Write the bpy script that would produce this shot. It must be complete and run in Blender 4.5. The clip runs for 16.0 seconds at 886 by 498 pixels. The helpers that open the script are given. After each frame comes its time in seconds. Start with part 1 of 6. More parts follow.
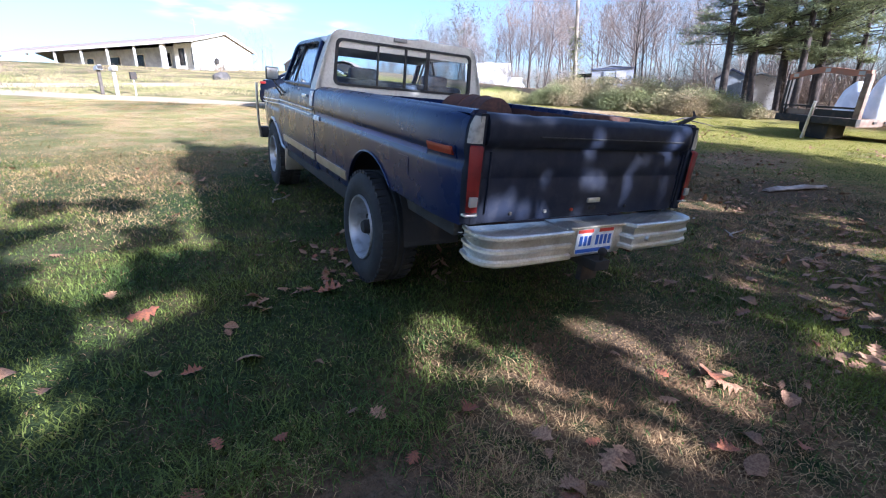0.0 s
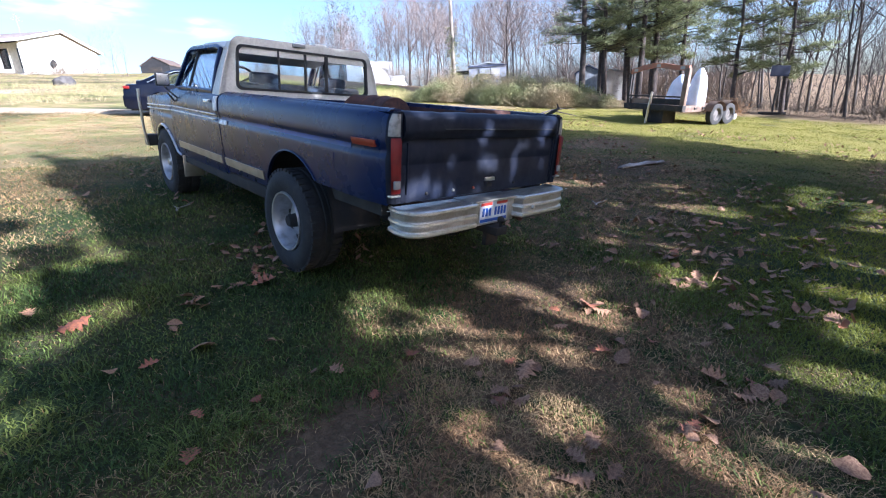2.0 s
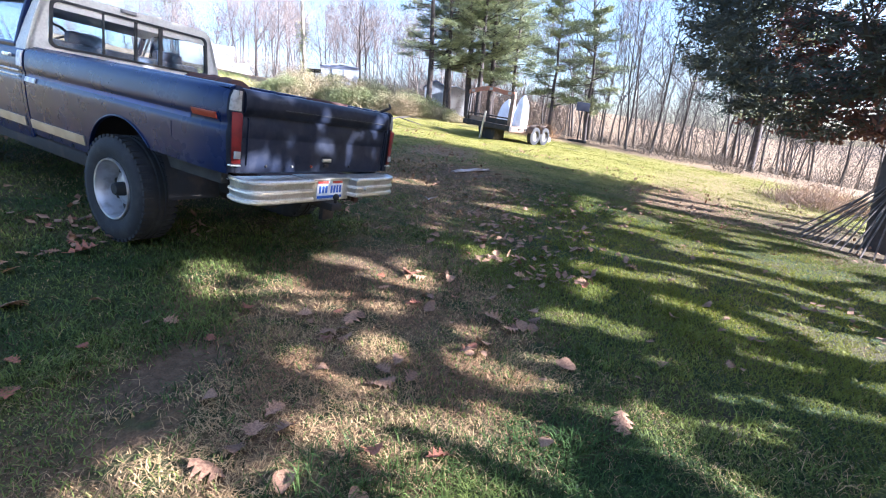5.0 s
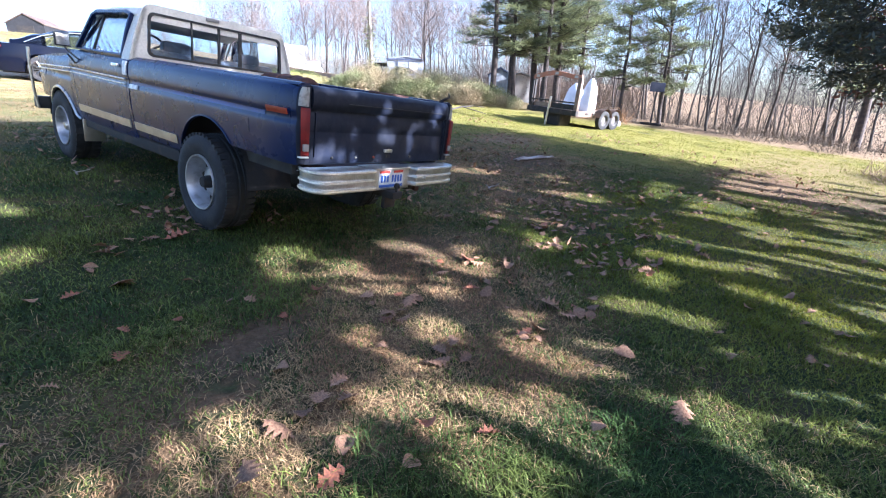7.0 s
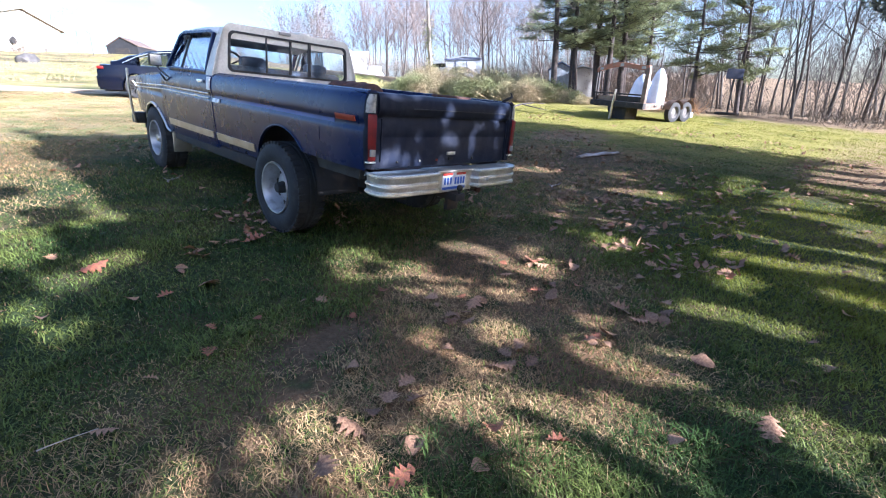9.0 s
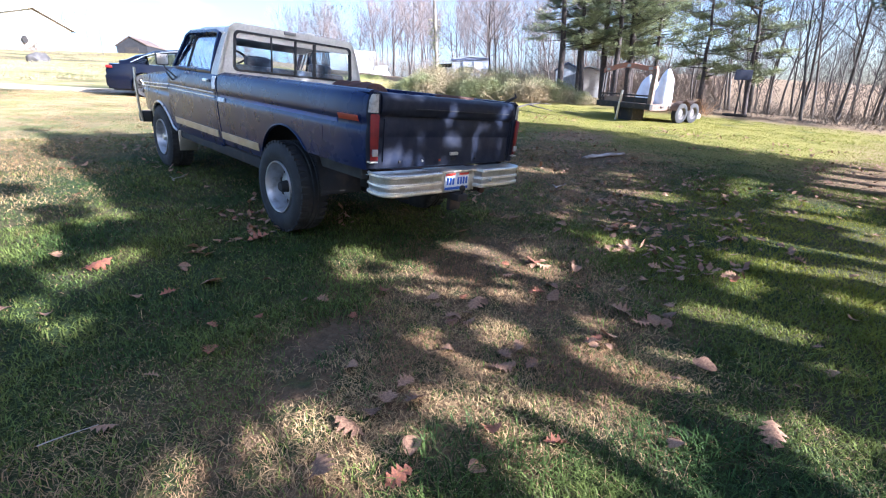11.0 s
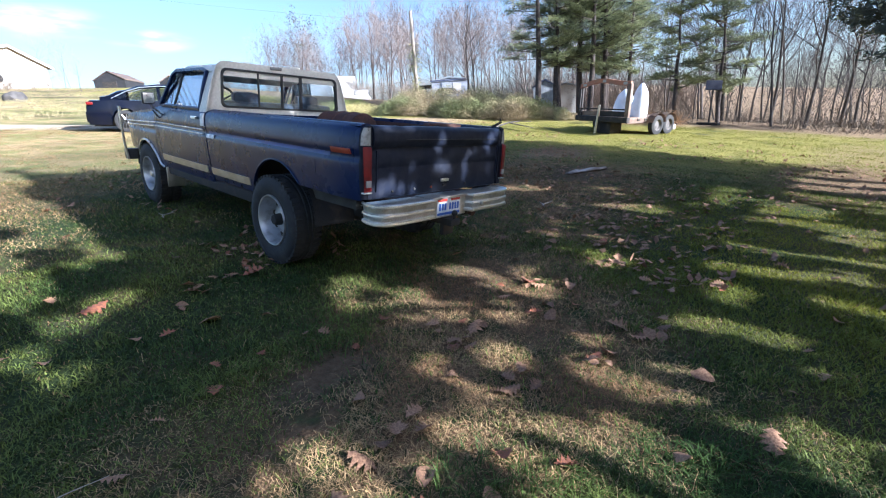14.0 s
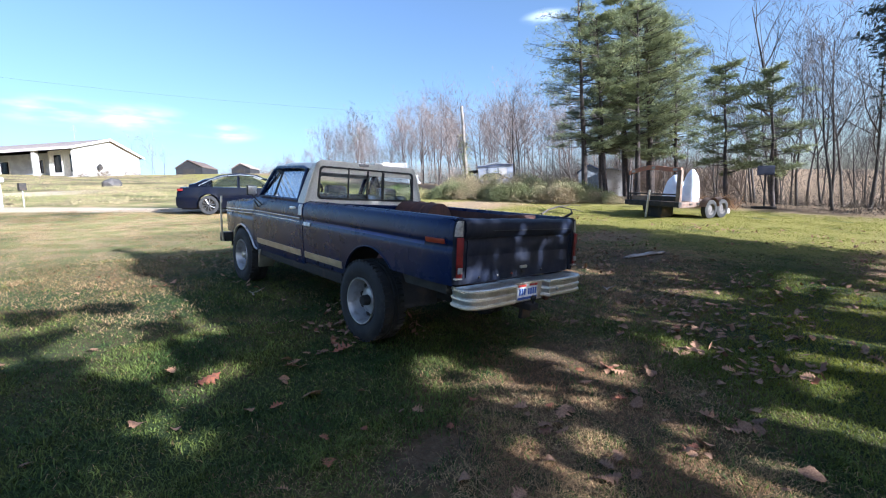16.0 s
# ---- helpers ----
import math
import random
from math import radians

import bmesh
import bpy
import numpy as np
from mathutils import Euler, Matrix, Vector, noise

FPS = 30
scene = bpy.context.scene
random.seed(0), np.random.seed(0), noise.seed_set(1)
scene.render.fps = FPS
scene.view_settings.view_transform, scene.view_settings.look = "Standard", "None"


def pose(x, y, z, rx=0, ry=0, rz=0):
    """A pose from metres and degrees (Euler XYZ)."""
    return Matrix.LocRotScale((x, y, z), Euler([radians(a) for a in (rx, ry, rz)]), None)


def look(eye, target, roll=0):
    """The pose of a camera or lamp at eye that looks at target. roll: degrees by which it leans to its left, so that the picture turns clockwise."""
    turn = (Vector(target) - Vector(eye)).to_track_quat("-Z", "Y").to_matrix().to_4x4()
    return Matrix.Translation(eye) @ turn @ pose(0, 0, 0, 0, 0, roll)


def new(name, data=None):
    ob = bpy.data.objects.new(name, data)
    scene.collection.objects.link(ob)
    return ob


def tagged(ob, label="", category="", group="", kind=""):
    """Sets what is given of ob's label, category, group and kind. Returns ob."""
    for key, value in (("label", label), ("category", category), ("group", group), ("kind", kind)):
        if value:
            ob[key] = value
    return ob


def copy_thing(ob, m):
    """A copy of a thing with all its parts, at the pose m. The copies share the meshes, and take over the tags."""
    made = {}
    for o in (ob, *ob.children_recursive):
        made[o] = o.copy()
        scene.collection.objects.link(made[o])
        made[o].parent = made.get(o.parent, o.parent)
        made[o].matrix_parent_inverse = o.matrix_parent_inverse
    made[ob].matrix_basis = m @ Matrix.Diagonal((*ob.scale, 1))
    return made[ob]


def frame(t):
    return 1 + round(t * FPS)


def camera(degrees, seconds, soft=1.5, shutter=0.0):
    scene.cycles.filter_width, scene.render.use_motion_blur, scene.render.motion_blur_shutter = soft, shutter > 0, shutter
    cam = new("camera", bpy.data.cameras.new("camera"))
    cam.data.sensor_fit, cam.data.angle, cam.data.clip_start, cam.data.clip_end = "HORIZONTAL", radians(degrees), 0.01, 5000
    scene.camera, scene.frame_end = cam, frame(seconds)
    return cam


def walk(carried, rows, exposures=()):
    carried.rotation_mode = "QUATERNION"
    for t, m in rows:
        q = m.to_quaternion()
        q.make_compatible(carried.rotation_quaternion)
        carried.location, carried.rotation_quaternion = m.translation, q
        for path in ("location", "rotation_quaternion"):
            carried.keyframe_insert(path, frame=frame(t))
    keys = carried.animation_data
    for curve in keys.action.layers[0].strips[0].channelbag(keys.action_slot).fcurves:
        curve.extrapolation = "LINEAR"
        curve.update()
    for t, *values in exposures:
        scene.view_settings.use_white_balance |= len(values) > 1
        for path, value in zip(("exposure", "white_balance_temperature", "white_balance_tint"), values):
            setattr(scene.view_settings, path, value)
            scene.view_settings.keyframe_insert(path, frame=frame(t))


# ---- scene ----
cam = camera(89.3, 16.0, 1.15)
# the lot slopes: this turns the truck's own axes (x right, y ahead, z up, origin under the rear axle) upright
SLOPE = Matrix(((0.99858, 0.0, 0.05336, 0), (0.00578, 0.99411, -0.10818, 0), (-0.05305, 0.10833, 0.9927, 0), (0, 0, 0, 1)))
PATH = [
    (0, (-2.074, -3.04, 1.408), (-1.087, -1.433, 0.741), 5.4),
    (0.5, (-2.264, -3.099, 1.415), (-1.067, -1.636, 0.761), 3.2),
    (1, (-2.359, -3.186, 1.433), (-1.117, -1.76, 0.783), 3.6),
    (1.5, (-2.357, -3.283, 1.396), (-1.071, -1.894, 0.751), 3.0),
    (2, (-2.493, -3.337, 1.413), (-1.15, -2.0, 0.774), 3.8),
    (2.5, (-2.715, -3.392, 1.412), (-1.356, -2.068, 0.78), 4.4),
    (3, (-2.732, -3.474, 1.422), (-1.363, -2.154, 0.803), 5.1),
    (3.5, (-2.7, -3.548, 1.367), (-1.258, -2.297, 0.771), 8.3),
    (4, (-2.799, -3.65, 1.368), (-1.085, -2.766, 0.839), 12.3),
    (4.2, (-2.83, -3.693, 1.362), (-1.074, -2.886, 0.846), 12.1),
    (6.3, (-2.868, -3.912, 1.353), (-1.198, -2.989, 0.755), 7.2),
    (6.5, (-2.873, -3.919, 1.363), (-1.217, -2.976, 0.756), 7.1),
    (7, (-2.887, -3.905, 1.353), (-1.306, -2.851, 0.729), 8.3),
    (7.5, (-2.887, -3.902, 1.355), (-1.328, -2.818, 0.727), 8.0),
    (8, (-2.893, -3.879, 1.362), (-1.407, -2.705, 0.719), 6.7),
    (8.5, (-2.905, -3.854, 1.357), (-1.466, -2.628, 0.702), 6.0),
    (9, (-2.91, -3.869, 1.37), (-1.495, -2.619, 0.712), 5.7),
    (11.5, (-2.887, -3.89, 1.373), (-1.491, -2.62, 0.711), 5.8),
    (12, (-2.89, -3.9, 1.371), (-1.493, -2.632, 0.706), 5.4),
    (12.5, (-2.884, -3.921, 1.385), (-1.449, -2.694, 0.726), 5.9),
    (13, (-2.882, -3.934, 1.389), (-1.419, -2.74, 0.73), 6.1),
    (13.5, (-2.871, -3.925, 1.407), (-1.385, -2.759, 0.75), 5.7),
    (14, (-2.962, -3.86, 1.442), (-1.511, -2.611, 0.861), 3.4),
    (14.5, (-3.092, -3.782, 1.462), (-1.662, -2.478, 0.958), 1.3),
    (15, (-3.27, -3.768, 1.505), (-1.817, -2.443, 1.137), 1.8),
    (15.5, (-3.34, -3.774, 1.52), (-1.936, -2.38, 1.23), 2.8),
    (16, (-3.394, -3.773, 1.529), (-2.033, -2.329, 1.278), 3.2),
]
EXPOSURES = [(t, stops, 5080 if t < 14 else 5100, 18 if t < 14 else 13) for t, stops in ((0.0, 2.2), (2.0, 2.2), (3.0, 2.27), (3.5, 2.58), (4.0, 2.85), (4.3, 2.95), (6.3, 2.72), (7.5, 2.74), (8.0, 2.5), (8.5, 2.63), (9.0, 2.57), (11.5, 2.65), (13.0, 2.85), (13.5, 2.75), (14.0, 2.18), (14.5, 2.02), (16.0, 1.9))]
walk(cam, [(t, SLOPE @ look(eye, target, roll)) for t, eye, target, roll in PATH], EXPOSURES)

# ---------------------------------------------------------------- light
SUN = Vector((1.1, -4.0, 1.42)).normalized()
world = bpy.data.worlds.new("sky")
scene.world = world
world.use_nodes = True
wn, wl = world.node_tree.nodes, world.node_tree.links
sky = wn.new("ShaderNodeTexSky")
sky.sky_type = 'NISHITA'
sky.sun_disc = False
sky.sun_elevation = math.asin(SUN.z)
sky.sun_rotation = math.atan2(SUN.x, SUN.y)
sky.air_density, sky.dust_density, sky.ozone_density = 1.0, 2.2, 0.9
# a few thin fair-weather clouds low in the sky
wco = wn.new("ShaderNodeTexCoord")
wmap = wn.new("ShaderNodeMapping")
wmap.inputs["Scale"].default_value = (1.0, 1.0, 4.5)
wmap.inputs["Location"].default_value = (0.35, 0.2, 0.0)
wl.new(wco.outputs["Generated"], wmap.inputs[0])
wnoise = wn.new("ShaderNodeTexNoise")
wnoise.inputs["Scale"].default_value, wnoise.inputs["Detail"].default_value = 9.0, 6.0
wl.new(wmap.outputs[0], wnoise.inputs["Vector"])
wramp = wn.new("ShaderNodeMapRange")
wramp.interpolation_type = 'SMOOTHSTEP'
wramp.inputs[1].default_value, wramp.inputs[2].default_value, wramp.inputs[4].default_value = 0.36, 0.68, 0.85
wl.new(wnoise.outputs["Fac"], wramp.inputs[0])
cover = None
for way, reach in (((0.05, 0.978, 0.202), 0.1), ((0.15, 0.969, 0.197), 0.12), ((0.30, 0.937, 0.177), 0.08), ((0.78, 0.512, 0.365), 0.06)):
    off, squash, size, cap = wn.new("ShaderNodeVectorMath"), wn.new("ShaderNodeVectorMath"), wn.new("ShaderNodeVectorMath"), wn.new("ShaderNodeMapRange")
    off.operation, squash.operation, size.operation, cap.interpolation_type = 'SUBTRACT', 'MULTIPLY', 'LENGTH', 'SMOOTHSTEP'
    off.inputs[1].default_value, squash.inputs[1].default_value = way, (1, 1, 3.5)
    cap.inputs[1].default_value, cap.inputs[2].default_value, cap.inputs[3].default_value, cap.inputs[4].default_value = 0, reach, 1, 0
    for a, b in ((wco.outputs["Generated"], off.inputs[0]), (off.outputs[0], squash.inputs[0]), (squash.outputs[0], size.inputs[0]), (size.outputs["Value"], cap.inputs[0])):
        wl.new(a, b)
    if cover is None:
        cover = cap.outputs[0]
    else:
        more = wn.new("ShaderNodeMath")
        more.operation = 'MAXIMUM'
        wl.new(cover, more.inputs[0])
        wl.new(cap.outputs[0], more.inputs[1])
        cover = more.outputs[0]
wisps = wn.new("ShaderNodeMath")
wisps.operation = 'MULTIPLY'
wl.new(wramp.outputs[0], wisps.inputs[0])
wl.new(cover, wisps.inputs[1])
wmix = wn.new("ShaderNodeMix")
wmix.data_type = 'RGBA'
wmix.inputs[7].default_value = (8.0, 8.2, 8.6, 1)
wl.new(wisps.outputs[0], wmix.inputs[0])
wl.new(sky.outputs[0], wmix.inputs[6])
wl.new(wmix.outputs[2], wn["Background"].inputs[0])
wn["Background"].inputs[1].default_value = 0.066
sun = new("sun", bpy.data.lights.new("sun", 'SUN'))
sun.data.energy, sun.data.angle, sun.data.color = 5.0, radians(0.53), (1.0, 0.93, 0.83)
sun.matrix_world = look(SUN * 50, (0, 0, 0))


# ---------------------------------------------------------------- materials
def material(name, colour, rough=0.6, metal=0.0, other=None, scale=6.0, spread=(0.4, 0.6), bump=0.0, bump_scale=60.0, fine=None, fine_scale=90.0, fine_mix=0.35, shades=0.0, coat=0.0, rough_spread=0.0, islands=False, through_light=0.0):
    m = bpy.data.materials.new(name)
    m.use_nodes = True
    n, l = m.node_tree.nodes, m.node_tree.links
    b = n["Principled BSDF"]
    b.inputs["Roughness"].default_value, b.inputs["Metallic"].default_value = rough, metal
    b.inputs["Coat Weight"].default_value = coat
    co = n.new("ShaderNodeTexCoord").outputs["Object"]
    out = None

    def noise_at(size, detail=5.0):
        t = n.new("ShaderNodeTexNoise")
        t.inputs["Scale"].default_value, t.inputs["Detail"].default_value = size, detail
        l.new(co, t.inputs["Vector"])
        return t.outputs["Fac"]

    def mix(fac, a, c):
        x = n.new("ShaderNodeMix")
        x.data_type = 'RGBA'
        for socket, value in ((x.inputs[0], fac), (x.inputs[6], a), (x.inputs[7], c)):
            if hasattr(value, "is_output"):
                l.new(value, socket)
            elif isinstance(value, float):
                socket.default_value = value
            else:
                socket.default_value = (*value, 1)
        return x.outputs[2]

    def ramp(fac, lo, hi, top=1.0):
        r = n.new("ShaderNodeMapRange")
        r.interpolation_type = 'SMOOTHSTEP'
        for i, v in enumerate((lo, hi, 0.0, top)):
            r.inputs[i + 1].default_value = v
        l.new(fac, r.inputs[0])
        return r.outputs[0]

    out = colour
    if other:
        out = mix(ramp(noise_at(scale), *spread), out, other)
    if fine:
        out = mix(ramp(noise_at(fine_scale, 3.0), 0.42, 0.62, fine_mix), out, fine)
    if shades:
        src = n.new("ShaderNodeNewGeometry").outputs["Random Per Island"] if islands else n.new("ShaderNodeObjectInfo").outputs["Random"]
        h = n.new("ShaderNodeHueSaturation")
        v = n.new("ShaderNodeMapRange")
        v.inputs[3].default_value, v.inputs[4].default_value = 1 - shades, 1 + shades
        l.new(src, v.inputs[0])
        l.new(v.outputs[0], h.inputs["Value"])
        if hasattr(out, "is_output"):
            l.new(out, h.inputs["Color"])
        else:
            h.inputs["Color"].default_value = (*out, 1)
        out = h.outputs[0]
    if hasattr(out, "is_output"):
        l.new(out, b.inputs["Base Color"])
    else:
        b.inputs["Base Color"].default_value = (*out, 1)
    if through_light:
        t, s = n.new("ShaderNodeBsdfTranslucent"), n.new("ShaderNodeMixShader")
        s.inputs[0].default_value = through_light
        if hasattr(out, "is_output"):
            l.new(out, t.inputs[0])
        else:
            t.inputs[0].default_value = (*out, 1)
        l.new(b.outputs[0], s.inputs[1])
        l.new(t.outputs[0], s.inputs[2])
        l.new(s.outputs[0], n["Material Output"].inputs[0])
    if rough_spread:
        r = n.new("ShaderNodeMapRange")
        r.inputs[3].default_value, r.inputs[4].default_value = max(0.02, rough - rough_spread), min(1, rough + rough_spread)
        l.new(noise_at(scale * 1.7), r.inputs[0])
        l.new(r.outputs[0], b.inputs["Roughness"])
    if bump:
        k = n.new("ShaderNodeBump")
        k.inputs["Strength"].default_value, k.inputs["Distance"].default_value = bump, 0.01
        l.new(noise_at(bump_scale), k.inputs["Height"])
        l.new(k.outputs[0], b.inputs["Normal"])
    return m


def glass(name, tint, rough=0.02, ior=1.5):
    m = bpy.data.materials.new(name)
    m.use_nodes = True
    n, l = m.node_tree.nodes, m.node_tree.links
    n.remove(n["Principled BSDF"])
    clear, gloss, mixer, fres = (n.new("ShaderNode" + k) for k in ("BsdfTransparent", "BsdfGlossy", "MixShader", "Fresnel"))
    clear.inputs[0].default_value = (*tint, 1)
    gloss.inputs["Roughness"].default_value = rough
    fres.inputs[0].default_value = ior
    for a, b in ((fres.outputs[0], mixer.inputs[0]), (clear.outputs[0], mixer.inputs[1]), (gloss.outputs[0], mixer.inputs[2]), (mixer.outputs[0], n["Material Output"].inputs[0])):
        l.new(a, b)
    return m


NAVY = material("faded navy paint", (0.005, 0.015, 0.066), 0.28, 0, (0.004, 0.010, 0.045), 3.5, (0.35, 0.7), 0.03, 20, (0.018, 0.019, 0.024), 30, 0.1, rough_spread=0.08)
FADED = material("chalky navy paint", (0.011, 0.015, 0.03), 0.42, 0, (0.016, 0.018, 0.027), 2.6, (0.4, 0.7), 0.08, 9, (0.05, 0.052, 0.06), 17, 0.2, rough_spread=0.14)
STRIPE = material("blue stripe paint", (0.014, 0.05, 0.24), 0.4, 0, (0.02, 0.05, 0.17), 5)
UNDERSEAL = material("dusty underseal", (0.05, 0.045, 0.037), 0.9, 0, (0.022, 0.02, 0.018), 6, (0.4, 0.7), 0.2, 40)
CREAM = material("chalky white paint", (0.74, 0.7, 0.61), 0.5, 0, (0.64, 0.59, 0.5), 4, (0.4, 0.8), 0.05, 30, (0.3, 0.25, 0.19), 45, 0.18)
CHROME = material("dull chrome", (0.74, 0.74, 0.73), 0.3, 0.9, (0.56, 0.54, 0.51), 12, (0.45, 0.75), 0.04, 40, rough_spread=0.12)
BUMPER = material("weathered aluminium", (0.72, 0.7, 0.65), 0.36, 0.85, (0.56, 0.52, 0.46), 9, (0.42, 0.75), 0.08, 60, (0.3, 0.25, 0.2), 70, 0.2, rough_spread=0.12)
BRUSHED = material("dull trim metal", (0.58, 0.55, 0.49), 0.38, 0.9, (0.5, 0.46, 0.4), 6)
RIMSTEEL = material("worn rim steel", (0.46, 0.46, 0.47), 0.42, 0.75, (0.3, 0.29, 0.28), 12, (0.4, 0.7), 0.06, 40, rough_spread=0.12)
RUBBER = material("tyre rubber", (0.015, 0.015, 0.016), 0.8, 0, (0.034, 0.031, 0.028), 9, (0.45, 0.75), 0.2, 120)
BLACK = material("black plastic", (0.018, 0.018, 0.019), 0.55, 0, (0.03, 0.03, 0.03), 20, bump=0.05)
CHASSIS = material("sooty underbody", (0.02, 0.018, 0.016), 0.85, 0, (0.06, 0.04, 0.028), 7, (0.5, 0.75), 0.2, 50)
RUST = material("rusted steel", (0.085, 0.038, 0.03), 0.85, 0.1, (0.05, 0.026, 0.022), 7, (0.35, 0.65), 0.25, 60, (0.12, 0.055, 0.035), 40, 0.5)
REDLENS = material("red lamp lens", (0.15, 0.007, 0.006), 0.45, 0, (0.11, 0.006, 0.005), 14)
AMBER = material("orange lamp lens", (0.32, 0.045, 0.02), 0.4, 0, (0.38, 0.07, 0.035), 14)
CLEARLENS = material("clear lamp lens", (0.32, 0.3, 0.28), 0.2, coat=0.4)
PLATE = material("white plate enamel", (0.75, 0.77, 0.8), 0.4, 0, (0.62, 0.64, 0.68), 25)
PLATERED = material("red plate enamel", (0.55, 0.06, 0.04), 0.4)
PLATEBLUE = material("blue plate enamel", (0.03, 0.1, 0.42), 0.4)
SEAT = material("blue grey seat cloth", (0.15, 0.18, 0.24), 0.9, 0, (0.1, 0.12, 0.16), 12, bump=0.2)
HEADLINER = material("grey headliner cloth", (0.2, 0.215, 0.25), 0.95, 0, (0.16, 0.17, 0.2), 5)
DASH = material("dark dashboard", (0.03, 0.03, 0.035), 0.6, 0, (0.05, 0.05, 0.055), 9)
GLASS = glass("cab glass", (0.84, 0.9, 0.95), 0.03, 1.5)
SCREENGLASS = glass("windscreen glass", (0.92, 0.95, 0.98), 0.02, 1.3)
DOORGLASS = glass("door glass", (0.5, 0.56, 0.62), 0.12, 1.45)
for paint, gloss in ((NAVY, 0.34), (FADED, 0.16), (REDLENS, 0.2)):
    paint.node_tree.nodes["Principled BSDF"].inputs["Specular IOR Level"].default_value = gloss
VENTGLASS = glass("dark vent glass", (0.12, 0.14, 0.17), 0.1, 1.3)
# pale colour that stands in for the sun's highlight on the bed corners
CORNERGLINT = material("corner highlight paint", (0.36, 0.345, 0.31), 0.45, 0.2, (0.24, 0.23, 0.21), 40, (0.4, 0.7), 0.06, 40, rough_spread=0.12)
WORNWHITE = material("worn white paint", (0.88, 0.87, 0.84), 0.4, 0, (0.6, 0.58, 0.54), 20)
CARGLASS = glass("dark car glass", (0.55, 0.6, 0.63))


# ---------------------------------------------------------------- mesh tools
def part(name, bm, mat, parent=None, label="", smooth=40):
    bmesh.ops.recalc_face_normals(bm, faces=bm.faces)
    me = bpy.data.meshes.new(name)
    bm.to_mesh(me)
    bm.free()
    return mesh_part(name, me, mat, parent, label, smooth)


def mesh_part(name, me, mat, parent=None, label="", smooth=40):
    for one in (mat if isinstance(mat, (list, tuple)) else [mat]):
        me.materials.append(one)
    if smooth:
        me.shade_smooth()
        me.set_sharp_from_angle(angle=radians(smooth))
    ob = new(name, me)
    ob.parent = parent
    if label:
        ob["label"] = label
    return ob


def thing(name, m, label, category, group="", kind=""):
    ob = tagged(new(name), label, category, group, kind)
    ob.empty_display_size = 0.1
    ob.matrix_world = m
    return ob


def box(bm, x0, x1, y0, y1, z0, z1, bevel=0.0, m=None):
    made = bmesh.ops.create_cube(bm, size=1)["verts"]
    for v in made:
        v.co = Vector(((x0 + x1) / 2 + v.co.x * (x1 - x0), (y0 + y1) / 2 + v.co.y * (y1 - y0), (z0 + z1) / 2 + v.co.z * (z1 - z0)))
    if bevel:
        edges = list({e for v in made for e in v.link_edges})
        made = bmesh.ops.bevel(bm, geom=edges, offset=bevel, segments=2, profile=0.6, affect='EDGES')["verts"]
    if m is not None:
        bmesh.ops.transform(bm, matrix=m, verts=list({v for v in made}))
    return bm


def cube(*a, **k):
    return box(bmesh.new(), *a, **k)


def loft(bm, rings, closed=True, caps=True):
    """Skin between rings of equally many points."""
    rows = [[bm.verts.new(p) for p in ring] for ring in rings]
    n = len(rows[0])
    for a, b in zip(rows, rows[1:]):
        for i in range(n if closed else n - 1):
            j = (i + 1) % n
            try:
                bm.faces.new((a[i], a[j], b[j], b[i]))
            except ValueError:
                pass
    if caps and closed:
        for row in (rows[0][::-1], rows[-1]):
            try:
                bm.faces.new(row)
            except ValueError:
                pass
    return rows


def tube(bm, points, radius, sides=8, caps=True):
    pts = [Vector(p) for p in points]
    radii = radius if isinstance(radius, (list, tuple)) else [radius] * len(pts)
    rings, ref = [], None
    for i, p in enumerate(pts):
        d = (pts[min(i + 1, len(pts) - 1)] - pts[max(i - 1, 0)]).normalized()
        if ref is None:
            ref = d.orthogonal().normalized()
        u = (ref - d * ref.dot(d)).normalized()
        ref = u
        w = d.cross(u)
        rings.append([p + (u * math.cos(2 * math.pi * k / sides) + w * math.sin(2 * math.pi * k / sides)) * radii[i] for k in range(sides)])
    loft(bm, rings, True, caps)
    return bm


def spun(bm, profile, steps=40, axis='X', centre=(0, 0, 0), closed=False):
    """Turns a profile of (along the axis, radius) about an axis."""
    c = Vector(centre)
    rings = []
    for k in range(steps + 1):
        a = 2 * math.pi * k / steps
        ring = []
        for h, r in profile:
            u, w = r * math.cos(a), r * math.sin(a)
            ring.append(c + (Vector((h, u, w)) if axis == 'X' else Vector((u, w, h)) if axis == 'Z' else Vector((u, h, w))))
        rings.append(ring)
    loft(bm, rings, closed, False)
    bmesh.ops.remove_doubles(bm, verts=bm.verts, dist=1e-5)
    return bm


def round_loop(w, h, r, steps=5, cx=0.0, cz=0.0, top=1.0):
    """Points of a rounded rectangle, w wide and h high; top: the width of the upper edge against the lower."""
    pts = []
    for sx, sz, a0 in ((1, 1, 0), (-1, 1, 90), (-1, -1, 180), (1, -1, 270)):
        for k in range(steps + 1):
            a = radians(a0 + 90 * k / steps)
            x, z = sx * (w / 2 - r) + r * math.cos(a), sz * (h / 2 - r) + r * math.sin(a)
            x *= 1 + (top - 1) * (z / h + 0.5)
            pts.append((cx + x, cz + z))
    return pts


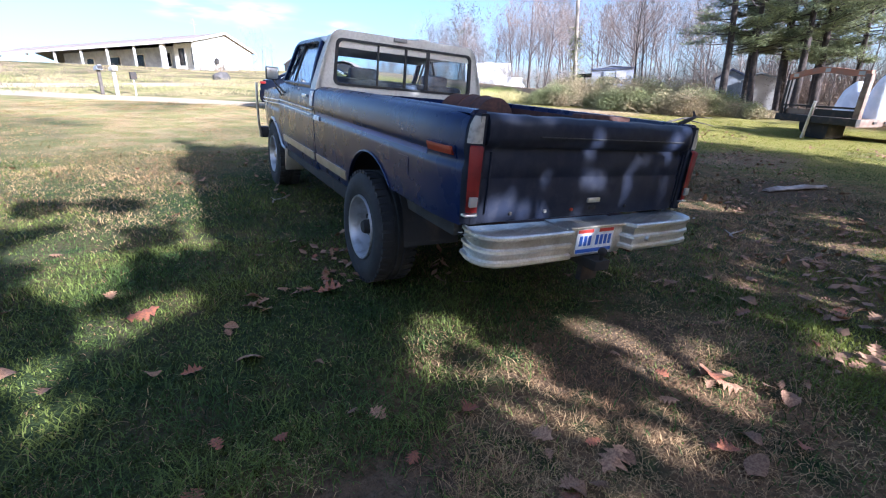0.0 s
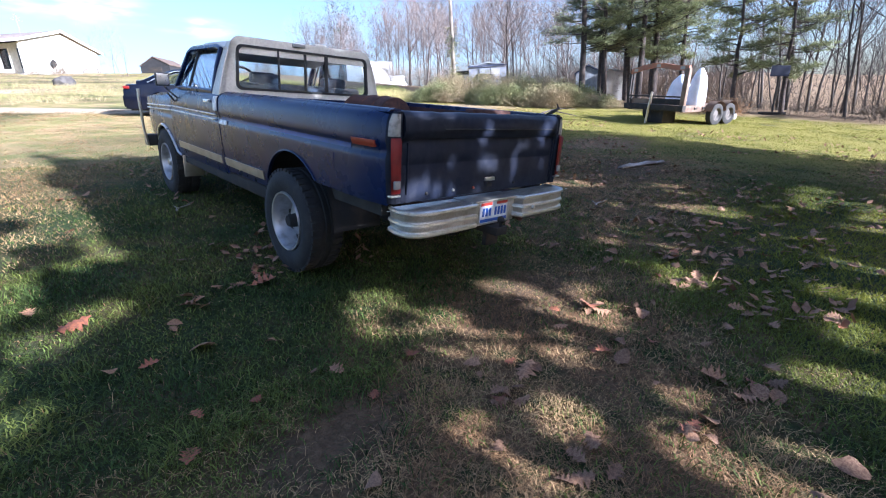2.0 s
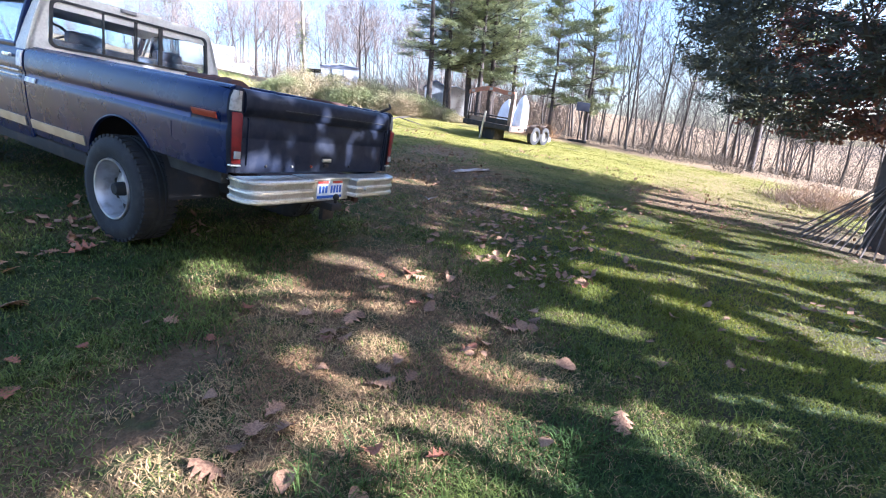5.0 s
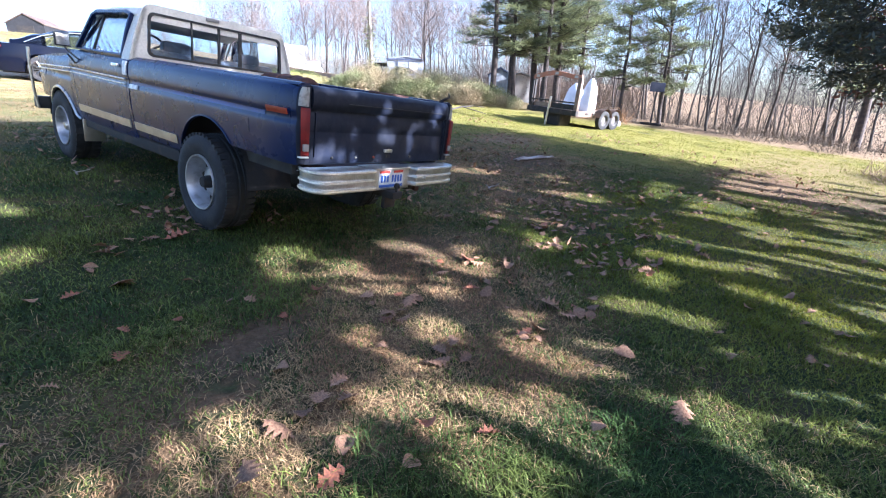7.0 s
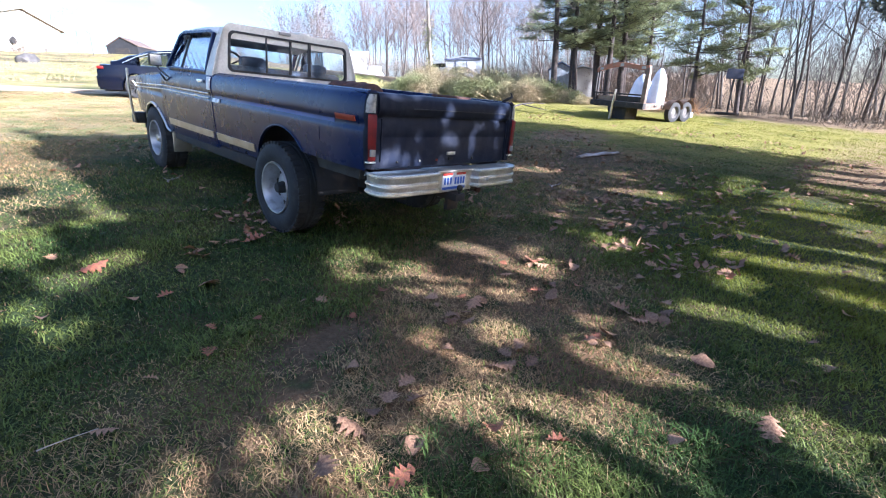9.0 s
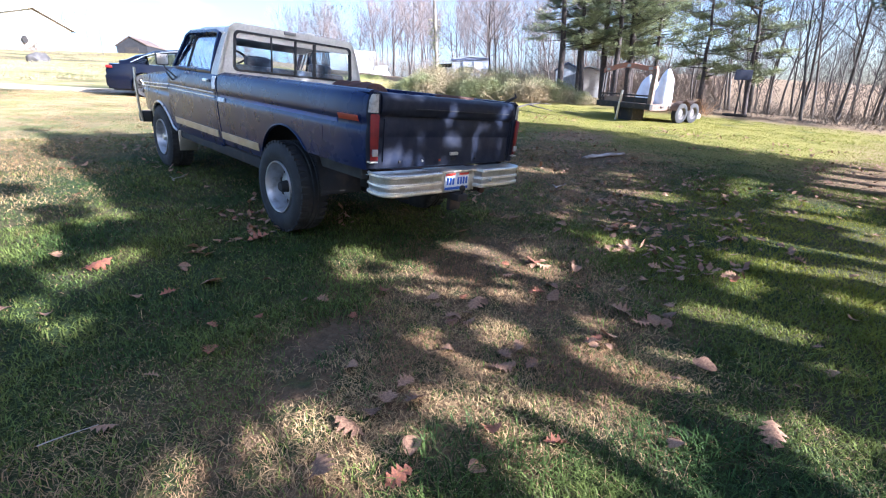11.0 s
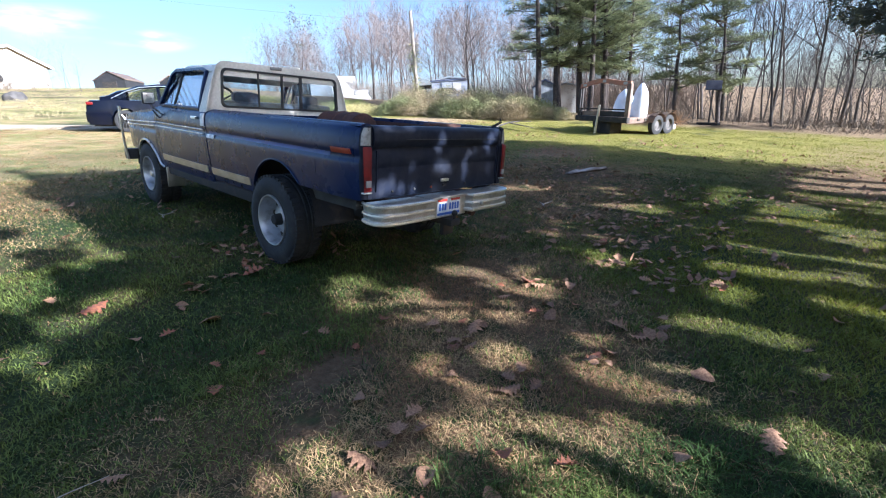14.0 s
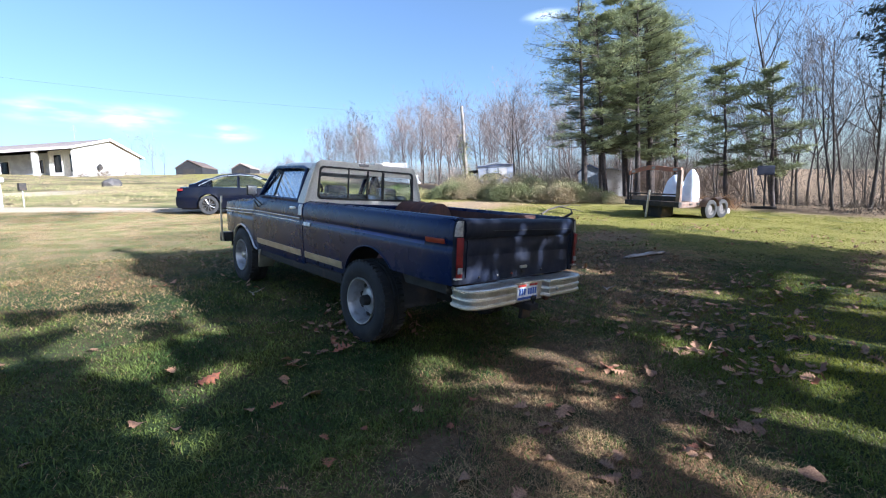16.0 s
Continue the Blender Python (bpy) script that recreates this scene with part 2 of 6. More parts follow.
def panel(bm, ys, low, high, side, rows=14, thick=0.02):
    """A body side: columns along y from low(y) up to high(y), x from side(z, y)."""
    first = len(bm.verts)
    grid = []
    for y in ys:
        a, b = low(y), high(y)
        grid.append([bm.verts.new((side(a + (b - a) * k / rows, y), y, a + (b - a) * k / rows)) for k in range(rows + 1)])
    faces = [bm.faces.new((p[k], p[k + 1], q[k + 1], q[k])) for p, q in zip(grid, grid[1:]) for k in range(rows)]
    bmesh.ops.recalc_face_normals(bm, faces=faces)
    if faces[0].normal.x > 0:
        bmesh.ops.reverse_faces(bm, faces=faces)
    bmesh.ops.solidify(bm, geom=faces, thickness=thick)
    return bm


def mirrored(bm):
    other = bm.copy()
    for v in other.verts:
        v.co.x = -v.co.x
    bmesh.ops.reverse_faces(other, faces=other.faces)
    return other


def curve_at(points, z):
    if z <= points[0][0]:
        return points[0][1]
    for (a, va), (b, vb) in zip(points, points[1:]):
        if z <= b:
            f = (z - a) / (b - a)
            f = f * f * (3 - 2 * f)
            return va + (vb - va) * f
    return points[-1][1]


def span(a, b, n):
    return [a + (b - a) * k / n for k in range(n + 1)]


# ---------------------------------------------------------------- the ground
def height(x, y):
    z = 0.02 + 0.115 * y
    if x > 4:
        z += 0.028 * (min(x, 24) - 4)
    if x > 24:
        z -= 0.05 * min(x - 24, 36)
    if y > 22:
        z += 0.02 * (min(y, 60) - 22)
    if y > 60:
        z -= 0.115 * (y - 60) * 0.9
    if x > 60:
        z += 8 * (1 - math.exp(-((x - 60) / 90) ** 2)) * (1 / (1 + math.exp((y - 130) / 30)))
    if y < -40:
        z -= 0.115 * (y + 40)
    z += 0.025 * noise.noise((x * 0.35, y * 0.35, 0)) + 0.012 * noise.noise((x * 1.6, y * 1.6, 3))
    return z


def ground_sheet():
    def axis(lo, hi, centre, fine, reach):
        out, p, step = [centre], centre, fine
        for sign, end in ((1, hi), (-1, lo)):
            p, step, side = centre, fine, []
            while (end - p) * sign > 0:
                if abs(p - centre) > reach:
                    step *= 1.13
                p += sign * step
                side.append(p)
            out = out + side if sign > 0 else side[::-1] + out
        return out
    xs, ys = axis(-900, 900, 1, 0.22, 11), axis(-300, 1200, 0, 0.22, 9)
    verts = [(x, y, height(x, y)) for y in ys for x in xs]
    w = len(xs)
    faces = [(j * w + i, j * w + i + 1, (j + 1) * w + i + 1, (j + 1) * w + i) for j in range(len(ys) - 1) for i in range(w - 1)]
    me = bpy.data.meshes.new("ground")
    me.from_pydata(verts, [], faces)
    return me


def ground_material():
    m = bpy.data.materials.new("mown grass and soil")
    m.use_nodes = True
    n, l = m.node_tree.nodes, m.node_tree.links
    b = n["Principled BSDF"]
    b.inputs["Roughness"].default_value = 0.95
    b.inputs["Specular IOR Level"].default_value = 0.15
    co = n.new("ShaderNodeTexCoord").outputs["Object"]

    def fac(scale, lo, hi, detail=5.0, offset=0.0):
        t = n.new("ShaderNodeTexNoise")
        t.inputs["Scale"].default_value, t.inputs["Detail"].default_value = scale, detail
        if offset:
            v = n.new("ShaderNodeVectorMath")
            v.inputs[1].default_value = (offset, offset * 0.7, 0)
            l.new(co, v.inputs[0])
            l.new(v.outputs[0], t.inputs["Vector"])
        else:
            l.new(co, t.inputs["Vector"])
        r = n.new("ShaderNodeMapRange")
        r.interpolation_type = 'SMOOTHSTEP'
        r.inputs[1].default_value, r.inputs[2].default_value = lo, hi
        l.new(t.outputs["Fac"], r.inputs[0])
        return r.outputs[0]

    def math_node(op, a, c):
        x = n.new("ShaderNodeMath")
        x.operation = op
        x.use_clamp = True
        for s, v in zip(x.inputs, (a, c)):
            if hasattr(v, "is_output"):
                l.new(v, s)
            else:
                s.default_value = v
        return x.outputs[0]

    def mix(f, a, c):
        x = n.new("ShaderNodeMix")
        x.data_type = 'RGBA'
        for s, v in ((x.inputs[0], f), (x.inputs[6], a), (x.inputs[7], c)):
            if hasattr(v, "is_output"):
                l.new(v, s)
            else:
                s.default_value = (*v, 1)
        return x.outputs[2]

    def spot(x, y, rx, ry, soft=0.35):
        """1 inside an uneven oval."""
        sep = n.new("ShaderNodeSeparateXYZ")
        l.new(co, sep.inputs[0])
        dx = n.new("ShaderNodeMath"); dx.operation = 'MULTIPLY_ADD'
        dx.inputs[1].default_value, dx.inputs[2].default_value = 1 / rx, -x / rx
        l.new(sep.outputs[0], dx.inputs[0])
        dy = n.new("ShaderNodeMath"); dy.operation = 'MULTIPLY_ADD'
        dy.inputs[1].default_value, dy.inputs[2].default_value = 1 / ry, -y / ry
        l.new(sep.outputs[1], dy.inputs[0])
        c = n.new("ShaderNodeCombineXYZ")
        l.new(dx.outputs[0], c.inputs[0]); l.new(dy.outputs[0], c.inputs[1])
        length = n.new("ShaderNodeVectorMath"); length.operation = 'LENGTH'
        l.new(c.outputs[0], length.inputs[0])
        wob = n.new("ShaderNodeTexNoise")
        wob.inputs["Scale"].default_value, wob.inputs["Detail"].default_value = 2.2 / min(rx, ry), 4
        l.new(co, wob.inputs["Vector"])
        add = n.new("ShaderNodeMath"); add.operation = 'MULTIPLY_ADD'
        add.inputs[1].default_value = 1.1
        l.new(wob.outputs["Fac"], add.inputs[0]); l.new(length.outputs["Value"], add.inputs[2])
        r = n.new("ShaderNodeMapRange")
        r.interpolation_type = 'SMOOTHSTEP'
        r.inputs[1].default_value, r.inputs[2].default_value, r.inputs[3].default_value, r.inputs[4].default_value = 1.55 - soft, 1.55 + soft, 1, 0
        l.new(add.outputs[0], r.inputs[0])
        return r.outputs[0]

    green = mix(fac(26, 0.35, 0.7), (0.02, 0.034, 0.012), (0.05, 0.068, 0.02))
    straw = mix(fac(34, 0.35, 0.7, offset=7), (0.15, 0.083, 0.044), (0.24, 0.145, 0.075))
    soil = mix(fac(18, 0.35, 0.7, offset=3), (0.085, 0.055, 0.032), (0.15, 0.1, 0.062))
    dry = fac(0.55, 0.42, 0.62, 6)
    dry = math_node('MULTIPLY', dry, 0.4)
    dry = math_node('MAXIMUM', dry, math_node('MULTIPLY', spot(-0.6, -2.2, 2.1, 1.2), 0.9))
    for at in ((5.0, 0.3, 3.6, 2.1), (2.4, -1.3, 1.5, 0.9)):
        dry = math_node('MAXIMUM', dry, math_node('MULTIPLY', spot(*at), 0.85))
    out = mix(math_node('MULTIPLY', dry, fac(5, 0.3, 0.6, 4, 11)), green, straw)
    out = mix(math_node('MULTIPLY', fac(1.3, 0.55, 0.72, 5, 5), 0.5), out, soil)
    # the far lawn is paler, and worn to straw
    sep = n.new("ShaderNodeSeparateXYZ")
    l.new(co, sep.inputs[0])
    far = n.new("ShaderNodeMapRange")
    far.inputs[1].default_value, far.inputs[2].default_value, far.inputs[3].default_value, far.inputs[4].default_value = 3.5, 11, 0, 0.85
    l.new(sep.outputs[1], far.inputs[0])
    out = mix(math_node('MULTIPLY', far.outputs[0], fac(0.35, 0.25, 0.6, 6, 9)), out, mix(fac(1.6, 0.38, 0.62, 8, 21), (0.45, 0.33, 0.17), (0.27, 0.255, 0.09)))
    # towards +x the lawn is painted brighter yellow-green, as if more sunlit
    side = n.new("ShaderNodeMapRange")
    side.inputs[1].default_value, side.inputs[2].default_value, side.inputs[3].default_value, side.inputs[4].default_value = 6.0, 10.5, 0, 0.9
    l.new(sep.outputs[0], side.inputs[0])
    out = mix(math_node('MULTIPLY', side.outputs[0], fac(0.9, 0.2, 0.5, 6, 13)), out, (0.26, 0.225, 0.055))
    out = mix(math_node('MULTIPLY', spot(12.5, -5.2, 4.5, 2.0), 0.8), out, mix(fac(9, 0.35, 0.65), (0.28, 0.2, 0.095), (0.2, 0.155, 0.065)))
    woods = n.new("ShaderNodeMapRange")
    woods.inputs[1].default_value, woods.inputs[2].default_value = 17.5, 20.5
    l.new(sep.outputs[0], woods.inputs[0])
    out = mix(math_node('MULTIPLY', woods.outputs[0], 0.85), out, mix(fac(3, 0.35, 0.65), (0.22, 0.14, 0.092), (0.32, 0.215, 0.14)))
    for at in ((-1.6, -1.85, 0.5, 0.28), (0.2, -1.6, 0.7, 0.3), (5.9, 0.2, 1.2, 0.7), (8.4, -6.8, 2.2, 1.6)):
        out = mix(math_node('MULTIPLY', spot(*at), 0.85), out, soil)
    out = mix(math_node('MULTIPLY', spot(12.5, 11.2, 2.6, 2.0), 0.9), out, mix(fac(12, 0.35, 0.65), (0.3, 0.2, 0.12), (0.42, 0.3, 0.18)))
    out = mix(math_node('MULTIPLY', spot(8.3, 2.0, 1.4, 0.9), 0.8), out, mix(fac(30, 0.35, 0.65), (0.14, 0.09, 0.06), (0.28, 0.19, 0.12)))
    out = mix(math_node('MULTIPLY', spot(8.6, -4.0, 2.4, 1.3), 0.75), out, mix(fac(22, 0.35, 0.65), (0.13, 0.07, 0.045), (0.24, 0.14, 0.085)))
    # gravel lane past the parked car, and the drive up to the house
    def lane(y0, slope, half, end):
        k = n.new("ShaderNodeMath"); k.operation = 'MULTIPLY_ADD'
        k.inputs[1].default_value, k.inputs[2].default_value = slope, y0
        l.new(sep.outputs[0], k.inputs[0])
        d = n.new("ShaderNodeMath"); d.operation = 'SUBTRACT'
        l.new(sep.outputs[1], d.inputs[0]); l.new(k.outputs[0], d.inputs[1])
        a = n.new("ShaderNodeMath"); a.operation = 'ABSOLUTE'
        l.new(d.outputs[0], a.inputs[0])
        r = n.new("ShaderNodeMapRange")
        r.interpolation_type = 'SMOOTHSTEP'
        r.inputs[1].default_value, r.inputs[2].default_value, r.inputs[3].default_value, r.inputs[4].default_value = half - 0.4, half + 0.4, 1, 0
        l.new(a.outputs[0], r.inputs[0])
        stop = n.new("ShaderNodeMapRange")
        stop.inputs[1].default_value, stop.inputs[2].default_value, stop.inputs[3].default_value, stop.inputs[4].default_value = end - 2, end + 2, 1, 0
        l.new(sep.outputs[0], stop.inputs[0])
        return math_node('MULTIPLY', r.outputs[0], stop.outputs[0])
    gravel = mix(fac(40, 0.35, 0.65, offset=2), (0.44, 0.35, 0.25), (0.56, 0.46, 0.34))
    out = mix(math_node('MULTIPLY', lane(17.9, -0.55, 1.3, 7), 0.9), out, gravel)
    out = mix(math_node('MULTIPLY', lane(31.0, 0.55, 1.6, -1), 0.9), out, gravel)
    out = mix(math_node('MULTIPLY', fac(130, 0.45, 0.7, 3), 0.45), out, (0.025, 0.03, 0.012))
    l.new(out, b.inputs["Base Color"])
    k = n.new("ShaderNodeBump")
    k.inputs["Strength"].default_value, k.inputs["Distance"].default_value = 0.8, 0.03
    t = n.new("ShaderNodeTexNoise")
    t.inputs["Scale"].default_value, t.inputs["Detail"].default_value = 55, 6
    l.new(co, t.inputs["Vector"])
    l.new(t.outputs["Fac"], k.inputs["Height"])
    l.new(k.outputs[0], b.inputs["Normal"])
    return m


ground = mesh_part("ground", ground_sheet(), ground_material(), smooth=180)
tagged(ground, "sloping mown lawn with green and straw patches and bare soil", "lawn", kind="structure")


# ---------------------------------------------------------------- the pickup
truck = thing("pickup_truck", SLOPE.copy(), "old dark navy pickup truck with cream cab roof, parked on grass", "pickup truck")

SIDE = ((0.45, -0.86), (0.6, -0.90), (0.8, -0.928), (0.95, -0.94), (1.055, -0.943), (1.085, -0.934), (1.115, -0.934), (1.145, -0.945), (1.2, -0.945), (1.26, -0.939), (1.3, -0.925), (1.318, -0.906), (1.325, -0.888))


def side_x(z, y):
    """The body side's half width at a height: a smooth curve through SIDE."""
    z = min(max(z, SIDE[0][0]), SIDE[-1][0])
    i = next(k for k in range(1, len(SIDE)) if z <= SIDE[k][0]) - 1
    (z0, a), (z1, b) = SIDE[i], SIDE[i + 1]
    before, after = SIDE[max(i - 1, 0)], SIDE[min(i + 2, len(SIDE) - 1)]
    f, wide = (z - z0) / (z1 - z0), z1 - z0
    ta, tb = (b - before[1]) / (z1 - before[0]) * wide, (after[1] - a) / (after[0] - z0) * wide
    x = a * (2 * f ** 3 - 3 * f * f + 1) + ta * (f ** 3 - 2 * f * f + f) + b * (3 * f * f - 2 * f ** 3) + tb * (f ** 3 - f * f)
    if y > 3.2:
        x += 0.05 * ((y - 3.2) / 1.0) ** 2
    if y < -0.9:
        x += 0.06 * ((-0.9 - y) / 0.4) ** 2
    return x


def arch(y, centre, rad, mid, floor):
    d = abs(y - centre)
    return max(floor, mid + math.sqrt(max(rad * rad - d * d, 0))) if d < rad else floor


def both(name, bm, mat, parent, label=""):
    other = mirrored(bm)
    return part(name, bm, mat, parent, label), part(name, other, mat, parent, label)


def skin(s, y0, y1, z0, z1, proud, thick=0.006, steps=12, shape=None):
    """A strip that follows the body side, standing proud of it."""
    bm = bmesh.new()
    fx = shape or side_x
    rings = []
    for y in span(y0, y1, steps):
        zs = span(z0, z1, 6)
        rings.append([(s * (abs(fx(z, y)) + proud), y, z) for z in zs] + [(s * (abs(fx(z, y)) + proud - thick), y, z) for z in zs[::-1]])
    loft(bm, rings)
    return bm


# bed sides
def bed_low(y):
    return arch(y, -0.1, 0.5, 0.46, 0.79 if y < 0 else 0.60) if abs(y + 0.1) < 0.5 else (0.79 + 0.02 * (y + 0.6) if y < 0 else 0.60)


bed_left, bed_right = both("bedside", panel(bmesh.new(), sorted(set(span(-1.235, 1.3, 36) + span(-0.62, 0.42, 30))), bed_low, lambda y: 1.325, side_x, 48), NAVY, truck)
for owner, s in ((bed_left, -1), (bed_right, 1)):
    bm = bmesh.new()
    loft(bm, [[(s * x, y, z) for x, z in ((0.886, 1.318), (0.874, 1.332), (0.845, 1.339), (0.8, 1.335), (0.795, 1.30), (0.83, 1.29))] for y in span(-1.24, 1.3, 6)])
    part("bed_rail", bm, NAVY, owner)
    bm = bmesh.new()
    tube(bm, [(s * (abs(side_x(bed_low(y) + 0.01, y)) + 0.004), y, bed_low(y) + 0.006) for y in span(-0.47, 0.375, 26)], 0.007, 6)
    part("wheel_arch_lip", bm, NAVY, owner)
    part("pinstripe", skin(s, -0.93, 1.25, 1.084, 1.114, 0.003, 0.005, 30), STRIPE, owner, "blue painted stripe along the bedside")
    part("marker_bezel", skin(s, -1.18, -0.945, 1.098, 1.165, 0.005, 0.01), NAVY, owner)
    part("side_marker", skin(s, -1.165, -0.965, 1.116, 1.156, 0.016, 0.016), AMBER, owner, "faded orange side marker lamp")
    part("side_moulding", skin(s, 0.42, 1.29, 0.655, 0.73, 0.01, 0.012), BRUSHED, owner, "dull silver side moulding")
    # rounded rear corner and its tail lamp
    def corner(z, out=0.0, first=0, last=8):
        w = abs(side_x(z, -1.235))
        pts = [(w, -1.235), (w - 0.006, -1.252), (w - 0.02, -1.266), (w - 0.042, -1.274), (0.85, -1.276), (0.828, -1.274), (0.806, -1.268), (0.8, -1.24)]
        return [(s * (x + (out if i < 3 else 0)), y - (out if i > 1 else 0), z) for i, (x, y) in enumerate(pts)][first:last]
    bm = bmesh.new()
    loft(bm, [corner(z) for z in (0.79, 0.85, 1.0, 1.06, 1.10, 1.15, 1.22, 1.29, 1.322)], False)
    bm.faces.new([bm.verts.new(c) for c in corner(1.322)])
    post = part("corner_post", bm, FADED, truck, smooth=60)
    # sun highlight painted as a pale strip over the upper post
    bm = bmesh.new()
    loft(bm, [corner(z, 0.003, 1, 6) for z in (1.185, 1.22, 1.27, 1.31)], False)
    part("corner_cap", bm, CORNERGLINT, post, "pale painted sun highlight on the bed corner", 60)
    bm = bmesh.new()
    rows = [corner(z, o, 2, 6) for z, o in ((0.848, 0.004), (0.856, 0.018), (1.165, 0.018), (1.176, 0.004))]
    loft(bm, rows, False)
    lamp = part("tail_lamp", bm, REDLENS, truck, "tall red tail lamp", 60)
    part("reversing_lens", cube(*sorted((s * 0.838, s * 0.882)), -1.306, -1.29, 0.885, 0.935, 0.004), CLEARLENS, lamp, "clear reversing lens")
    part("lamp_bezel", cube(*sorted((s * 0.828, s * 0.9)), -1.298, -1.26, 0.836, 0.847, 0.003), CHROME, lamp, "chrome strip")
    part("bed_wall", cube(*sorted((s * 0.79, s * 0.81)), -1.2, 1.28, 1.03, 1.30), RUST, truck, "rusted inner bed wall")
part("fuel_door", skin(-1, -0.74, -0.60, 0.93, 1.035, 0.003, 0.005, 6), NAVY, truck)
part("paint_patch", skin(-1, 1.12, 1.29, 1.045, 1.085, 0.012, 0.01, 6), WORNWHITE, bed_left, "bare pale paint patch")
part("bed_floor", cube(-0.49, 0.49, -1.2, 1.28, 0.68, 0.73), RUST, truck, "rusted bed floor")
bm = bmesh.new()
spun(bm, [(0.45, 0.0), (0.45, 0.2), (0.46, 0.215), (0.62, 0.215), (0.63, 0.225), (0.64, 0.215), (0.82, 0.215), (0.83, 0.225), (0.84, 0.215), (1.14, 0.215), (1.15, 0.2), (1.15, 0.0)], 30, 'Y', (0.50, 0, 1.17))
drum = part("steel_drum", bm, RUST, None)
drum.matrix_world = SLOPE.copy()
tagged(drum, "rusty steel drum lying in the truck bed", "drum")
part("bed_rack", cube(0.28, 0.72, 0.5, 1.1, 0.735, 0.955, 0.01), RUST, truck)
bm = bmesh.new()
tube(bm, [(0.80, -1.16, 1.33), (0.84, -1.2, 1.365), (0.90, -1.2, 1.385), (0.93, -1.16, 1.42)], [0.013, 0.013, 0.01, 0.006], 6)
part("tailgate_latch", bm, CHASSIS, truck, "bent dark latch on the bed corner")
part("bed_lip", cube(0.05, 0.5, -1.02, -0.94, 1.30, 1.345, 0.012), RUST, truck, "rusty bar lying across the bed")
part("bed_front_wall", cube(-0.8, 0.8, 1.25, 1.28, 0.73, 1.31), NAVY, truck)

# tailgate
bm = bmesh.new()
section = [(-1.215, 0.775), (-1.252, 0.79), (-1.257, 0.84), (-1.257, 1.00), (-1.2515, 1.012), (-1.2515, 1.022), (-1.257, 1.034), (-1.257, 1.13), (-1.245, 1.145), (-1.247, 1.165), (-1.278, 1.185), (-1.288, 1.225), (-1.280, 1.29), (-1.262, 1.318), (-1.225, 1.328), (-1.195, 1.318), (-1.19, 0.79)]
rows = []
for x in (-0.798, -0.786, *span(-0.77, 0.77, 44), 0.786, 0.798):
    dent = 0.006 * noise.noise((x * 5.0, 2.0, 0.0)) + 0.003 * noise.noise((x * 17.0, 5.0, 0.0))
    rows.append([(x, y - 0.012 + (0.012 if abs(x) > 0.78 else 0) + (dent if y < -1.2 else 0), z + (dent * 1.2 if z > 1.28 else 0)) for y, z in section])
loft(bm, rows)
tailgate = part("tailgate", bm, FADED, truck, "scuffed navy steel tailgate", 50)
part("tailgate_trim", cube(-0.50, 0.69, -1.309, -1.294, 1.226, 1.231), BLACK, tailgate)
part("tailgate_badge", cube(-0.045, 0.055, -1.282, -1.262, 0.868, 0.895, 0.004), CHROME, tailgate, "small chrome badge")
part("tailgate_lock", cube(-0.02, 0.03, -1.28, -1.262, 0.825, 0.85, 0.004), CHASSIS, tailgate)
part("tailgate_moulding", cube(-0.77, -0.76, -1.279, -1.262, 0.84, 1.15, 0.003), FADED, tailgate)
part("tailgate_moulding", cube(0.76, 0.77, -1.279, -1.262, 0.84, 1.15, 0.003), FADED, tailgate)
for x, mat in ((-0.6, CHASSIS), (-0.36, BRUSHED), (-0.16, AMBER), (0.3, CHASSIS)):
    bm = bmesh.new()
    spun(bm, [(-0.006, 0.0), (-0.006, 0.008), (0, 0.011), (0.004, 0.011)], 12, 'Y', (x, -1.272, 0.832))
    part("tailgate_bolt", bm, mat, tailgate)

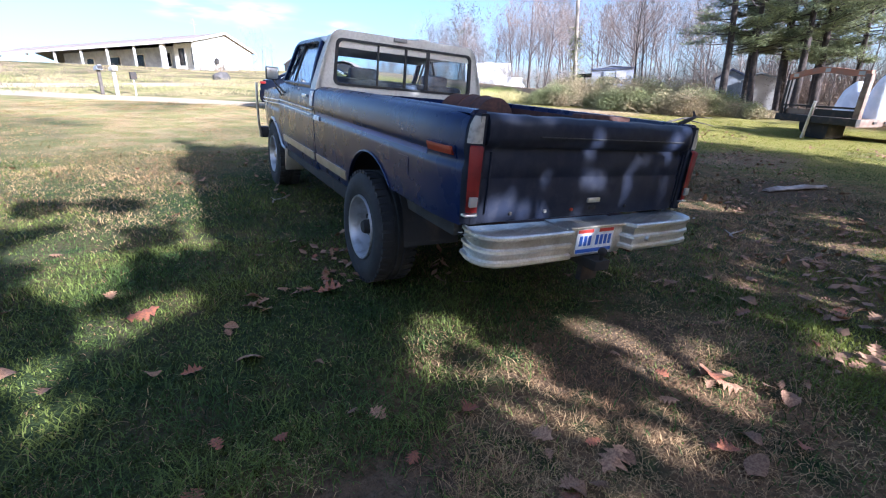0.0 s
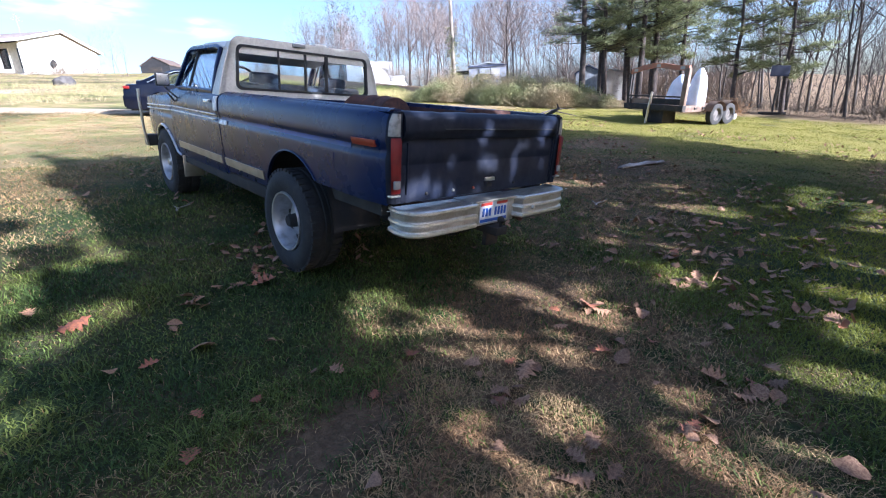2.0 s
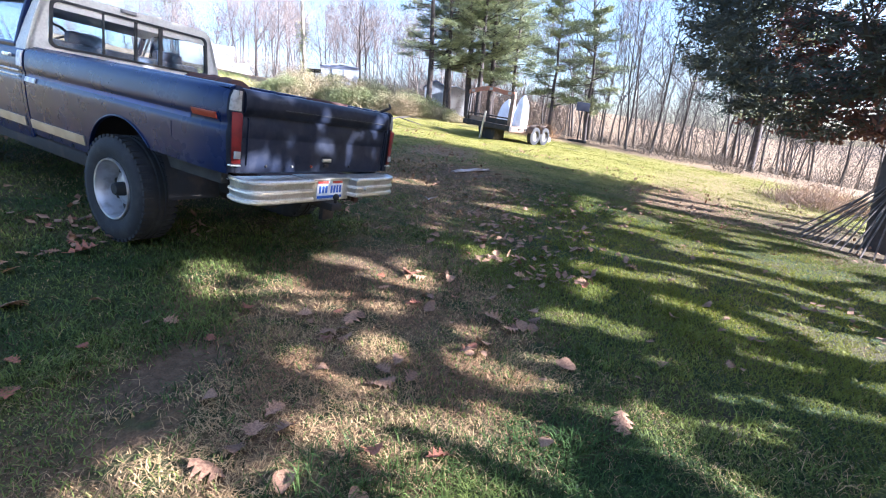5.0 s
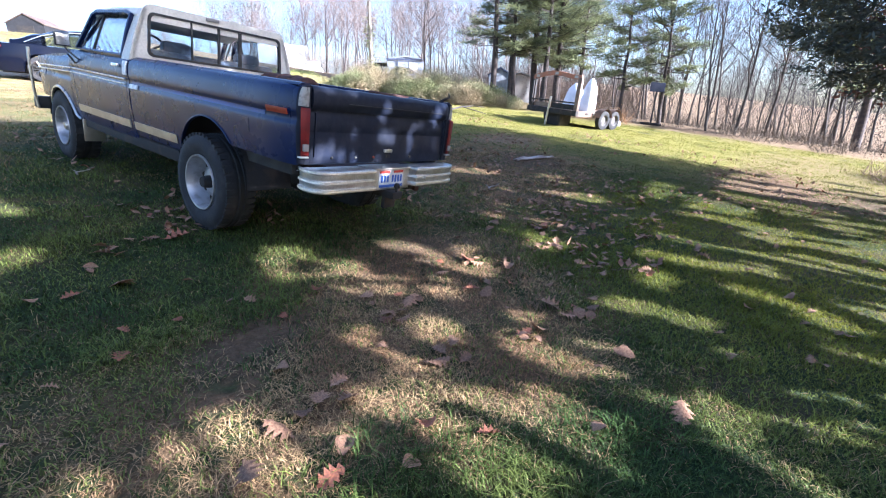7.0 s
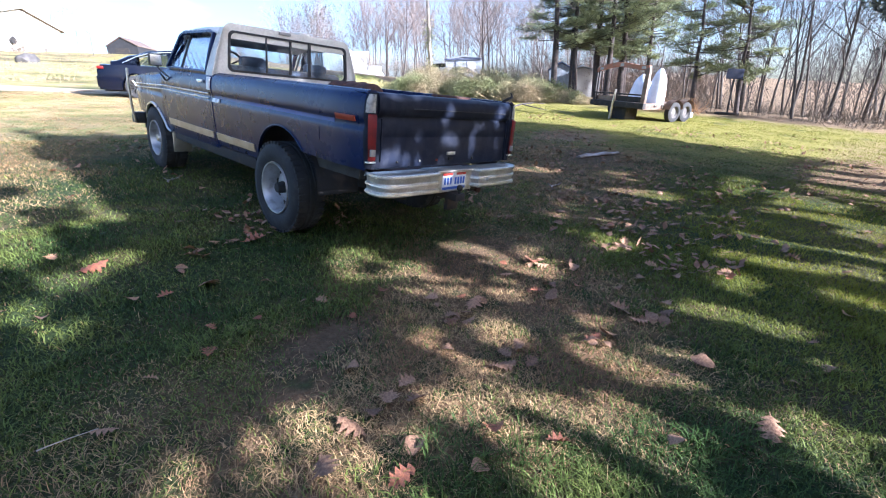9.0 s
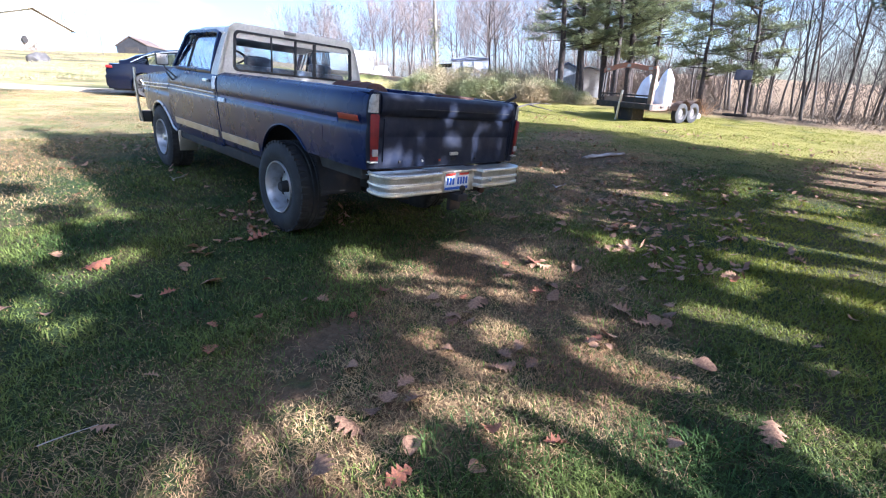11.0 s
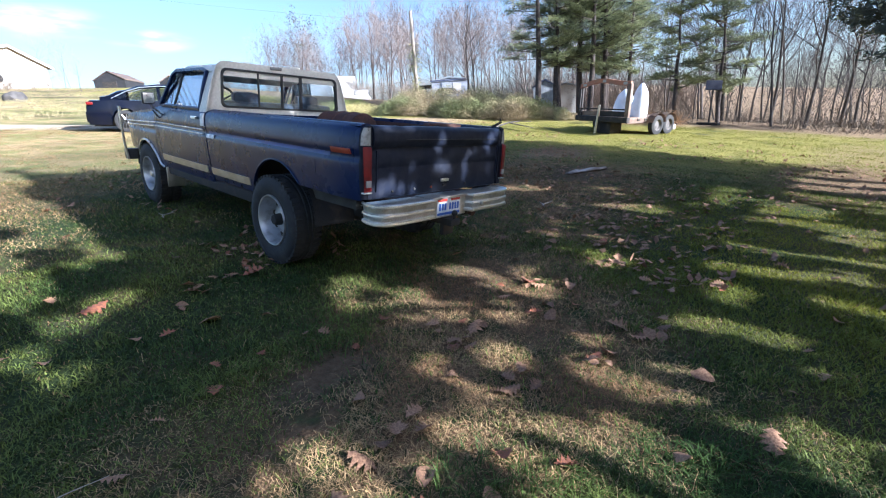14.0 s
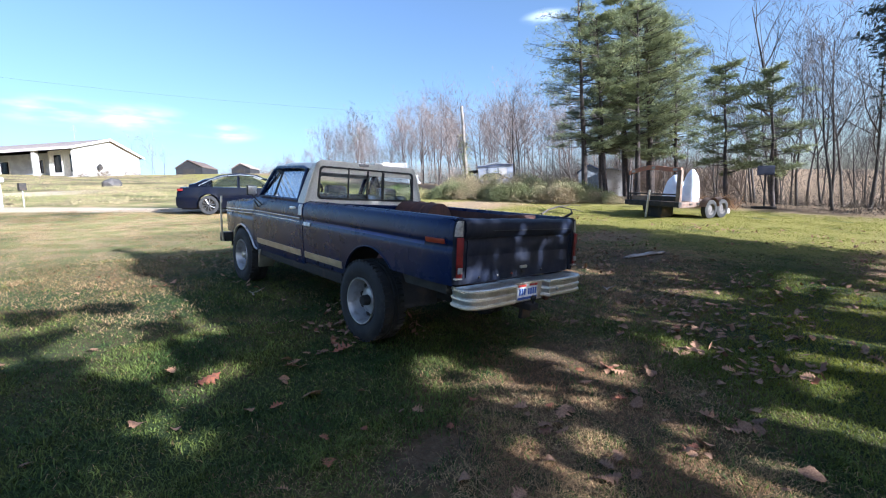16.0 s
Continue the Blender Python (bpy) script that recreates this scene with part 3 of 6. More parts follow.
# step bumper: two ribbed wings round a recessed plate
bumper = part("rear_bumper", cube(-0.28, 0.24, -1.345, -1.30, 0.565, 0.735, 0.01), BUMPER, truck, "weathered ribbed metal step bumper")
part("bumper_lip", cube(-0.272, 0.242, -1.372, -1.19, 0.739, 0.756, 0.005), BUMPER, bumper, "flat metal top of the bumper")
for s in (-1, 1):
    plan = [(0.85, -1.17), (0.872, -1.24), (0.872, -1.31), (0.85, -1.365), (0.80, -1.402), (0.70, -1.42), (0.5, -1.422), (0.25 if s > 0 else 0.28, -1.42), (0.22 if s > 0 else 0.25, -1.34)]
    rib = [(0.0, 0.76), (0.014, 0.753), (0.016, 0.74), (-0.006, 0.728), (-0.012, 0.69), (0.010, 0.682), (0.013, 0.668), (-0.006, 0.656), (-0.012, 0.628), (0.012, 0.62), (0.015, 0.604), (0.0, 0.593), (-0.03, 0.59), (-0.04, 0.74)]
    bm = bmesh.new()
    rings = []
    for i, p in enumerate(plan):
        a, b = Vector(plan[max(i - 1, 0)]), Vector(plan[min(i + 1, len(plan) - 1)])
        d = (b - a).normalized()
        nrm = Vector((-d.y, d.x))
        if (i < 3 and nrm.x < 0) or (i >= 3 and nrm.y > 0):
            nrm = -nrm
        rings.append([(s * ((p[0] + nrm.x * o) * (1 if s > 0 else 0.955)), p[1] + nrm.y * o, z) for o, z in [(o * 0.65 if o > -0.02 else o, z) for o, z in rib]])
    loft(bm, rings)
    wing = part("bumper_wing", bm, BUMPER, bumper)
    bm = bmesh.new()
    deck = [(0.84, -1.18), (0.865, -1.25), (0.865, -1.31), (0.842, -1.36), (0.795, -1.395), (0.70, -1.412), (0.27, -1.412), (0.25, -1.3), (0.25, -1.2)]
    loft(bm, [[(s * x * (1 if s > 0 else 0.955), y, z) for x, y in deck] for z in (0.735, 0.748)])
    step = part("step_tread", bm, BUMPER, bumper, "dimpled step tread")
    bm = bmesh.new()
    for i in range(13):
        for j in range(4):
            cx, cy = s * (0.31 + i * 0.048), -1.385 + j * 0.042 + 0.02 * (i % 2)
            box(bm, cx - 0.012, cx + 0.012, cy - 0.004, cy + 0.004, 0.747, 0.7495)
    part("tread_studs", bm, BUMPER, step)["kind"] = "stuff"
bm = bmesh.new()
loft(bm, [[(x, y, z) for x, z in round_loop(0.305, 0.152, 0.018, 3, -0.005, 0.66)] for y in (-1.352, -1.349)])
plate = part("number_plate", bm, PLATE, truck, "white plate with red top and blue foot")
part("plate_band", cube(-0.15, -0.03, -1.3545, -1.3515, 0.71, 0.73), PLATERED, plate)
part("plate_band", cube(0.02, 0.14, -1.3545, -1.3515, 0.71, 0.73), PLATERED, plate)
part("plate_band", cube(-0.15, 0.14, -1.3545, -1.3515, 0.59, 0.612), PLATEBLUE, plate)
for k, x in enumerate((-0.12, -0.085, -0.05, 0.012, 0.047, 0.082, 0.117)):
    part("plate_bar", cube(x - 0.011, x + 0.011, -1.3545, -1.3515, 0.632, 0.692), PLATEBLUE, plate)
bm = bmesh.new()
spun(bm, [(-0.02, 0.0), (-0.02, 0.014), (0, 0.02)], 12, 'Y', (0.36, -1.43, 0.665))
part("bumper_bolt", bm, BRUSHED, bumper)
bm = cube(-0.06, 0.06, -1.44, -1.2, 0.50, 0.56, 0.008)
hitch = part("tow_hitch", bm, CHASSIS, truck, "rusty tow hitch under the bumper")
bm = bmesh.new()
bmesh.ops.create_uvsphere(bm, u_segments=14, v_segments=9, radius=0.027, matrix=Matrix.Translation((0, -1.42, 0.61)))
tube(bm, [(0, -1.42, 0.55), (0, -1.42, 0.6)], 0.012, 8)
part("hitch_ball", bm, CHASSIS, hitch)
part("hitch_drop", cube(-0.05, 0.09, -1.34, -1.3, 0.40, 0.56, 0.008), CHASSIS, hitch)

# underbody
part("frame_rail", cube(-0.48, -0.40, -1.2, 4.0, 0.50, 0.66, 0.01), CHASSIS, truck)
part("frame_rail", cube(0.40, 0.48, -1.2, 4.0, 0.50, 0.66, 0.01), CHASSIS, truck)
part("underside_panel", cube(-0.86, -0.80, -1.15, -0.55, 0.69, 0.80, 0.012), UNDERSEAL, truck, "dusty lower edge of the bed")
part("underside_panel", cube(0.80, 0.86, -1.15, -0.55, 0.69, 0.80, 0.012), UNDERSEAL, truck, "dusty lower edge of the bed")
for y in (0.0, 3.378):
    bm = bmesh.new()
    tube(bm, [(-0.75, y, 0.40), (0.75, y, 0.40)], 0.05, 10)
    bmesh.ops.create_uvsphere(bm, u_segments=14, v_segments=9, radius=0.15, matrix=Matrix.Translation((0.1, y, 0.40)))
    part("axle", bm, CHASSIS, truck)
bm = bmesh.new()
tube(bm, [(0.55, -1.2, 0.5), (0.6, -0.9, 0.52), (0.6, 0.2, 0.5)], 0.03, 8)
part("exhaust_pipe", bm, RUST, truck)


# wheels
def wheel(x, y, s):
    bm = bmesh.new()
    h = 0.13
    prof = [(-h + 0.01, 0.235), (-h - 0.005, 0.25), (-h - 0.018, 0.32), (-h - 0.005, 0.385), (-h + 0.02, 0.408), (-0.04, 0.418), (-0.035, 0.408), (-0.012, 0.408), (-0.008, 0.419), (0.008, 0.419), (0.012, 0.408), (0.035, 0.408), (0.04, 0.418), (h - 0.02, 0.408), (h + 0.005, 0.385), (h + 0.018, 0.32), (h - 0.01, 0.235)]
    c = (x, y, 0.395)
    spun(bm, prof, 48, 'X', c)
    w = part("wheel", bm, RUBBER, truck, "worn off-road tyre")
    bm = bmesh.new()
    for k in range(44):
        a = 2 * math.pi * k / 44
        for e in (-1, 1):
            m = Matrix.Translation(c) @ Matrix.Rotation(a + (0.07 if e > 0 else 0), 4, 'X') @ Matrix.Translation((e * 0.09, 0, 0.408))
            box(bm, -0.035, 0.045 if e > 0 else 0.035, -0.018, 0.018, -0.012, 0.011, 0, m)
    part("tread", bm, RUBBER, w)["kind"] = "stuff"
    bm = bmesh.new()
    o = s * 0.13
    prof = [(o, 0.24), (o + s * 0.014, 0.236), (o + s * 0.012, 0.224), (o - s * 0.012, 0.216), (o - s * 0.03, 0.208), (o - s * 0.11, 0.2), (o - s * 0.135, 0.185), (o - s * 0.13, 0.165), (o - s * 0.10, 0.13), (o - s * 0.085, 0.09), (o - s * 0.085, 0.05)]
    spun(bm, prof, 48, 'X', c)
    rim = part("rim", bm, RIMSTEEL, w, "dull chrome deep-dish rim")
    for k in range(8):
        a = 2 * math.pi * k / 8 + 0.2
        bm = bmesh.new()
        m = Matrix.Translation(c) @ Matrix.Rotation(a, 4, 'X')
        loft(bm, [[m @ Vector((o - s * d, r * math.sin(t), r0 + r * 1.2 * math.cos(t))) for t in [2 * math.pi * i / 10 for i in range(10)]] for d, r, r0 in ((0.132, 0.030, 0.152), (0.108, 0.027, 0.148))])
        part("rim_hole", bm, CHASSIS, rim)
    bm = bmesh.new()
    spun(bm, [(o - s * 0.09, 0.056), (o - s * 0.03, 0.052), (o - s * 0.012, 0.042), (o - s * 0.01, 0.0)], 20, 'X', c)
    part("hub", bm, BRUSHED if y > 1 else CHASSIS, w)
    return w


for s in (-1, 1):
    wheel(s * 0.81, 0.0, s)
    wheel(s * 0.81, 3.378, s)
for s in (-1, 1):
    for y0, y1 in ((-0.66, 0.46), (2.75, 3.98)):
        bm = bmesh.new()
        c, rad = ((y0 + y1) / 2, (y1 - y0) / 2)
        loft(bm, [[(s * x, c + rad * math.cos(a), 0.46 + rad * 0.98 * math.sin(a)) for a in [math.pi * k / 14 for k in range(15)]] for x in (0.9, 0.5)], False)
        part("wheel_well", bm, CHASSIS, truck)

# cab and front
def door_low(y):
    return 0.54


def fend_low(y):
    return arch(y, 3.378, 0.50, 0.36, 0.54) if abs(y - 3.378) < 0.5 else (0.54 if y < 3.378 else 0.70)


def belt(y):
    return 1.325 if y < 2.75 else 1.325 - 0.10 * min((y - 2.75) / 0.5, 1) - 0.05 * max(y - 3.25, 0)


def fender_x(z, y):
    return side_x(min(z * 1.0 + (0.0 if y < 2.9 else 0.08), 1.325), y)


for name, ys, low, fx in (("cab_corner", [1.325, 1.34, 1.355, 1.372], door_low, side_x), ("door", span(1.38, 2.80, 14), door_low, side_x), ("front_fender", sorted(set(span(2.81, 4.22, 16) + span(2.86, 3.9, 30))), fend_low, fender_x)):
    for owner, s in zip(both(name, panel(bmesh.new(), ys, low, belt, fx, 48), NAVY, truck), (-1, 1)):
        y0, y1 = ys[0] + 0.01, ys[-1] - 0.01
        if name != "cab_corner":
            bm = bmesh.new()
            for z in (1.075, 1.12):
                tube(bm, [(s * (abs(fx(z, y)) + 0.008), y, z - (0.0 if name == "door" else 0.03 * (y - 2.8))) for y in span(y0, y1, 8)], 0.008, 6)
            part("trim_strip", bm, CHROME, owner, "thin chrome trim strips")
        if name == "door":
            part("side_moulding", skin(s, y0, y1, 0.655, 0.73, 0.01, 0.012), BRUSHED, owner, "dull silver side moulding")
            bm = cube(*sorted((s * 0.955, s * 0.985)), 1.47, 1.60, 1.225, 1.255, 0.01)
            part("door_handle", bm, CHROME, owner, "chrome door handle")
        if name == "front_fender":
            bm = bmesh.new()
            tube(bm, [(s * (abs(fender_x(fend_low(y) + 0.01, y)) + 0.004), y, fend_low(y) + 0.006) for y in span(2.885, 3.87, 24)], 0.016, 6)
            part("wheel_arch_lip", bm, CHROME, owner, "chrome wheel arch moulding")
            part("mud_flap", cube(*sorted((s * 0.70, s * 0.92)), 2.74, 2.76, 0.30, 0.56, 0.008), BRUSHED, owner, "pale mud flap")
part("paint_patch", skin(-1, 1.335, 1.41, 1.16, 1.29, 0.014, 0.012, 4), WORNWHITE, truck, "pale worn paint patch behind the door handle")
part("rocker", cube(-0.89, -0.80, 0.42, 2.80, 0.47, 0.58, 0.02), CHASSIS, truck)
part("rocker", cube(0.80, 0.89, 0.42, 2.80, 0.47, 0.58, 0.02), CHASSIS, truck)
part("cab_floor", cube(-0.85, 0.85, 1.34, 2.95, 0.60, 0.66), CHASSIS, truck)

# rear wall of the cab with its sliding window
bm = bmesh.new()
outer = round_loop(1.84, 0.56, 0.09, 6, 0, 1.56, 0.83)
outer = [(x, z if z > 1.5 else max(z, 1.20)) for x, z in outer]
hole = round_loop(1.52, 0.41, 0.06, 6, 0, 1.565, 0.965)
loft(bm, [[(x, y, z) for x, z in lp] for y, lp in ((1.335, outer), (1.325, outer), (1.325, hole), (1.36, hole))], True, False)
cab_rear = part("cab_rear_wall", bm, CREAM, truck, "chalky cream cab back")
part("cab_lower_wall", cube(-0.86, 0.86, 1.33, 1.36, 0.66, 1.31), NAVY, truck)
bm = bmesh.new()
loft(bm, [[(x, y, z) for x, z in lp] for y, lp in ((1.318, hole), (1.318, round_loop(1.46, 0.365, 0.05, 6, 0, 1.565, 0.965)), (1.35, round_loop(1.46, 0.365, 0.05, 6, 0, 1.565, 0.965)))], True, False)
seal = part("window_seal", bm, BLACK, cab_rear, "black rubber window seal")
bm = bmesh.new()
loft(bm, [[(x, y, z) for x, z in round_loop(1.47, 0.37, 0.05, 6, 0, 1.565, 0.965)] for y in (1.336, 1.341)])
pane = part("rear_pane", bm, GLASS, cab_rear, "tinted sliding rear window")
pane.visible_shadow = False
for x, w in ((-0.32, 0.009), (-0.03, 0.014), (0.215, 0.02)):
    part("window_bar", cube(x - w, x + w, 1.322, 1.334, 1.385, 1.745), BLACK, cab_rear)

# roof
bm = bmesh.new()
rows = []
for k, y in enumerate(span(1.33, 2.50, 12)):
    f = k / 12
    up = 1.80 - 0.05 * max(0, (f - 0.8) / 0.2) ** 2 - 0.03 * max(0, (0.12 - f) / 0.12) ** 2
    half = 0.775
    ring = []
    for j in range(17):
        a = -1 + 2 * j / 16
        ring.append((a * half, y, up + 0.045 * (1 - a * a) - 0.05 * max(0, (abs(a) - 0.9) / 0.1) ** 2))
    ring += [(half - 0.03, y, up - 0.08), (-half + 0.03, y, up - 0.08)]
    rows.append(ring)
loft(bm, rows)
roof = part("cab_roof", bm, CREAM, truck, "chalky cream cab roof", 60)
part("headliner", cube(-0.74, 0.74, 1.365, 2.46, 1.725, 1.735), HEADLINER, roof, "grey headliner")
part("cargo_lamp", cube(-0.17, -0.03, 1.305, 1.335, 1.80, 1.835, 0.008), CLEARLENS, roof, "small clear cargo lamp")
bm = cube(0.16, 0.30, 1.45, 1.62, 1.84, 1.872, 0.012)
part("roof_box", bm, CREAM, roof)
for s in (-1, 1):
    bm = bmesh.new()
    tube(bm, [(s * 0.80, 1.38, 1.33 + 0.39), (s * 0.79, 1.6, 1.765), (s * 0.785, 2.4, 1.755), (s * 0.80, 2.52, 1.71), (s * 0.86, 2.86, 1.345)], 0.014, 6)
    part("drip_rail", bm, CREAM if s > 0 else CREAM, roof)
    # rear pillar
    bm = bmesh.new()
    loft(bm, [[(s * x, y, z) for x, y, z in ((hx, 1.325, z), (hx, y1, z), (hx - 0.05, y1, z), (hx - 0.05, 1.325, z))] for z, hx, y1 in ((1.25, 0.93, 1.50), (1.34, 0.915, 1.50), (1.55, 0.86, 1.46), (1.70, 0.81, 1.44), (1.79, 0.765, 1.44))])
    part("cab_pillar", bm, CREAM, truck, "chalky cream cab pillar")
    # door window frame, pane, windscreen pillar
    frame_pts = [(0.90, 1.52, 1.33), (0.86, 1.485, 1.55), (0.815, 1.47, 1.72), (0.80, 1.60, 1.745), (0.80, 2.36, 1.735), (0.815, 2.44, 1.70), (0.90, 2.74, 1.34), (0.90, 2.4, 1.335), (0.90, 1.52, 1.33)]
    bm = bmesh.new()
    tube(bm, [(s * x, y, z) for x, y, z in frame_pts], 0.024, 6)
    part("window_frame", bm, NAVY, truck)
    for name, mat, label, y0, y1, y2, y3 in (("door_pane", DOORGLASS, "pale wind-down door glass", 1.51, 1.475, 2.25, 2.28), ("vent_pane", VENTGLASS, "dark quarter vent pane", 2.30, 2.27, 2.42, 2.735)):
        bm = bmesh.new()
        bm.faces.new([bm.verts.new((s * x, y, z)) for x, y, z in ((0.893, y0, 1.335), (0.758, y1, 1.735), (0.758, y2, 1.735), (0.893, y3, 1.335))])
        bmesh.ops.solidify(bm, geom=list(bm.faces), thickness=0.004)
        side_pane = part(name, bm, mat, truck, label, 0)
        side_pane.visible_shadow = False
    bm = bmesh.new()
    tube(bm, [(s * 0.893, 2.29, 1.335), (s * 0.758, 2.26, 1.735)], 0.014, 6)
    part("vent_divider", bm, BLACK, truck)
    bm = bmesh.new()
    tube(bm, [(s * 0.73, 2.50, 1.755), (s * 0.80, 2.88, 1.30)], 0.032, 8)
    part("windscreen_pillar", bm, NAVY, truck)
    bm = bmesh.new()
    tube(bm, [(s * 0.95, 2.55, 1.22), (s * 1.02, 2.62, 1.30), (s * 1.06, 2.64, 1.36)], 0.009, 6)
    tube(bm, [(s * 0.95, 2.68, 1.18), (s * 1.02, 2.66, 1.27)], 0.009, 6)
    box(bm, *sorted((s * 0.99, s * 1.13)), 2.62, 2.66, 1.34, 1.48, 0.014)
    mirror = part("wing_mirror", bm, BLACK, truck, "black wing mirror on a bracket")
    part("mirror_glass", cube(*sorted((s * 1.002, s * 1.118)), 2.611, 2.618, 1.352, 1.468, 0.003), CHROME, mirror, "pale mirror face")
bm = bmesh.new()
bm.faces.new([bm.verts.new(p) for p in ((-0.72, 2.50, 1.75), (0.72, 2.50, 1.75), (0.79, 2.88, 1.30), (-0.79, 2.88, 1.30))])
bmesh.ops.solidify(bm, geom=list(bm.faces), thickness=0.005)
screen = part("windscreen", bm, SCREENGLASS, truck)
screen.visible_shadow = False
# hood, cowl, grille, front bumper with upright bars
bm = bmesh.new()
loft(bm, [[(x, y, z + 0.03 * (1 - (x / 0.86) ** 2)) for x in span(-0.86, 0.86, 12)] + [(0.86, y, z - 0.06), (-0.86, y, z - 0.06)] for y, z in ((2.84, 1.285), (3.0, 1.275), (3.6, 1.245), (4.05, 1.20), (4.2, 1.15), (4.23, 1.08))])
part("hood", bm, NAVY, truck, smooth=50)
part("cowl", cube(-0.86, 0.86, 2.72, 2.86, 1.24, 1.30, 0.01), BLACK, truck)
part("grille", cube(-0.83, 0.83, 4.18, 4.22, 0.74, 1.08, 0.01), CHASSIS, truck)
fb = part("front_bumper", cube(-0.97, 0.97, 4.22, 4.36, 0.50, 0.66, 0.03), BLACK, truck, "black front bumper")
for s in (-1, 1):
    bm = bmesh.new()
    tube(bm, [(s * 0.975, 4.14, 0.52), (s * 1.0, 4.14, 0.75), (s * 1.01, 4.14, 1.1), (s * 1.005, 4.14, 1.27)], 0.017, 8)
    part("marker_bar", bm, BRUSHED, fb, "upright steel marker bar")
# cab inside
bench = part("bench_seat", cube(-0.72, 0.72, 1.50, 2.05, 0.85, 1.02, 0.05), SEAT, truck, "grey cloth bench seat")
part("seat_back", cube(-0.72, 0.72, 1.42, 1.58, 0.98, 1.44, 0.05), SEAT, bench)
for x in (-0.4, 0.4):
    part("headrest", cube(x - 0.15, x + 0.15, 1.45, 1.56, 1.40, 1.54, 0.05), SEAT, bench, "rounded headrest")
part("dashboard", cube(-0.80, 0.80, 2.50, 2.84, 1.02, 1.35, 0.06), DASH, truck)
bm = bmesh.new()
ringm = Matrix.Translation((-0.38, 2.3, 1.43)) @ Matrix.Rotation(radians(-55), 4, 'X')
tube(bm, [ringm @ Vector((0.2 * math.cos(a), 0.2 * math.sin(a), 0)) for a in [2 * math.pi * k / 24 for k in range(25)]], 0.014, 6, False)
for a in (90, 210, 330):
    tube(bm, [ringm @ Vector((0, 0, -0.03)), ringm @ Vector((0.2 * math.cos(radians(a)), 0.2 * math.sin(radians(a)), 0))], 0.012, 6)
part("steering_wheel", bm, DASH, truck, "dark steering wheel")


# ---------------------------------------------------------------- trees
BARK = material("grey bark", (0.08, 0.066, 0.056), 0.95, 0, (0.05, 0.042, 0.036), 5, (0.35, 0.65), 0.5, 30, shades=0.25)
TWIG = material("twigs", (0.19, 0.152, 0.132), 0.95, 0, (0.135, 0.105, 0.09), 2, shades=0.3)
DARKTWIG = material("dark twigs", (0.1, 0.08, 0.068), 0.95, 0, (0.066, 0.052, 0.045), 2, shades=0.3)
PALEBARK = material("pale grey bark", (0.125, 0.1, 0.085), 0.95, 0, (0.08, 0.064, 0.054), 5, (0.35, 0.65), 0.4, 30, shades=0.3)
PINEBARK = material("pine bark", (0.075, 0.056, 0.046), 0.95, 0, (0.04, 0.032, 0.028), 7, (0.35, 0.65), 0.6, 25)
NEEDLE = material("pine needles", (0.25, 0.265, 0.12), 0.5, 0, (0.155, 0.18, 0.092), 0.9, (0.35, 0.65), shades=0.35, islands=True, through_light=0.4)
CEDAR = material("cedar foliage", (0.05, 0.058, 0.042), 0.6, 0, (0.085, 0.088, 0.055), 1.3, shades=0.35, islands=True, through_light=0.3)
OAKLEAF = material("dry oak leaves", (0.16, 0.065, 0.04), 0.7, 0, (0.12, 0.055, 0.038), 2, shades=0.4, islands=True, through_light=0.12)
SHRUB = material("olive shrub leaves", (0.17, 0.18, 0.068), 0.75, 0, (0.31, 0.235, 0.13), 0.5, (0.4, 0.62), shades=0.35, islands=True, through_light=0.25)
WEED = material("pale green weeds", (0.3, 0.34, 0.075), 0.8, 0, (0.38, 0.32, 0.13), 0.6, shades=0.4, islands=True, through_light=0.3)
RUSTLEAF = material("orange brown leaves", (0.33, 0.17, 0.07), 0.8, 0, (0.24, 0.15, 0.08), 1.5, shades=0.4, islands=True, through_light=0.2)
TANBUSH = material("tan dead bush", (0.3, 0.2, 0.125), 0.9, 0, (0.22, 0.15, 0.1), 1.2, shades=0.4, islands=True, through_light=0.15)
TANBRUSH = material("grey tan brush", (0.1, 0.078, 0.048), 0.9, 0, (0.07, 0.056, 0.036), 0.8, shades=0.4, islands=True)
RISEBRUSH = material("pale tan brush", (0.24, 0.185, 0.145), 0.9, 0, (0.17, 0.14, 0.11), 0.3, shades=0.4, islands=True)
BANKGRASS = material("rough bank grass", (0.33, 0.265, 0.14), 0.9, 0, (0.2, 0.2, 0.07), 0.35, (0.4, 0.6), shades=0.35, islands=True, through_light=0.25)
DRYSHRUB = material("tan dead stalks", (0.14, 0.105, 0.068), 0.85, 0, (0.095, 0.07, 0.048), 0.6, shades=0.35, islands=True)


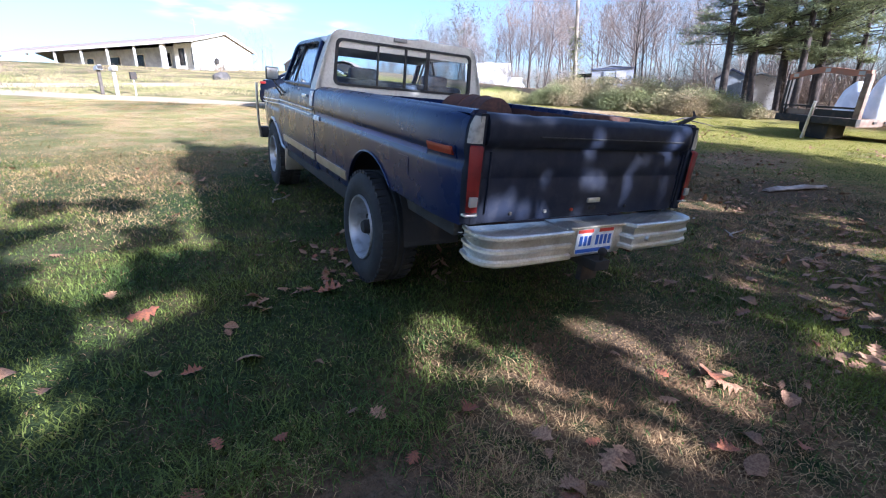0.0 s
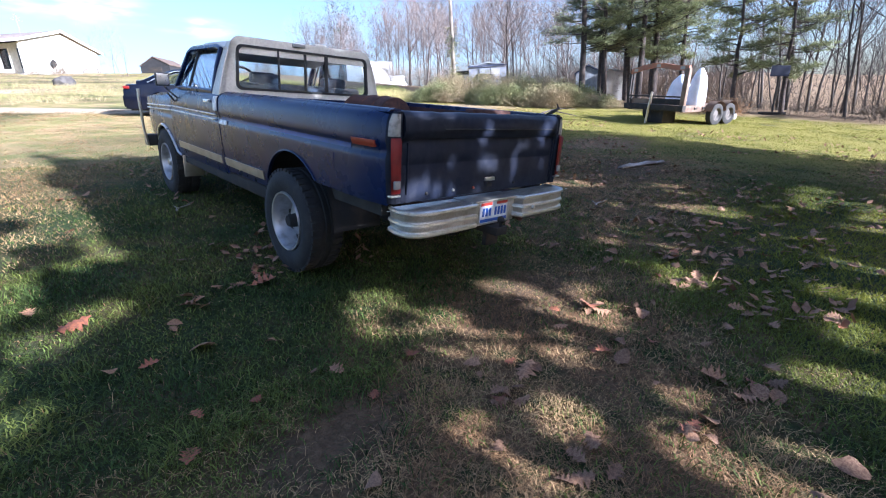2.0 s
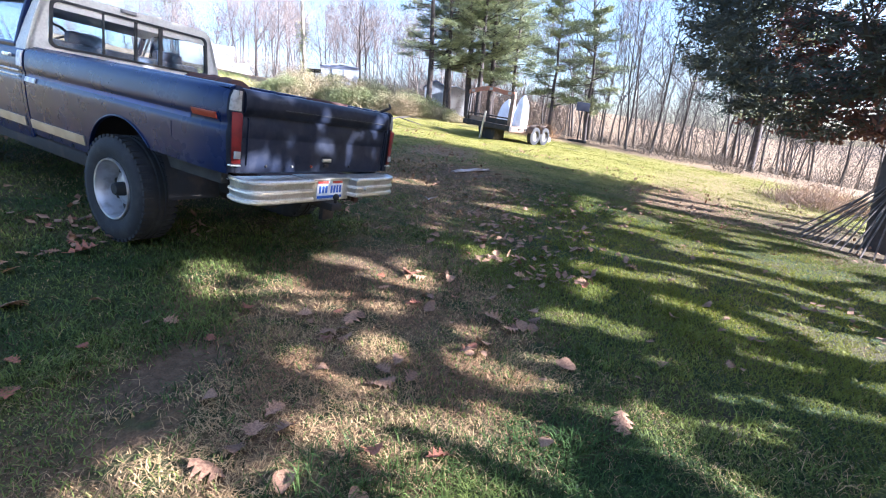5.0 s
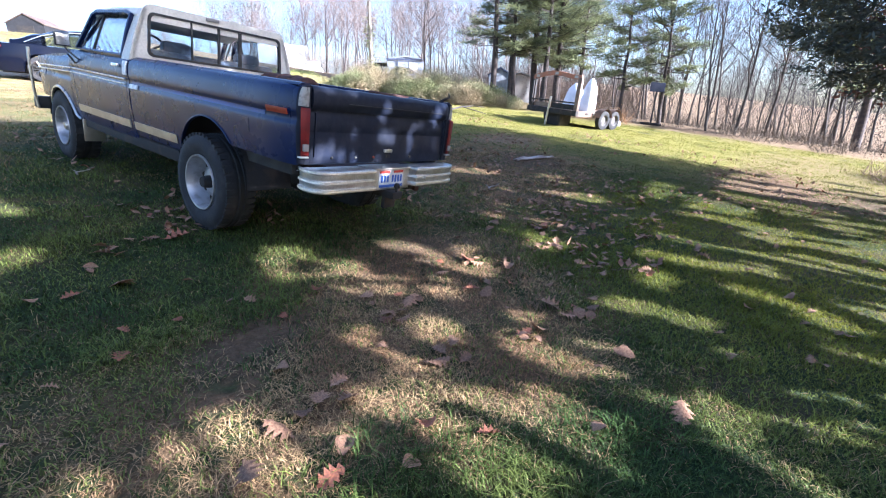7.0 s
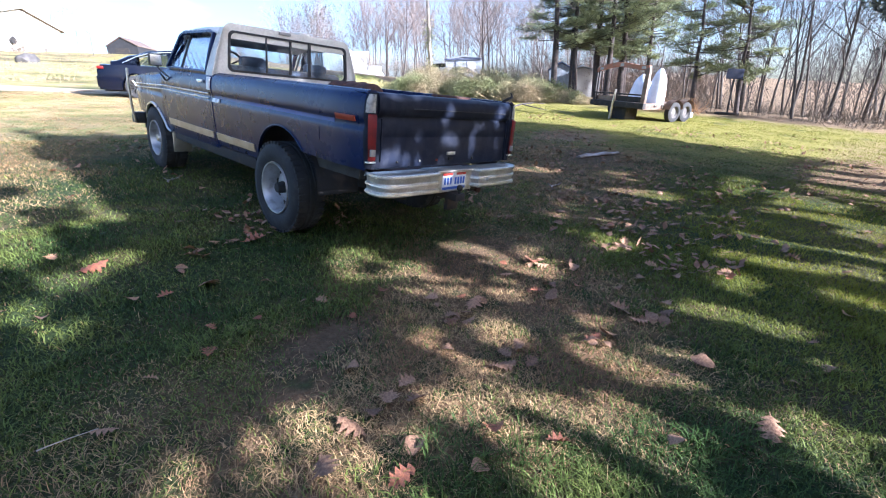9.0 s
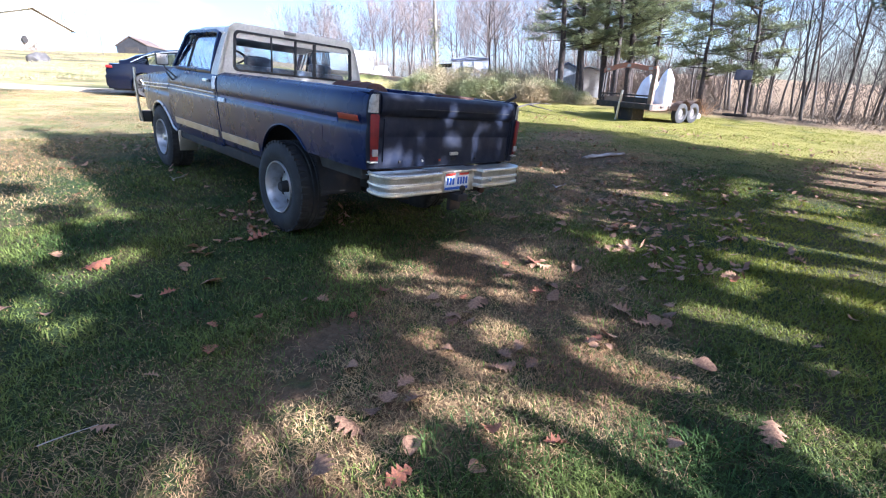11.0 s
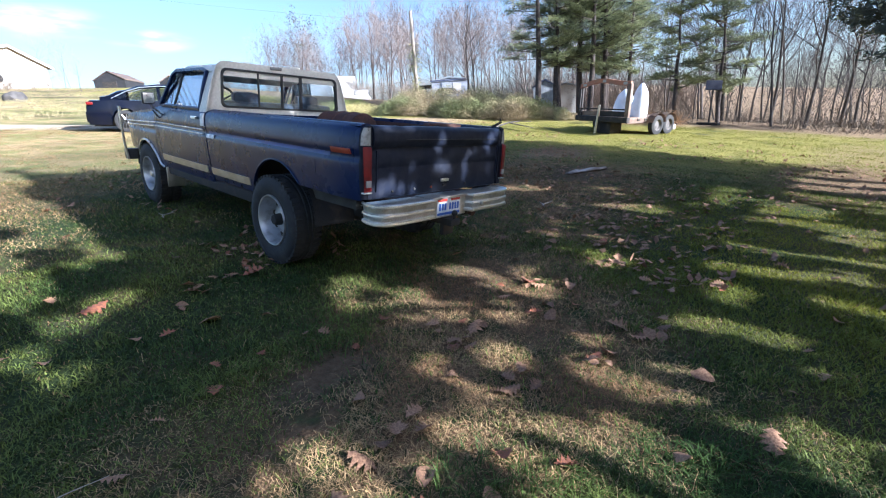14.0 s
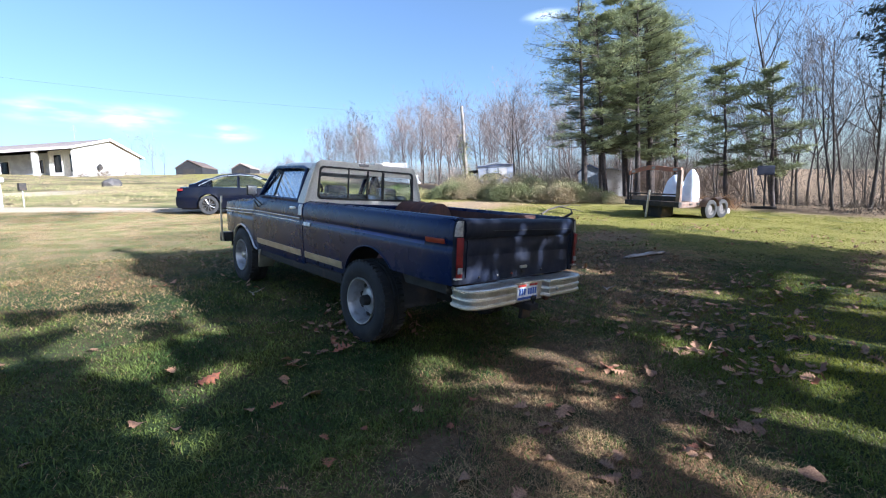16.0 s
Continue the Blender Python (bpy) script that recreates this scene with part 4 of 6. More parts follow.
class Mesh:
    """Vertices and faces gathered plainly; quick for thousands of small pieces."""

    def __init__(self):
        self.v, self.f = [], []

    def tube(self, pts, radii, sides=4):
        ref, base = None, len(self.v)
        for i, p in enumerate(pts):
            d = (pts[min(i + 1, len(pts) - 1)] - pts[max(i - 1, 0)]).normalized()
            ref = d.orthogonal() if ref is None else ref - d * ref.dot(d)
            ref.normalize()
            w = d.cross(ref)
            for k in range(sides):
                a = 2 * math.pi * k / sides
                self.v.append(p + (ref * math.cos(a) + w * math.sin(a)) * radii[i])
        for i in range(len(pts) - 1):
            for k in range(sides):
                a, b = base + i * sides + k, base + i * sides + (k + 1) % sides
                self.f.append((a, b, b + sides, a + sides))

    def leaf(self, p, d, u, length, width):
        """A pointed leaf from p along d, its width along u."""
        b = len(self.v)
        self.v += [p, p + d * length * 0.45 + u * width / 2, p + d * length, p + d * length * 0.45 - u * width / 2]
        self.f.append((b, b + 1, b + 2, b + 3))

    def data(self, name):
        me = bpy.data.meshes.new(name)
        me.from_pydata([tuple(v) for v in self.v], [], self.f)
        return me


def any_way(rnd):
    while True:
        v = Vector((rnd.uniform(-1, 1), rnd.uniform(-1, 1), rnd.uniform(-1, 1)))
        if 0.05 < v.length < 1:
            return v.normalized()


def grow(rnd, mesh_big, mesh_small, p, d, length, rad, level, depth, tips, lift=0.25, sides=5, kids=(4, 6), first=0.3):
    steps = 4 if level < 2 else 3 if level == 2 else 2
    pts, radii, q, way = [p.copy()], [rad], p.copy(), d.copy()
    for k in range(steps):
        way = (way + any_way(rnd) * (0.10 if level == 0 else 0.22) + Vector((0, 0, lift * 0.35 if level else 0.04))).normalized()
        q = q + way * length / steps
        pts.append(q.copy())
        radii.append(rad * (1 - (0.75 if level else 0.82) * (k + 1) / steps))
    (mesh_big if level < 2 else mesh_small).tube(pts, radii, sides if level == 0 else 4 if level == 1 else 3)
    if level >= depth:
        tips.append((pts[-1], way))
        return
    n = rnd.randint(*kids) + (5 if level == 0 else 0)
    for k in range(n):
        f = (first + (1 - first) * (k + rnd.random()) / n) if level == 0 else (0.2 + 0.8 * (k + rnd.random()) / n)
        i = min(int(f * steps), steps - 1)
        at = pts[i].lerp(pts[i + 1], f * steps - i)
        axis = (pts[i + 1] - pts[i]).normalized()
        out = any_way(rnd)
        out = (out - axis * out.dot(axis)).normalized()
        spread = rnd.uniform(0.55, 1.0) if level else rnd.uniform(0.7, 1.15)
        way2 = (axis * math.cos(spread) + out * math.sin(spread) + Vector((0, 0, lift))).normalized()
        part_len = length * (0.5 if level == 0 else 0.6) * rnd.uniform(0.6, 1.15) * (1.15 - 0.55 * f if level == 0 else 1)
        r = radii[i] * rnd.uniform(0.35, 0.6)
        grow(rnd, mesh_big, mesh_small, at, way2, part_len, max(r, 0.006), level + 1, depth, tips, lift, sides, kids)


def bare_tree(seed, tall, thick, depth=3, kids=(4, 6), lift=0.3, label="leafless grey woodland tree", group="bare woodland trees", name="bare_tree", leaves=0, leaf_mat=None, leaf_size=0.1, spread=0.5, first=0.3, bark=None, twigs=None):
    rnd = random.Random(seed)
    big, small, tips = Mesh(), Mesh(), []
    grow(rnd, big, small, Vector((0, 0, -0.3)), Vector((rnd.uniform(-.05, .05), rnd.uniform(-.05, .05), 1)).normalized(), tall, thick, 0, depth, tips, lift, 7, kids, first)
    t = thing(name, Matrix(), label, "tree", group)
    mesh_part("trunk", big.data("trunk"), bark or PALEBARK, t, smooth=60)
    for p, way in tips if not leaves else ():
        for k in range(3):
            d = (way + any_way(rnd) * 0.75 + Vector((0, 0, 0.25))).normalized()
            small.leaf(p - way * rnd.uniform(0, 0.5), d, d.orthogonal().normalized(), rnd.uniform(0.4, 0.9), 0.02)
    mesh_part("limb", small.data("branches"), twigs or TWIG, t, smooth=0)
    if leaves:
        crown = Mesh()
        for p, way in tips:
            for k in range(leaves):
                a, u = any_way(rnd), any_way(rnd)
                crown.leaf(p + any_way(rnd) * rnd.uniform(0, spread), (a + way * 0.5).normalized(), u, leaf_size * rnd.uniform(0.7, 1.4), leaf_size * 0.6)
        mesh_part("crown", crown.data("crown"), leaf_mat, t, smooth=0)
    return t


def pine_tree(seed, tall, thick, start=0.22, reach=0.24, clumps=7):
    rnd = random.Random(seed)
    trunk, crown = Mesh(), Mesh()
    lean = Vector((rnd.uniform(-.02, .02), rnd.uniform(-.02, .02), 1))
    pts = [lean * tall * k / 8 + Vector((rnd.uniform(-.04, .04), rnd.uniform(-.04, .04), -0.3 if k == 0 else 0)) for k in range(9)]
    trunk.tube(pts, [thick * (1 - 0.85 * k / 8) for k in range(9)], 8)
    n = int(tall * 5.6)
    for k in range(n):
        f = start + (1 - start) * (k + rnd.random()) / n
        at = lean * tall * f
        a = rnd.uniform(0, 2 * math.pi)
        length = tall * reach * (0.12 + 0.88 * math.sin(math.pi * (0.14 + 0.8 * (f - start) / (1 - start)))) * rnd.uniform(0.45, 1.05)
        way = Vector((math.cos(a), math.sin(a), rnd.uniform(-0.12, 0.2) + 0.5 * max(0, f - 0.6)))
        line = [at, at + way * length * 0.5, at + way * length + Vector((0, 0, length * 0.12))]
        trunk.tube(line, [0.035, 0.022, 0.008], 3)
        for j in range(clumps):
            g = 0.42 + 0.58 * (j + rnd.random()) / clumps
            off = any_way(rnd) * length * 0.2
            p = line[0].lerp(line[2], g) + Vector((off.x, off.y, off.z * 0.4))
            trunk.tube([line[0].lerp(line[2], g - 0.12), p], [0.008, 0.005], 3)
            for i in range(19):
                d = any_way(rnd)
                d = (Vector((d.x, d.y, d.z * 0.55)) + way * 0.3 + Vector((0, 0, 0.25))).normalized()
                o = any_way(rnd) * 0.2
                crown.leaf(p + Vector((o.x, o.y, o.z * 0.35)), d, d.orthogonal().normalized(), rnd.uniform(0.16, 0.34), 0.036)
    t = thing("pine_tree", Matrix(), "tall green pine with dark straight trunk", "tree", "pine trees")
    mesh_part("trunk", trunk.data("trunk"), PINEBARK, t, smooth=60)
    mesh_part("crown", crown.data("crown"), NEEDLE, t, smooth=0)
    return t


def set_down(t, x, y, size=1.0, turn=0.0, sink=0.0):
    m = pose(x, y, height(x, y) - sink, 0, 0, turn) @ Matrix.Scale(size, 4)
    t.matrix_world = m
    return t


def copy_to(t, x, y, size=1.0, turn=0.0, lean=0.0):
    c = copy_thing(t, pose(x, y, height(x, y), lean, 0, turn))
    c.scale = (size, size, size)
    return c


rnd = random.Random(11)
kinds = [bare_tree(20 + k, h, r, 3, (4, 5), l) for k, (h, r, l) in enumerate(((9.0, 0.085, 0.3), (10.5, 0.105, 0.25), (8.5, 0.07, 0.35), (9.5, 0.08, 0.4), (11, 0.12, 0.2)))]
spots = []
for k in range(120):                    # the tree line on the rise
    f = rnd.random()
    spots.append((16 + 44 * f + rnd.uniform(0, 10), 82 - 46 * f + rnd.uniform(0, 26), rnd.uniform(0.85, 1.15) - 0.3 * f))
for k in range(46):                     # behind the thicket and the shed
    f = rnd.random()
    spots.append((27 + rnd.uniform(0, 24), 13 + 24 * f + rnd.uniform(-2, 6), rnd.uniform(0.6, 1.05)))
def crown_line(x, y):
    """How tall trees stand at a place of the rise: lower towards the house, with a dip midway."""
    turn, away = math.degrees(math.atan2(x + 3.3, y + 3.9)), math.hypot(x + 3.3, y + 3.9)
    if turn < 20:
        return 0
    return 1.3 + away * math.tan(radians(curve_at(((20, 6.5), (33, 11.5), (36.5, 8.6), (39, 12.8), (56, 13.4), (70, 12.5)), turn))) - height(x, y)


spots = [(x, y, crown_line(x, y) / 10.6 * rnd.uniform(0.68, 1.0)) for x, y, size in spots if crown_line(x, y) > 0]
rise_count = len(spots)
for k in range(96):                     # the wood down the slope
    f = rnd.random() ** 0.8
    x = 22.5 + f * 34 + rnd.uniform(-2, 2)
    spots.append((x, 6 - (17 + 0.7 * (x - 22)) * rnd.random(), rnd.uniform(0.5, 0.9)))
spots += [(24.8, 1.4, 0.95), (23.6, 0.4, 0.8), (21.9, -1.1, 0.7), (22.8, -2.2, 0.7), (25.2, -0.6, 0.95)]
wood_count = len(spots)
spots += [(6, 80, 0.5), (9, 78, 0.6), (11.5, 74, 0.55), (8, 52, 0.28), (8.3, 60, 0.4), (3, 86, 0.6), (-30, 95, 0.6)]
wood_kinds = [bare_tree(30 + k, h, r, 3, (4, 5), l, "dark leafless tree of the wood", "trees of the wood", bark=BARK, twigs=DARKTWIG) for k, (h, r, l) in enumerate(((9.5, 0.09, 0.3), (10.5, 0.11, 0.22), (8.5, 0.08, 0.38)))]
for k, (x, y, size) in enumerate(spots):
    wood = k - rise_count if rise_count <= k < wood_count else None
    if k < 5:
        set_down(kinds[k], x, y, size, 40 * k)
    elif wood is not None and wood < 3:
        set_down(wood_kinds[wood], x, y, size, 70 * k)
    else:
        copy_to(kinds[k % 5] if wood is None else wood_kinds[k % 3], x, y, size, rnd.uniform(0, 360), rnd.gauss(0, 4.5))

pines = [pine_tree(51, 12.0, 0.19, 0.2, 0.28, 11), pine_tree(52, 11.0, 0.17, 0.24, 0.3, 11), pine_tree(53, 7.0, 0.12, 0.2, 0.3, 9)]
for k, (x, y, kind, size) in enumerate(((21.5, 10.2, 0, 1.0), (25, 11.0, 1, 1.0), (21.9, 2.9, 2, 0.95), (24.2, 9.0, 0, 1.05), (27.3, 8.8, 0, 1.0), (23.3, 7.9, 1, 1.0), (25.5, 6.5, 1, 0.85), (22.4, 1.1, 2, 0.9),
                                        (22.3, 9.3, 1, 0.95), (24.6, 7.6, 0, 0.9), (29.5, 9.5, 0, 1.05), (26.4, 8.4, 1, 1.05), (22.4, -6.5, 0, 0.85))):
    if k < 3:
        set_down(pines[k], x, y, size, 70 * k)
    else:
        copy_to(pines[kind], x, y, size, 67 * k)

RUSTGREY = material("faded russet leaves", (0.2, 0.115, 0.095), 0.85, 0, (0.15, 0.1, 0.085), 1.5, shades=0.35, islands=True, through_light=0.2)
set_down(bare_tree(61, 6.2, 0.09, 3, (4, 5), 0.3, "tree with faded russet leaves on the rise", "", "russet_tree", 3, RUSTGREY, 0.16, 0.4), 32.6, 44.9)
set_down(bare_tree(62, 8.2, 0.1, 3, (4, 5), 0.25, "dull dark green cedar on the rise", "", "cedar_tree", 4, CEDAR, 0.2, 0.5), 31.0, 50.5)


# the broad tree at the lawn's edge, with cut poles leant against its trunk
def broad_tree():
    rnd = random.Random(5)
    big, small, tips = Mesh(), Mesh(), []
    grow(rnd, big, small, Vector((0, 0, -0.3)), Vector((0.03, 0.02, 1)).normalized(), 7.5, 0.3, 0, 2, tips, 0.12, 9, (5, 7))
    t = thing("broad_tree", Matrix(), "broad dark evergreen with russet leaves at the lawn's edge", "tree")
    mesh_part("trunk", big.data("trunk"), BARK, t, smooth=60)
    mesh_part("limb", small.data("branches"), TWIG, t, smooth=0)
    green, brown = Mesh(), Mesh()
    for k in range(1650):
        v = any_way(rnd) * rnd.uniform(0.45, 1.0) ** 0.6
        c = Vector((1.2 + v.x * 3.4, 0.9 + v.y * 3.6, 4.75 + v.z * 2.85))
        low = c.z < 5.0 and 0.454 * (c.x - 1.3) - 0.852 * (c.y - 0.8) > -0.3 + rnd.uniform(-0.8, 0.8)
        if noise.noise((c.x * 0.9, c.y * 0.9, c.z * 1.6)) < -0.4:
            continue
        for j in range(40 if not low else 34):
            off = any_way(rnd) * rnd.uniform(0, 0.36)
            p = c + Vector((off.x, off.y, off.z * 0.45))
            d = any_way(rnd)
            d = Vector((d.x, d.y, d.z * 0.5 - 0.1)).normalized()
            (brown if low else green).leaf(p, d, d.orthogonal().normalized(), rnd.uniform(0.1, 0.19), 0.044 if not low else 0.075)
    mesh_part("green_crown", green.data("crown"), CEDAR, t, "dark green foliage", smooth=0)
    mesh_part("russet_leaves", brown.data("leaves"), OAKLEAF, t, "russet dead leaves", smooth=0)
    return t


TREE_AT = Vector((8.15, -7.42))
set_down(broad_tree(), TREE_AT.x, TREE_AT.y)
POLEWOOD = material("weathered poles", (0.12, 0.09, 0.07), 0.9, 0, (0.2, 0.16, 0.13), 8, bump=0.3)
for k in range(22):
    a = radians(72 + 120 * k / 21 + rnd.uniform(-4, 4))
    r = rnd.uniform(1.1, 1.45)
    foot = Vector((TREE_AT.x + r * math.cos(a), TREE_AT.y + r * math.sin(a), 0))
    foot.z = height(foot.x, foot.y) - 0.03
    head = Vector((TREE_AT.x + 0.26 * math.cos(a), TREE_AT.y + 0.26 * math.sin(a), height(*TREE_AT) + rnd.uniform(1.05, 1.3)))
    bm = bmesh.new()
    tube(bm, [foot, foot.lerp(head, 0.5) + Vector((rnd.uniform(-.02, .02), rnd.uniform(-.02, .02), 0)), head], [0.016, 0.014, 0.01], 6)
    tagged(part("leaning_pole", bm, POLEWOOD), "thin cut pole leant against the tree trunk", "pole", "poles against the tree")

# oaks down the slope, out of the view, whose gappy crowns shade the lawn: x, y and reach of the sun flecks that their main gaps let through
GAPS = [
    (-2.7, -0.8, 0.16), (-2.8, -0.35, 0.18), (-2.5, -0.1, 0.19), (-2.25, 0.15, 0.2), (-2.75, 0.95, 0.35), (-2.1, 1.3, 0.25), (-2.4, 2.3, 0.38),
    (-0.75, -0.92, 0.22), (-1.0, -1.25, 0.12), (-0.55, -1.4, 0.2), (0.2, -1.35, 0.15), (0.15, -1.8, 0.22), (0.35, -2.1, 0.22), (-0.5, -1.85, 0.17), (-0.2, -2.12, 0.2),
    (0.6, -1.8, 0.14), (1.5, -2.2, 0.25), (2.2, -1.9, 0.22), (1.8, -1.35, 0.15), (-0.1, -2.75, 0.17), (-0.47, -2.95, 0.18), (-0.55, -3.3, 0.18), (-1.1, -2.2, 0.14),
    (-0.76, -2.48, 0.13), (-2.05, -2.4, 0.25), (-2.4, -2.4, 0.27), (-1.35, -2.75, 0.25), (-1.9, -2.8, 0.27), (-1.4, -3.28, 0.24), (-0.35, -4.05, 0.2), (0.6, -3.85, 0.18), (1.45, -3.3, 0.24), (-0.95, -3.55, 0.16),
]


def streaks(g, along, across, seed):
    """Noise drawn out along the way of the shadows."""
    return noise.noise(((g.x * 0.964 + g.y * 0.265) * across, (g.y * 0.964 - g.x * 0.265) * along, seed))


def in_gap(p, rnd):
    t = (p.z - 0.02 - 0.115 * p.y) / (SUN.z - 0.115 * SUN.y)
    g = p - SUN * t
    if g.x < -2.1 and g.y > 3.3:
        return True
    if g.x < -1.9 and g.y > 0.3 and streaks(g, 0.7, 1.0, 8) > (0.12 if g.y < 2.2 else -0.3):
        return True
    if -1.7 < g.x < 0.3 and 0.3 < g.y < 2.2 and noise.noise((g.x * 11.0, g.y * 3.0, 4)) > -0.02:
        return True
    if -1.8 < g.x < 0.2 and 3.4 < g.y < 5.4 and noise.noise((g.x * 9.0, g.y * 6.0, 7)) > 0.22:
        return True
    if g.x > 3.0 and g.y > -2.6 and streaks(g, 0.9, 1.6, 3) > 0.28:
        return True
    if g.y < -2.9 and g.x > 1.9 + 0.15 * g.y + 0.3 and streaks(g, 0.8, 2.1, 14) > 0.1 - 0.06 * min(g.x - 2, 4):
        return True
    if g.y < -2.75 and -1.9 < g.x <= 2.0 and streaks(g, 1.1, 2.4, 21) > 0.28:
        return True
    if g.y < -0.6 and g.x > -1.2 and streaks(g, 2.2, 4.5, 33) > 0.34:
        return True
    edge = rnd.uniform(0.9, 1.2) + 1.1 * noise.noise((g.x * 5.5, g.y * 3.6, 2))
    return any(((g.x - x) / (r + 0.04)) ** 2 + ((g.y - y) / (0.75 * r + 0.1)) ** 2 < edge for x, y, r in GAPS)


def oak_tree(x, y, tall, wide, seed, clumps):
    rnd = random.Random(seed)
    base = height(x, y)
    big, small, crown, tips = Mesh(), Mesh(), Mesh(), []
    grow(rnd, big, small, Vector((0, 0, -0.3)), Vector((0, 0, 1)), tall * 0.7, 0.2, 0, 2, tips, 0.1, 8, (4, 5), 0.45)
    for k in range(clumps):
        v = any_way(rnd) * rnd.uniform(0.1, 1.0) ** 0.45
        c = Vector((v.x * wide, v.y * 1.6, tall * 0.6 + v.z * tall * 0.46))
        for j in range(44):
            p, d, size = c + any_way(rnd) * rnd.uniform(0, 0.34), any_way(rnd), rnd.uniform(0.12, 0.2)
            if not in_gap(p + d * size * 0.5 + Vector((x, y, base)), rnd):
                crown.leaf(p, d, d.orthogonal().normalized(), size, 0.13)
    t = thing("oak_tree", pose(x, y, base), "broad oak holding its brown autumn leaves", "tree", "oaks below the lawn")
    mesh_part("trunk", big.data("trunk"), BARK, t, smooth=60)
    mesh_part("limb", small.data("branches"), TWIG, t, smooth=0)
    mesh_part("crown", crown.data("crown"), OAKLEAF, t, smooth=0)


for k, (x, y, tall, wide, clumps) in enumerate(((-3.9, -9.6, 6.5, 2.0, 430), (-0.8, -9.3, 6.4, 2.1, 470), (2.2, -9.5, 7.7, 2.1, 580), (5.0, -10.0, 7.4, 2.0, 480), (8.2, -11.4, 7.6, 2.3, 380), (11.4, -13.0, 8.4, 2.4, 320))):
    oak_tree(x, y, tall, wide, 70 + k, clumps)


# the thicket beyond the lawn, the undergrowth of the wood
def thicket(name, mat, blobs, per, size, label, stalks=0, seed=3):
    rnd = random.Random(seed)
    m = Mesh()
    for x, y, r, h in blobs:
        z = height(x, y)
        for k in range(per):
            v = any_way(rnd) * rnd.uniform(0.55, 1.0)
            p = Vector((x + v.x * r, y + v.y * r, z + abs(v.z) * h))
            d = any_way(rnd)
            m.leaf(p, d, d.orthogonal().normalized(), size * rnd.uniform(0.6, 1.5), size * (0.5 if mat == SHRUB else 0.25))
        for k in range(stalks):
            p = Vector((x + rnd.uniform(-r, r), y + rnd.uniform(-r, r), z - 0.05))
            d = (Vector((0, 0, 1)) + any_way(rnd) * (0.55 if h > 1 else 0.85)).normalized()
            m.leaf(p, d, d.orthogonal().normalized(), h * rnd.uniform(0.7, 1.3), 0.02 if h < 4.5 else 0.09)
    ob = mesh_part(name, m.data(name), mat, smooth=0)
    return tagged(ob, label, "bushes", kind="stuff")


rnd = random.Random(8)
blobs = []
FRONT = ((0.0, 13.2, 14.3), (0.2, 14.3, 13.2), (0.5, 15.1, 10.2), (0.75, 15.9, 8.2), (1.0, 17.6, 6.4))
for k in range(120):
    f, u = rnd.random(), 0.5 + 5.0 * rnd.random() ** 1.3
    tall = (1.05 + 0.1 * u) * curve_at(((0.0, 0.8), (0.2, 1.15), (0.6, 1.0), (0.8, 0.95), (1.0, 0.5)), f) * rnd.uniform(0.65, 1.1)
    blobs.append((curve_at([(p[0], p[1]) for p in FRONT], f) + 0.75 * u, curve_at([(p[0], p[2]) for p in FRONT], f) + 0.65 * u, rnd.uniform(0.55, 1.0), tall))
thicket("thicket", SHRUB, blobs, 1600, 0.072, "tangled olive and tan thicket along the lawn", 14)
thicket("lawn_weeds", WEED, [(11.8 + 7 * f + rnd.uniform(-1, 1), 15.2 + 10 * f + rnd.uniform(-1.5, 1.5), 1.0, rnd.uniform(0.3, 0.6)) for f in [rnd.random() for k in range(46)]], 300, 0.12, "low pale green weeds beyond the lawn", 8, 5)
thicket("undergrowth", DRYSHRUB, [(19.8 + rnd.uniform(0, 5) + max(0, rnd.gauss(0, 8)), 5 - 26 * rnd.random(), rnd.uniform(0.5, 1.3), rnd.uniform(0.25, 0.8)) for k in range(120)], 170, 0.08, "brown dead undergrowth of the wood", 16, 6)
thicket("wood_brush", TANBRUSH, [(22 + rnd.uniform(0, 22), 8 - 26 * rnd.random(), rnd.uniform(0.6, 1.4), rnd.uniform(1.2, 2.6)) for k in range(130)], 170, 0.09, "pale grey tan saplings and brush inside the wood", 4, 16)
thicket("bank_grass", BANKGRASS, [(-30 + 42 * rnd.random(), 20.5 + 15 * rnd.random(), 1.2, rnd.uniform(0.15, 0.32)) for k in range(260)], 130, 0.07, "tan and green rough grass on the bank by the lane", 40, 17)
thicket("rust_bush", RUSTLEAF, [(18.6 + rnd.uniform(-0.6, 0.6), 2.6 + rnd.uniform(-1.2, 1.2), 0.5, rnd.uniform(0.5, 1.0)) for k in range(9)], 260, 0.07, "orange brown leafy bush behind the trailer", 10, 18)
thicket("dry_bush", TANBUSH, [(12.9 + rnd.uniform(-0.6, 2.4), -8.2 + rnd.uniform(-1.5, 1.5), 0.8, rnd.uniform(0.4, 0.7)) for k in range(14)], 620, 0.06, "tan leafless bushes by the wood", 60, 7)
thicket("far_brush", DRYSHRUB, [(18 + 44 * f + rnd.uniform(0, 10), 80 - 46 * f + rnd.uniform(-4, 16), rnd.uniform(1.2, 2.5), rnd.uniform(2.0, 4.2)) for f in [rnd.random() for k in range(190)]], 240, 0.26, "grey brown brush under the far tree line", 20, 9)
rise = []
for k in range(170):
    a, far_off = radians(rnd.uniform(33, 76)), rnd.uniform(46, 74)
    x, y = -2.65 + far_off * math.sin(a), -3.6 + far_off * math.cos(a)
    rise.append((x, y, rnd.uniform(1.4, 2.4), max(1.5, (1.2 + 0.132 * far_off - height(x, y)) * rnd.uniform(0.6, 1.0))))
thicket("rise_brush", RISEBRUSH, rise, 260, 0.2, "pale grey tan brush on the rise behind the thicket", 30, 19)
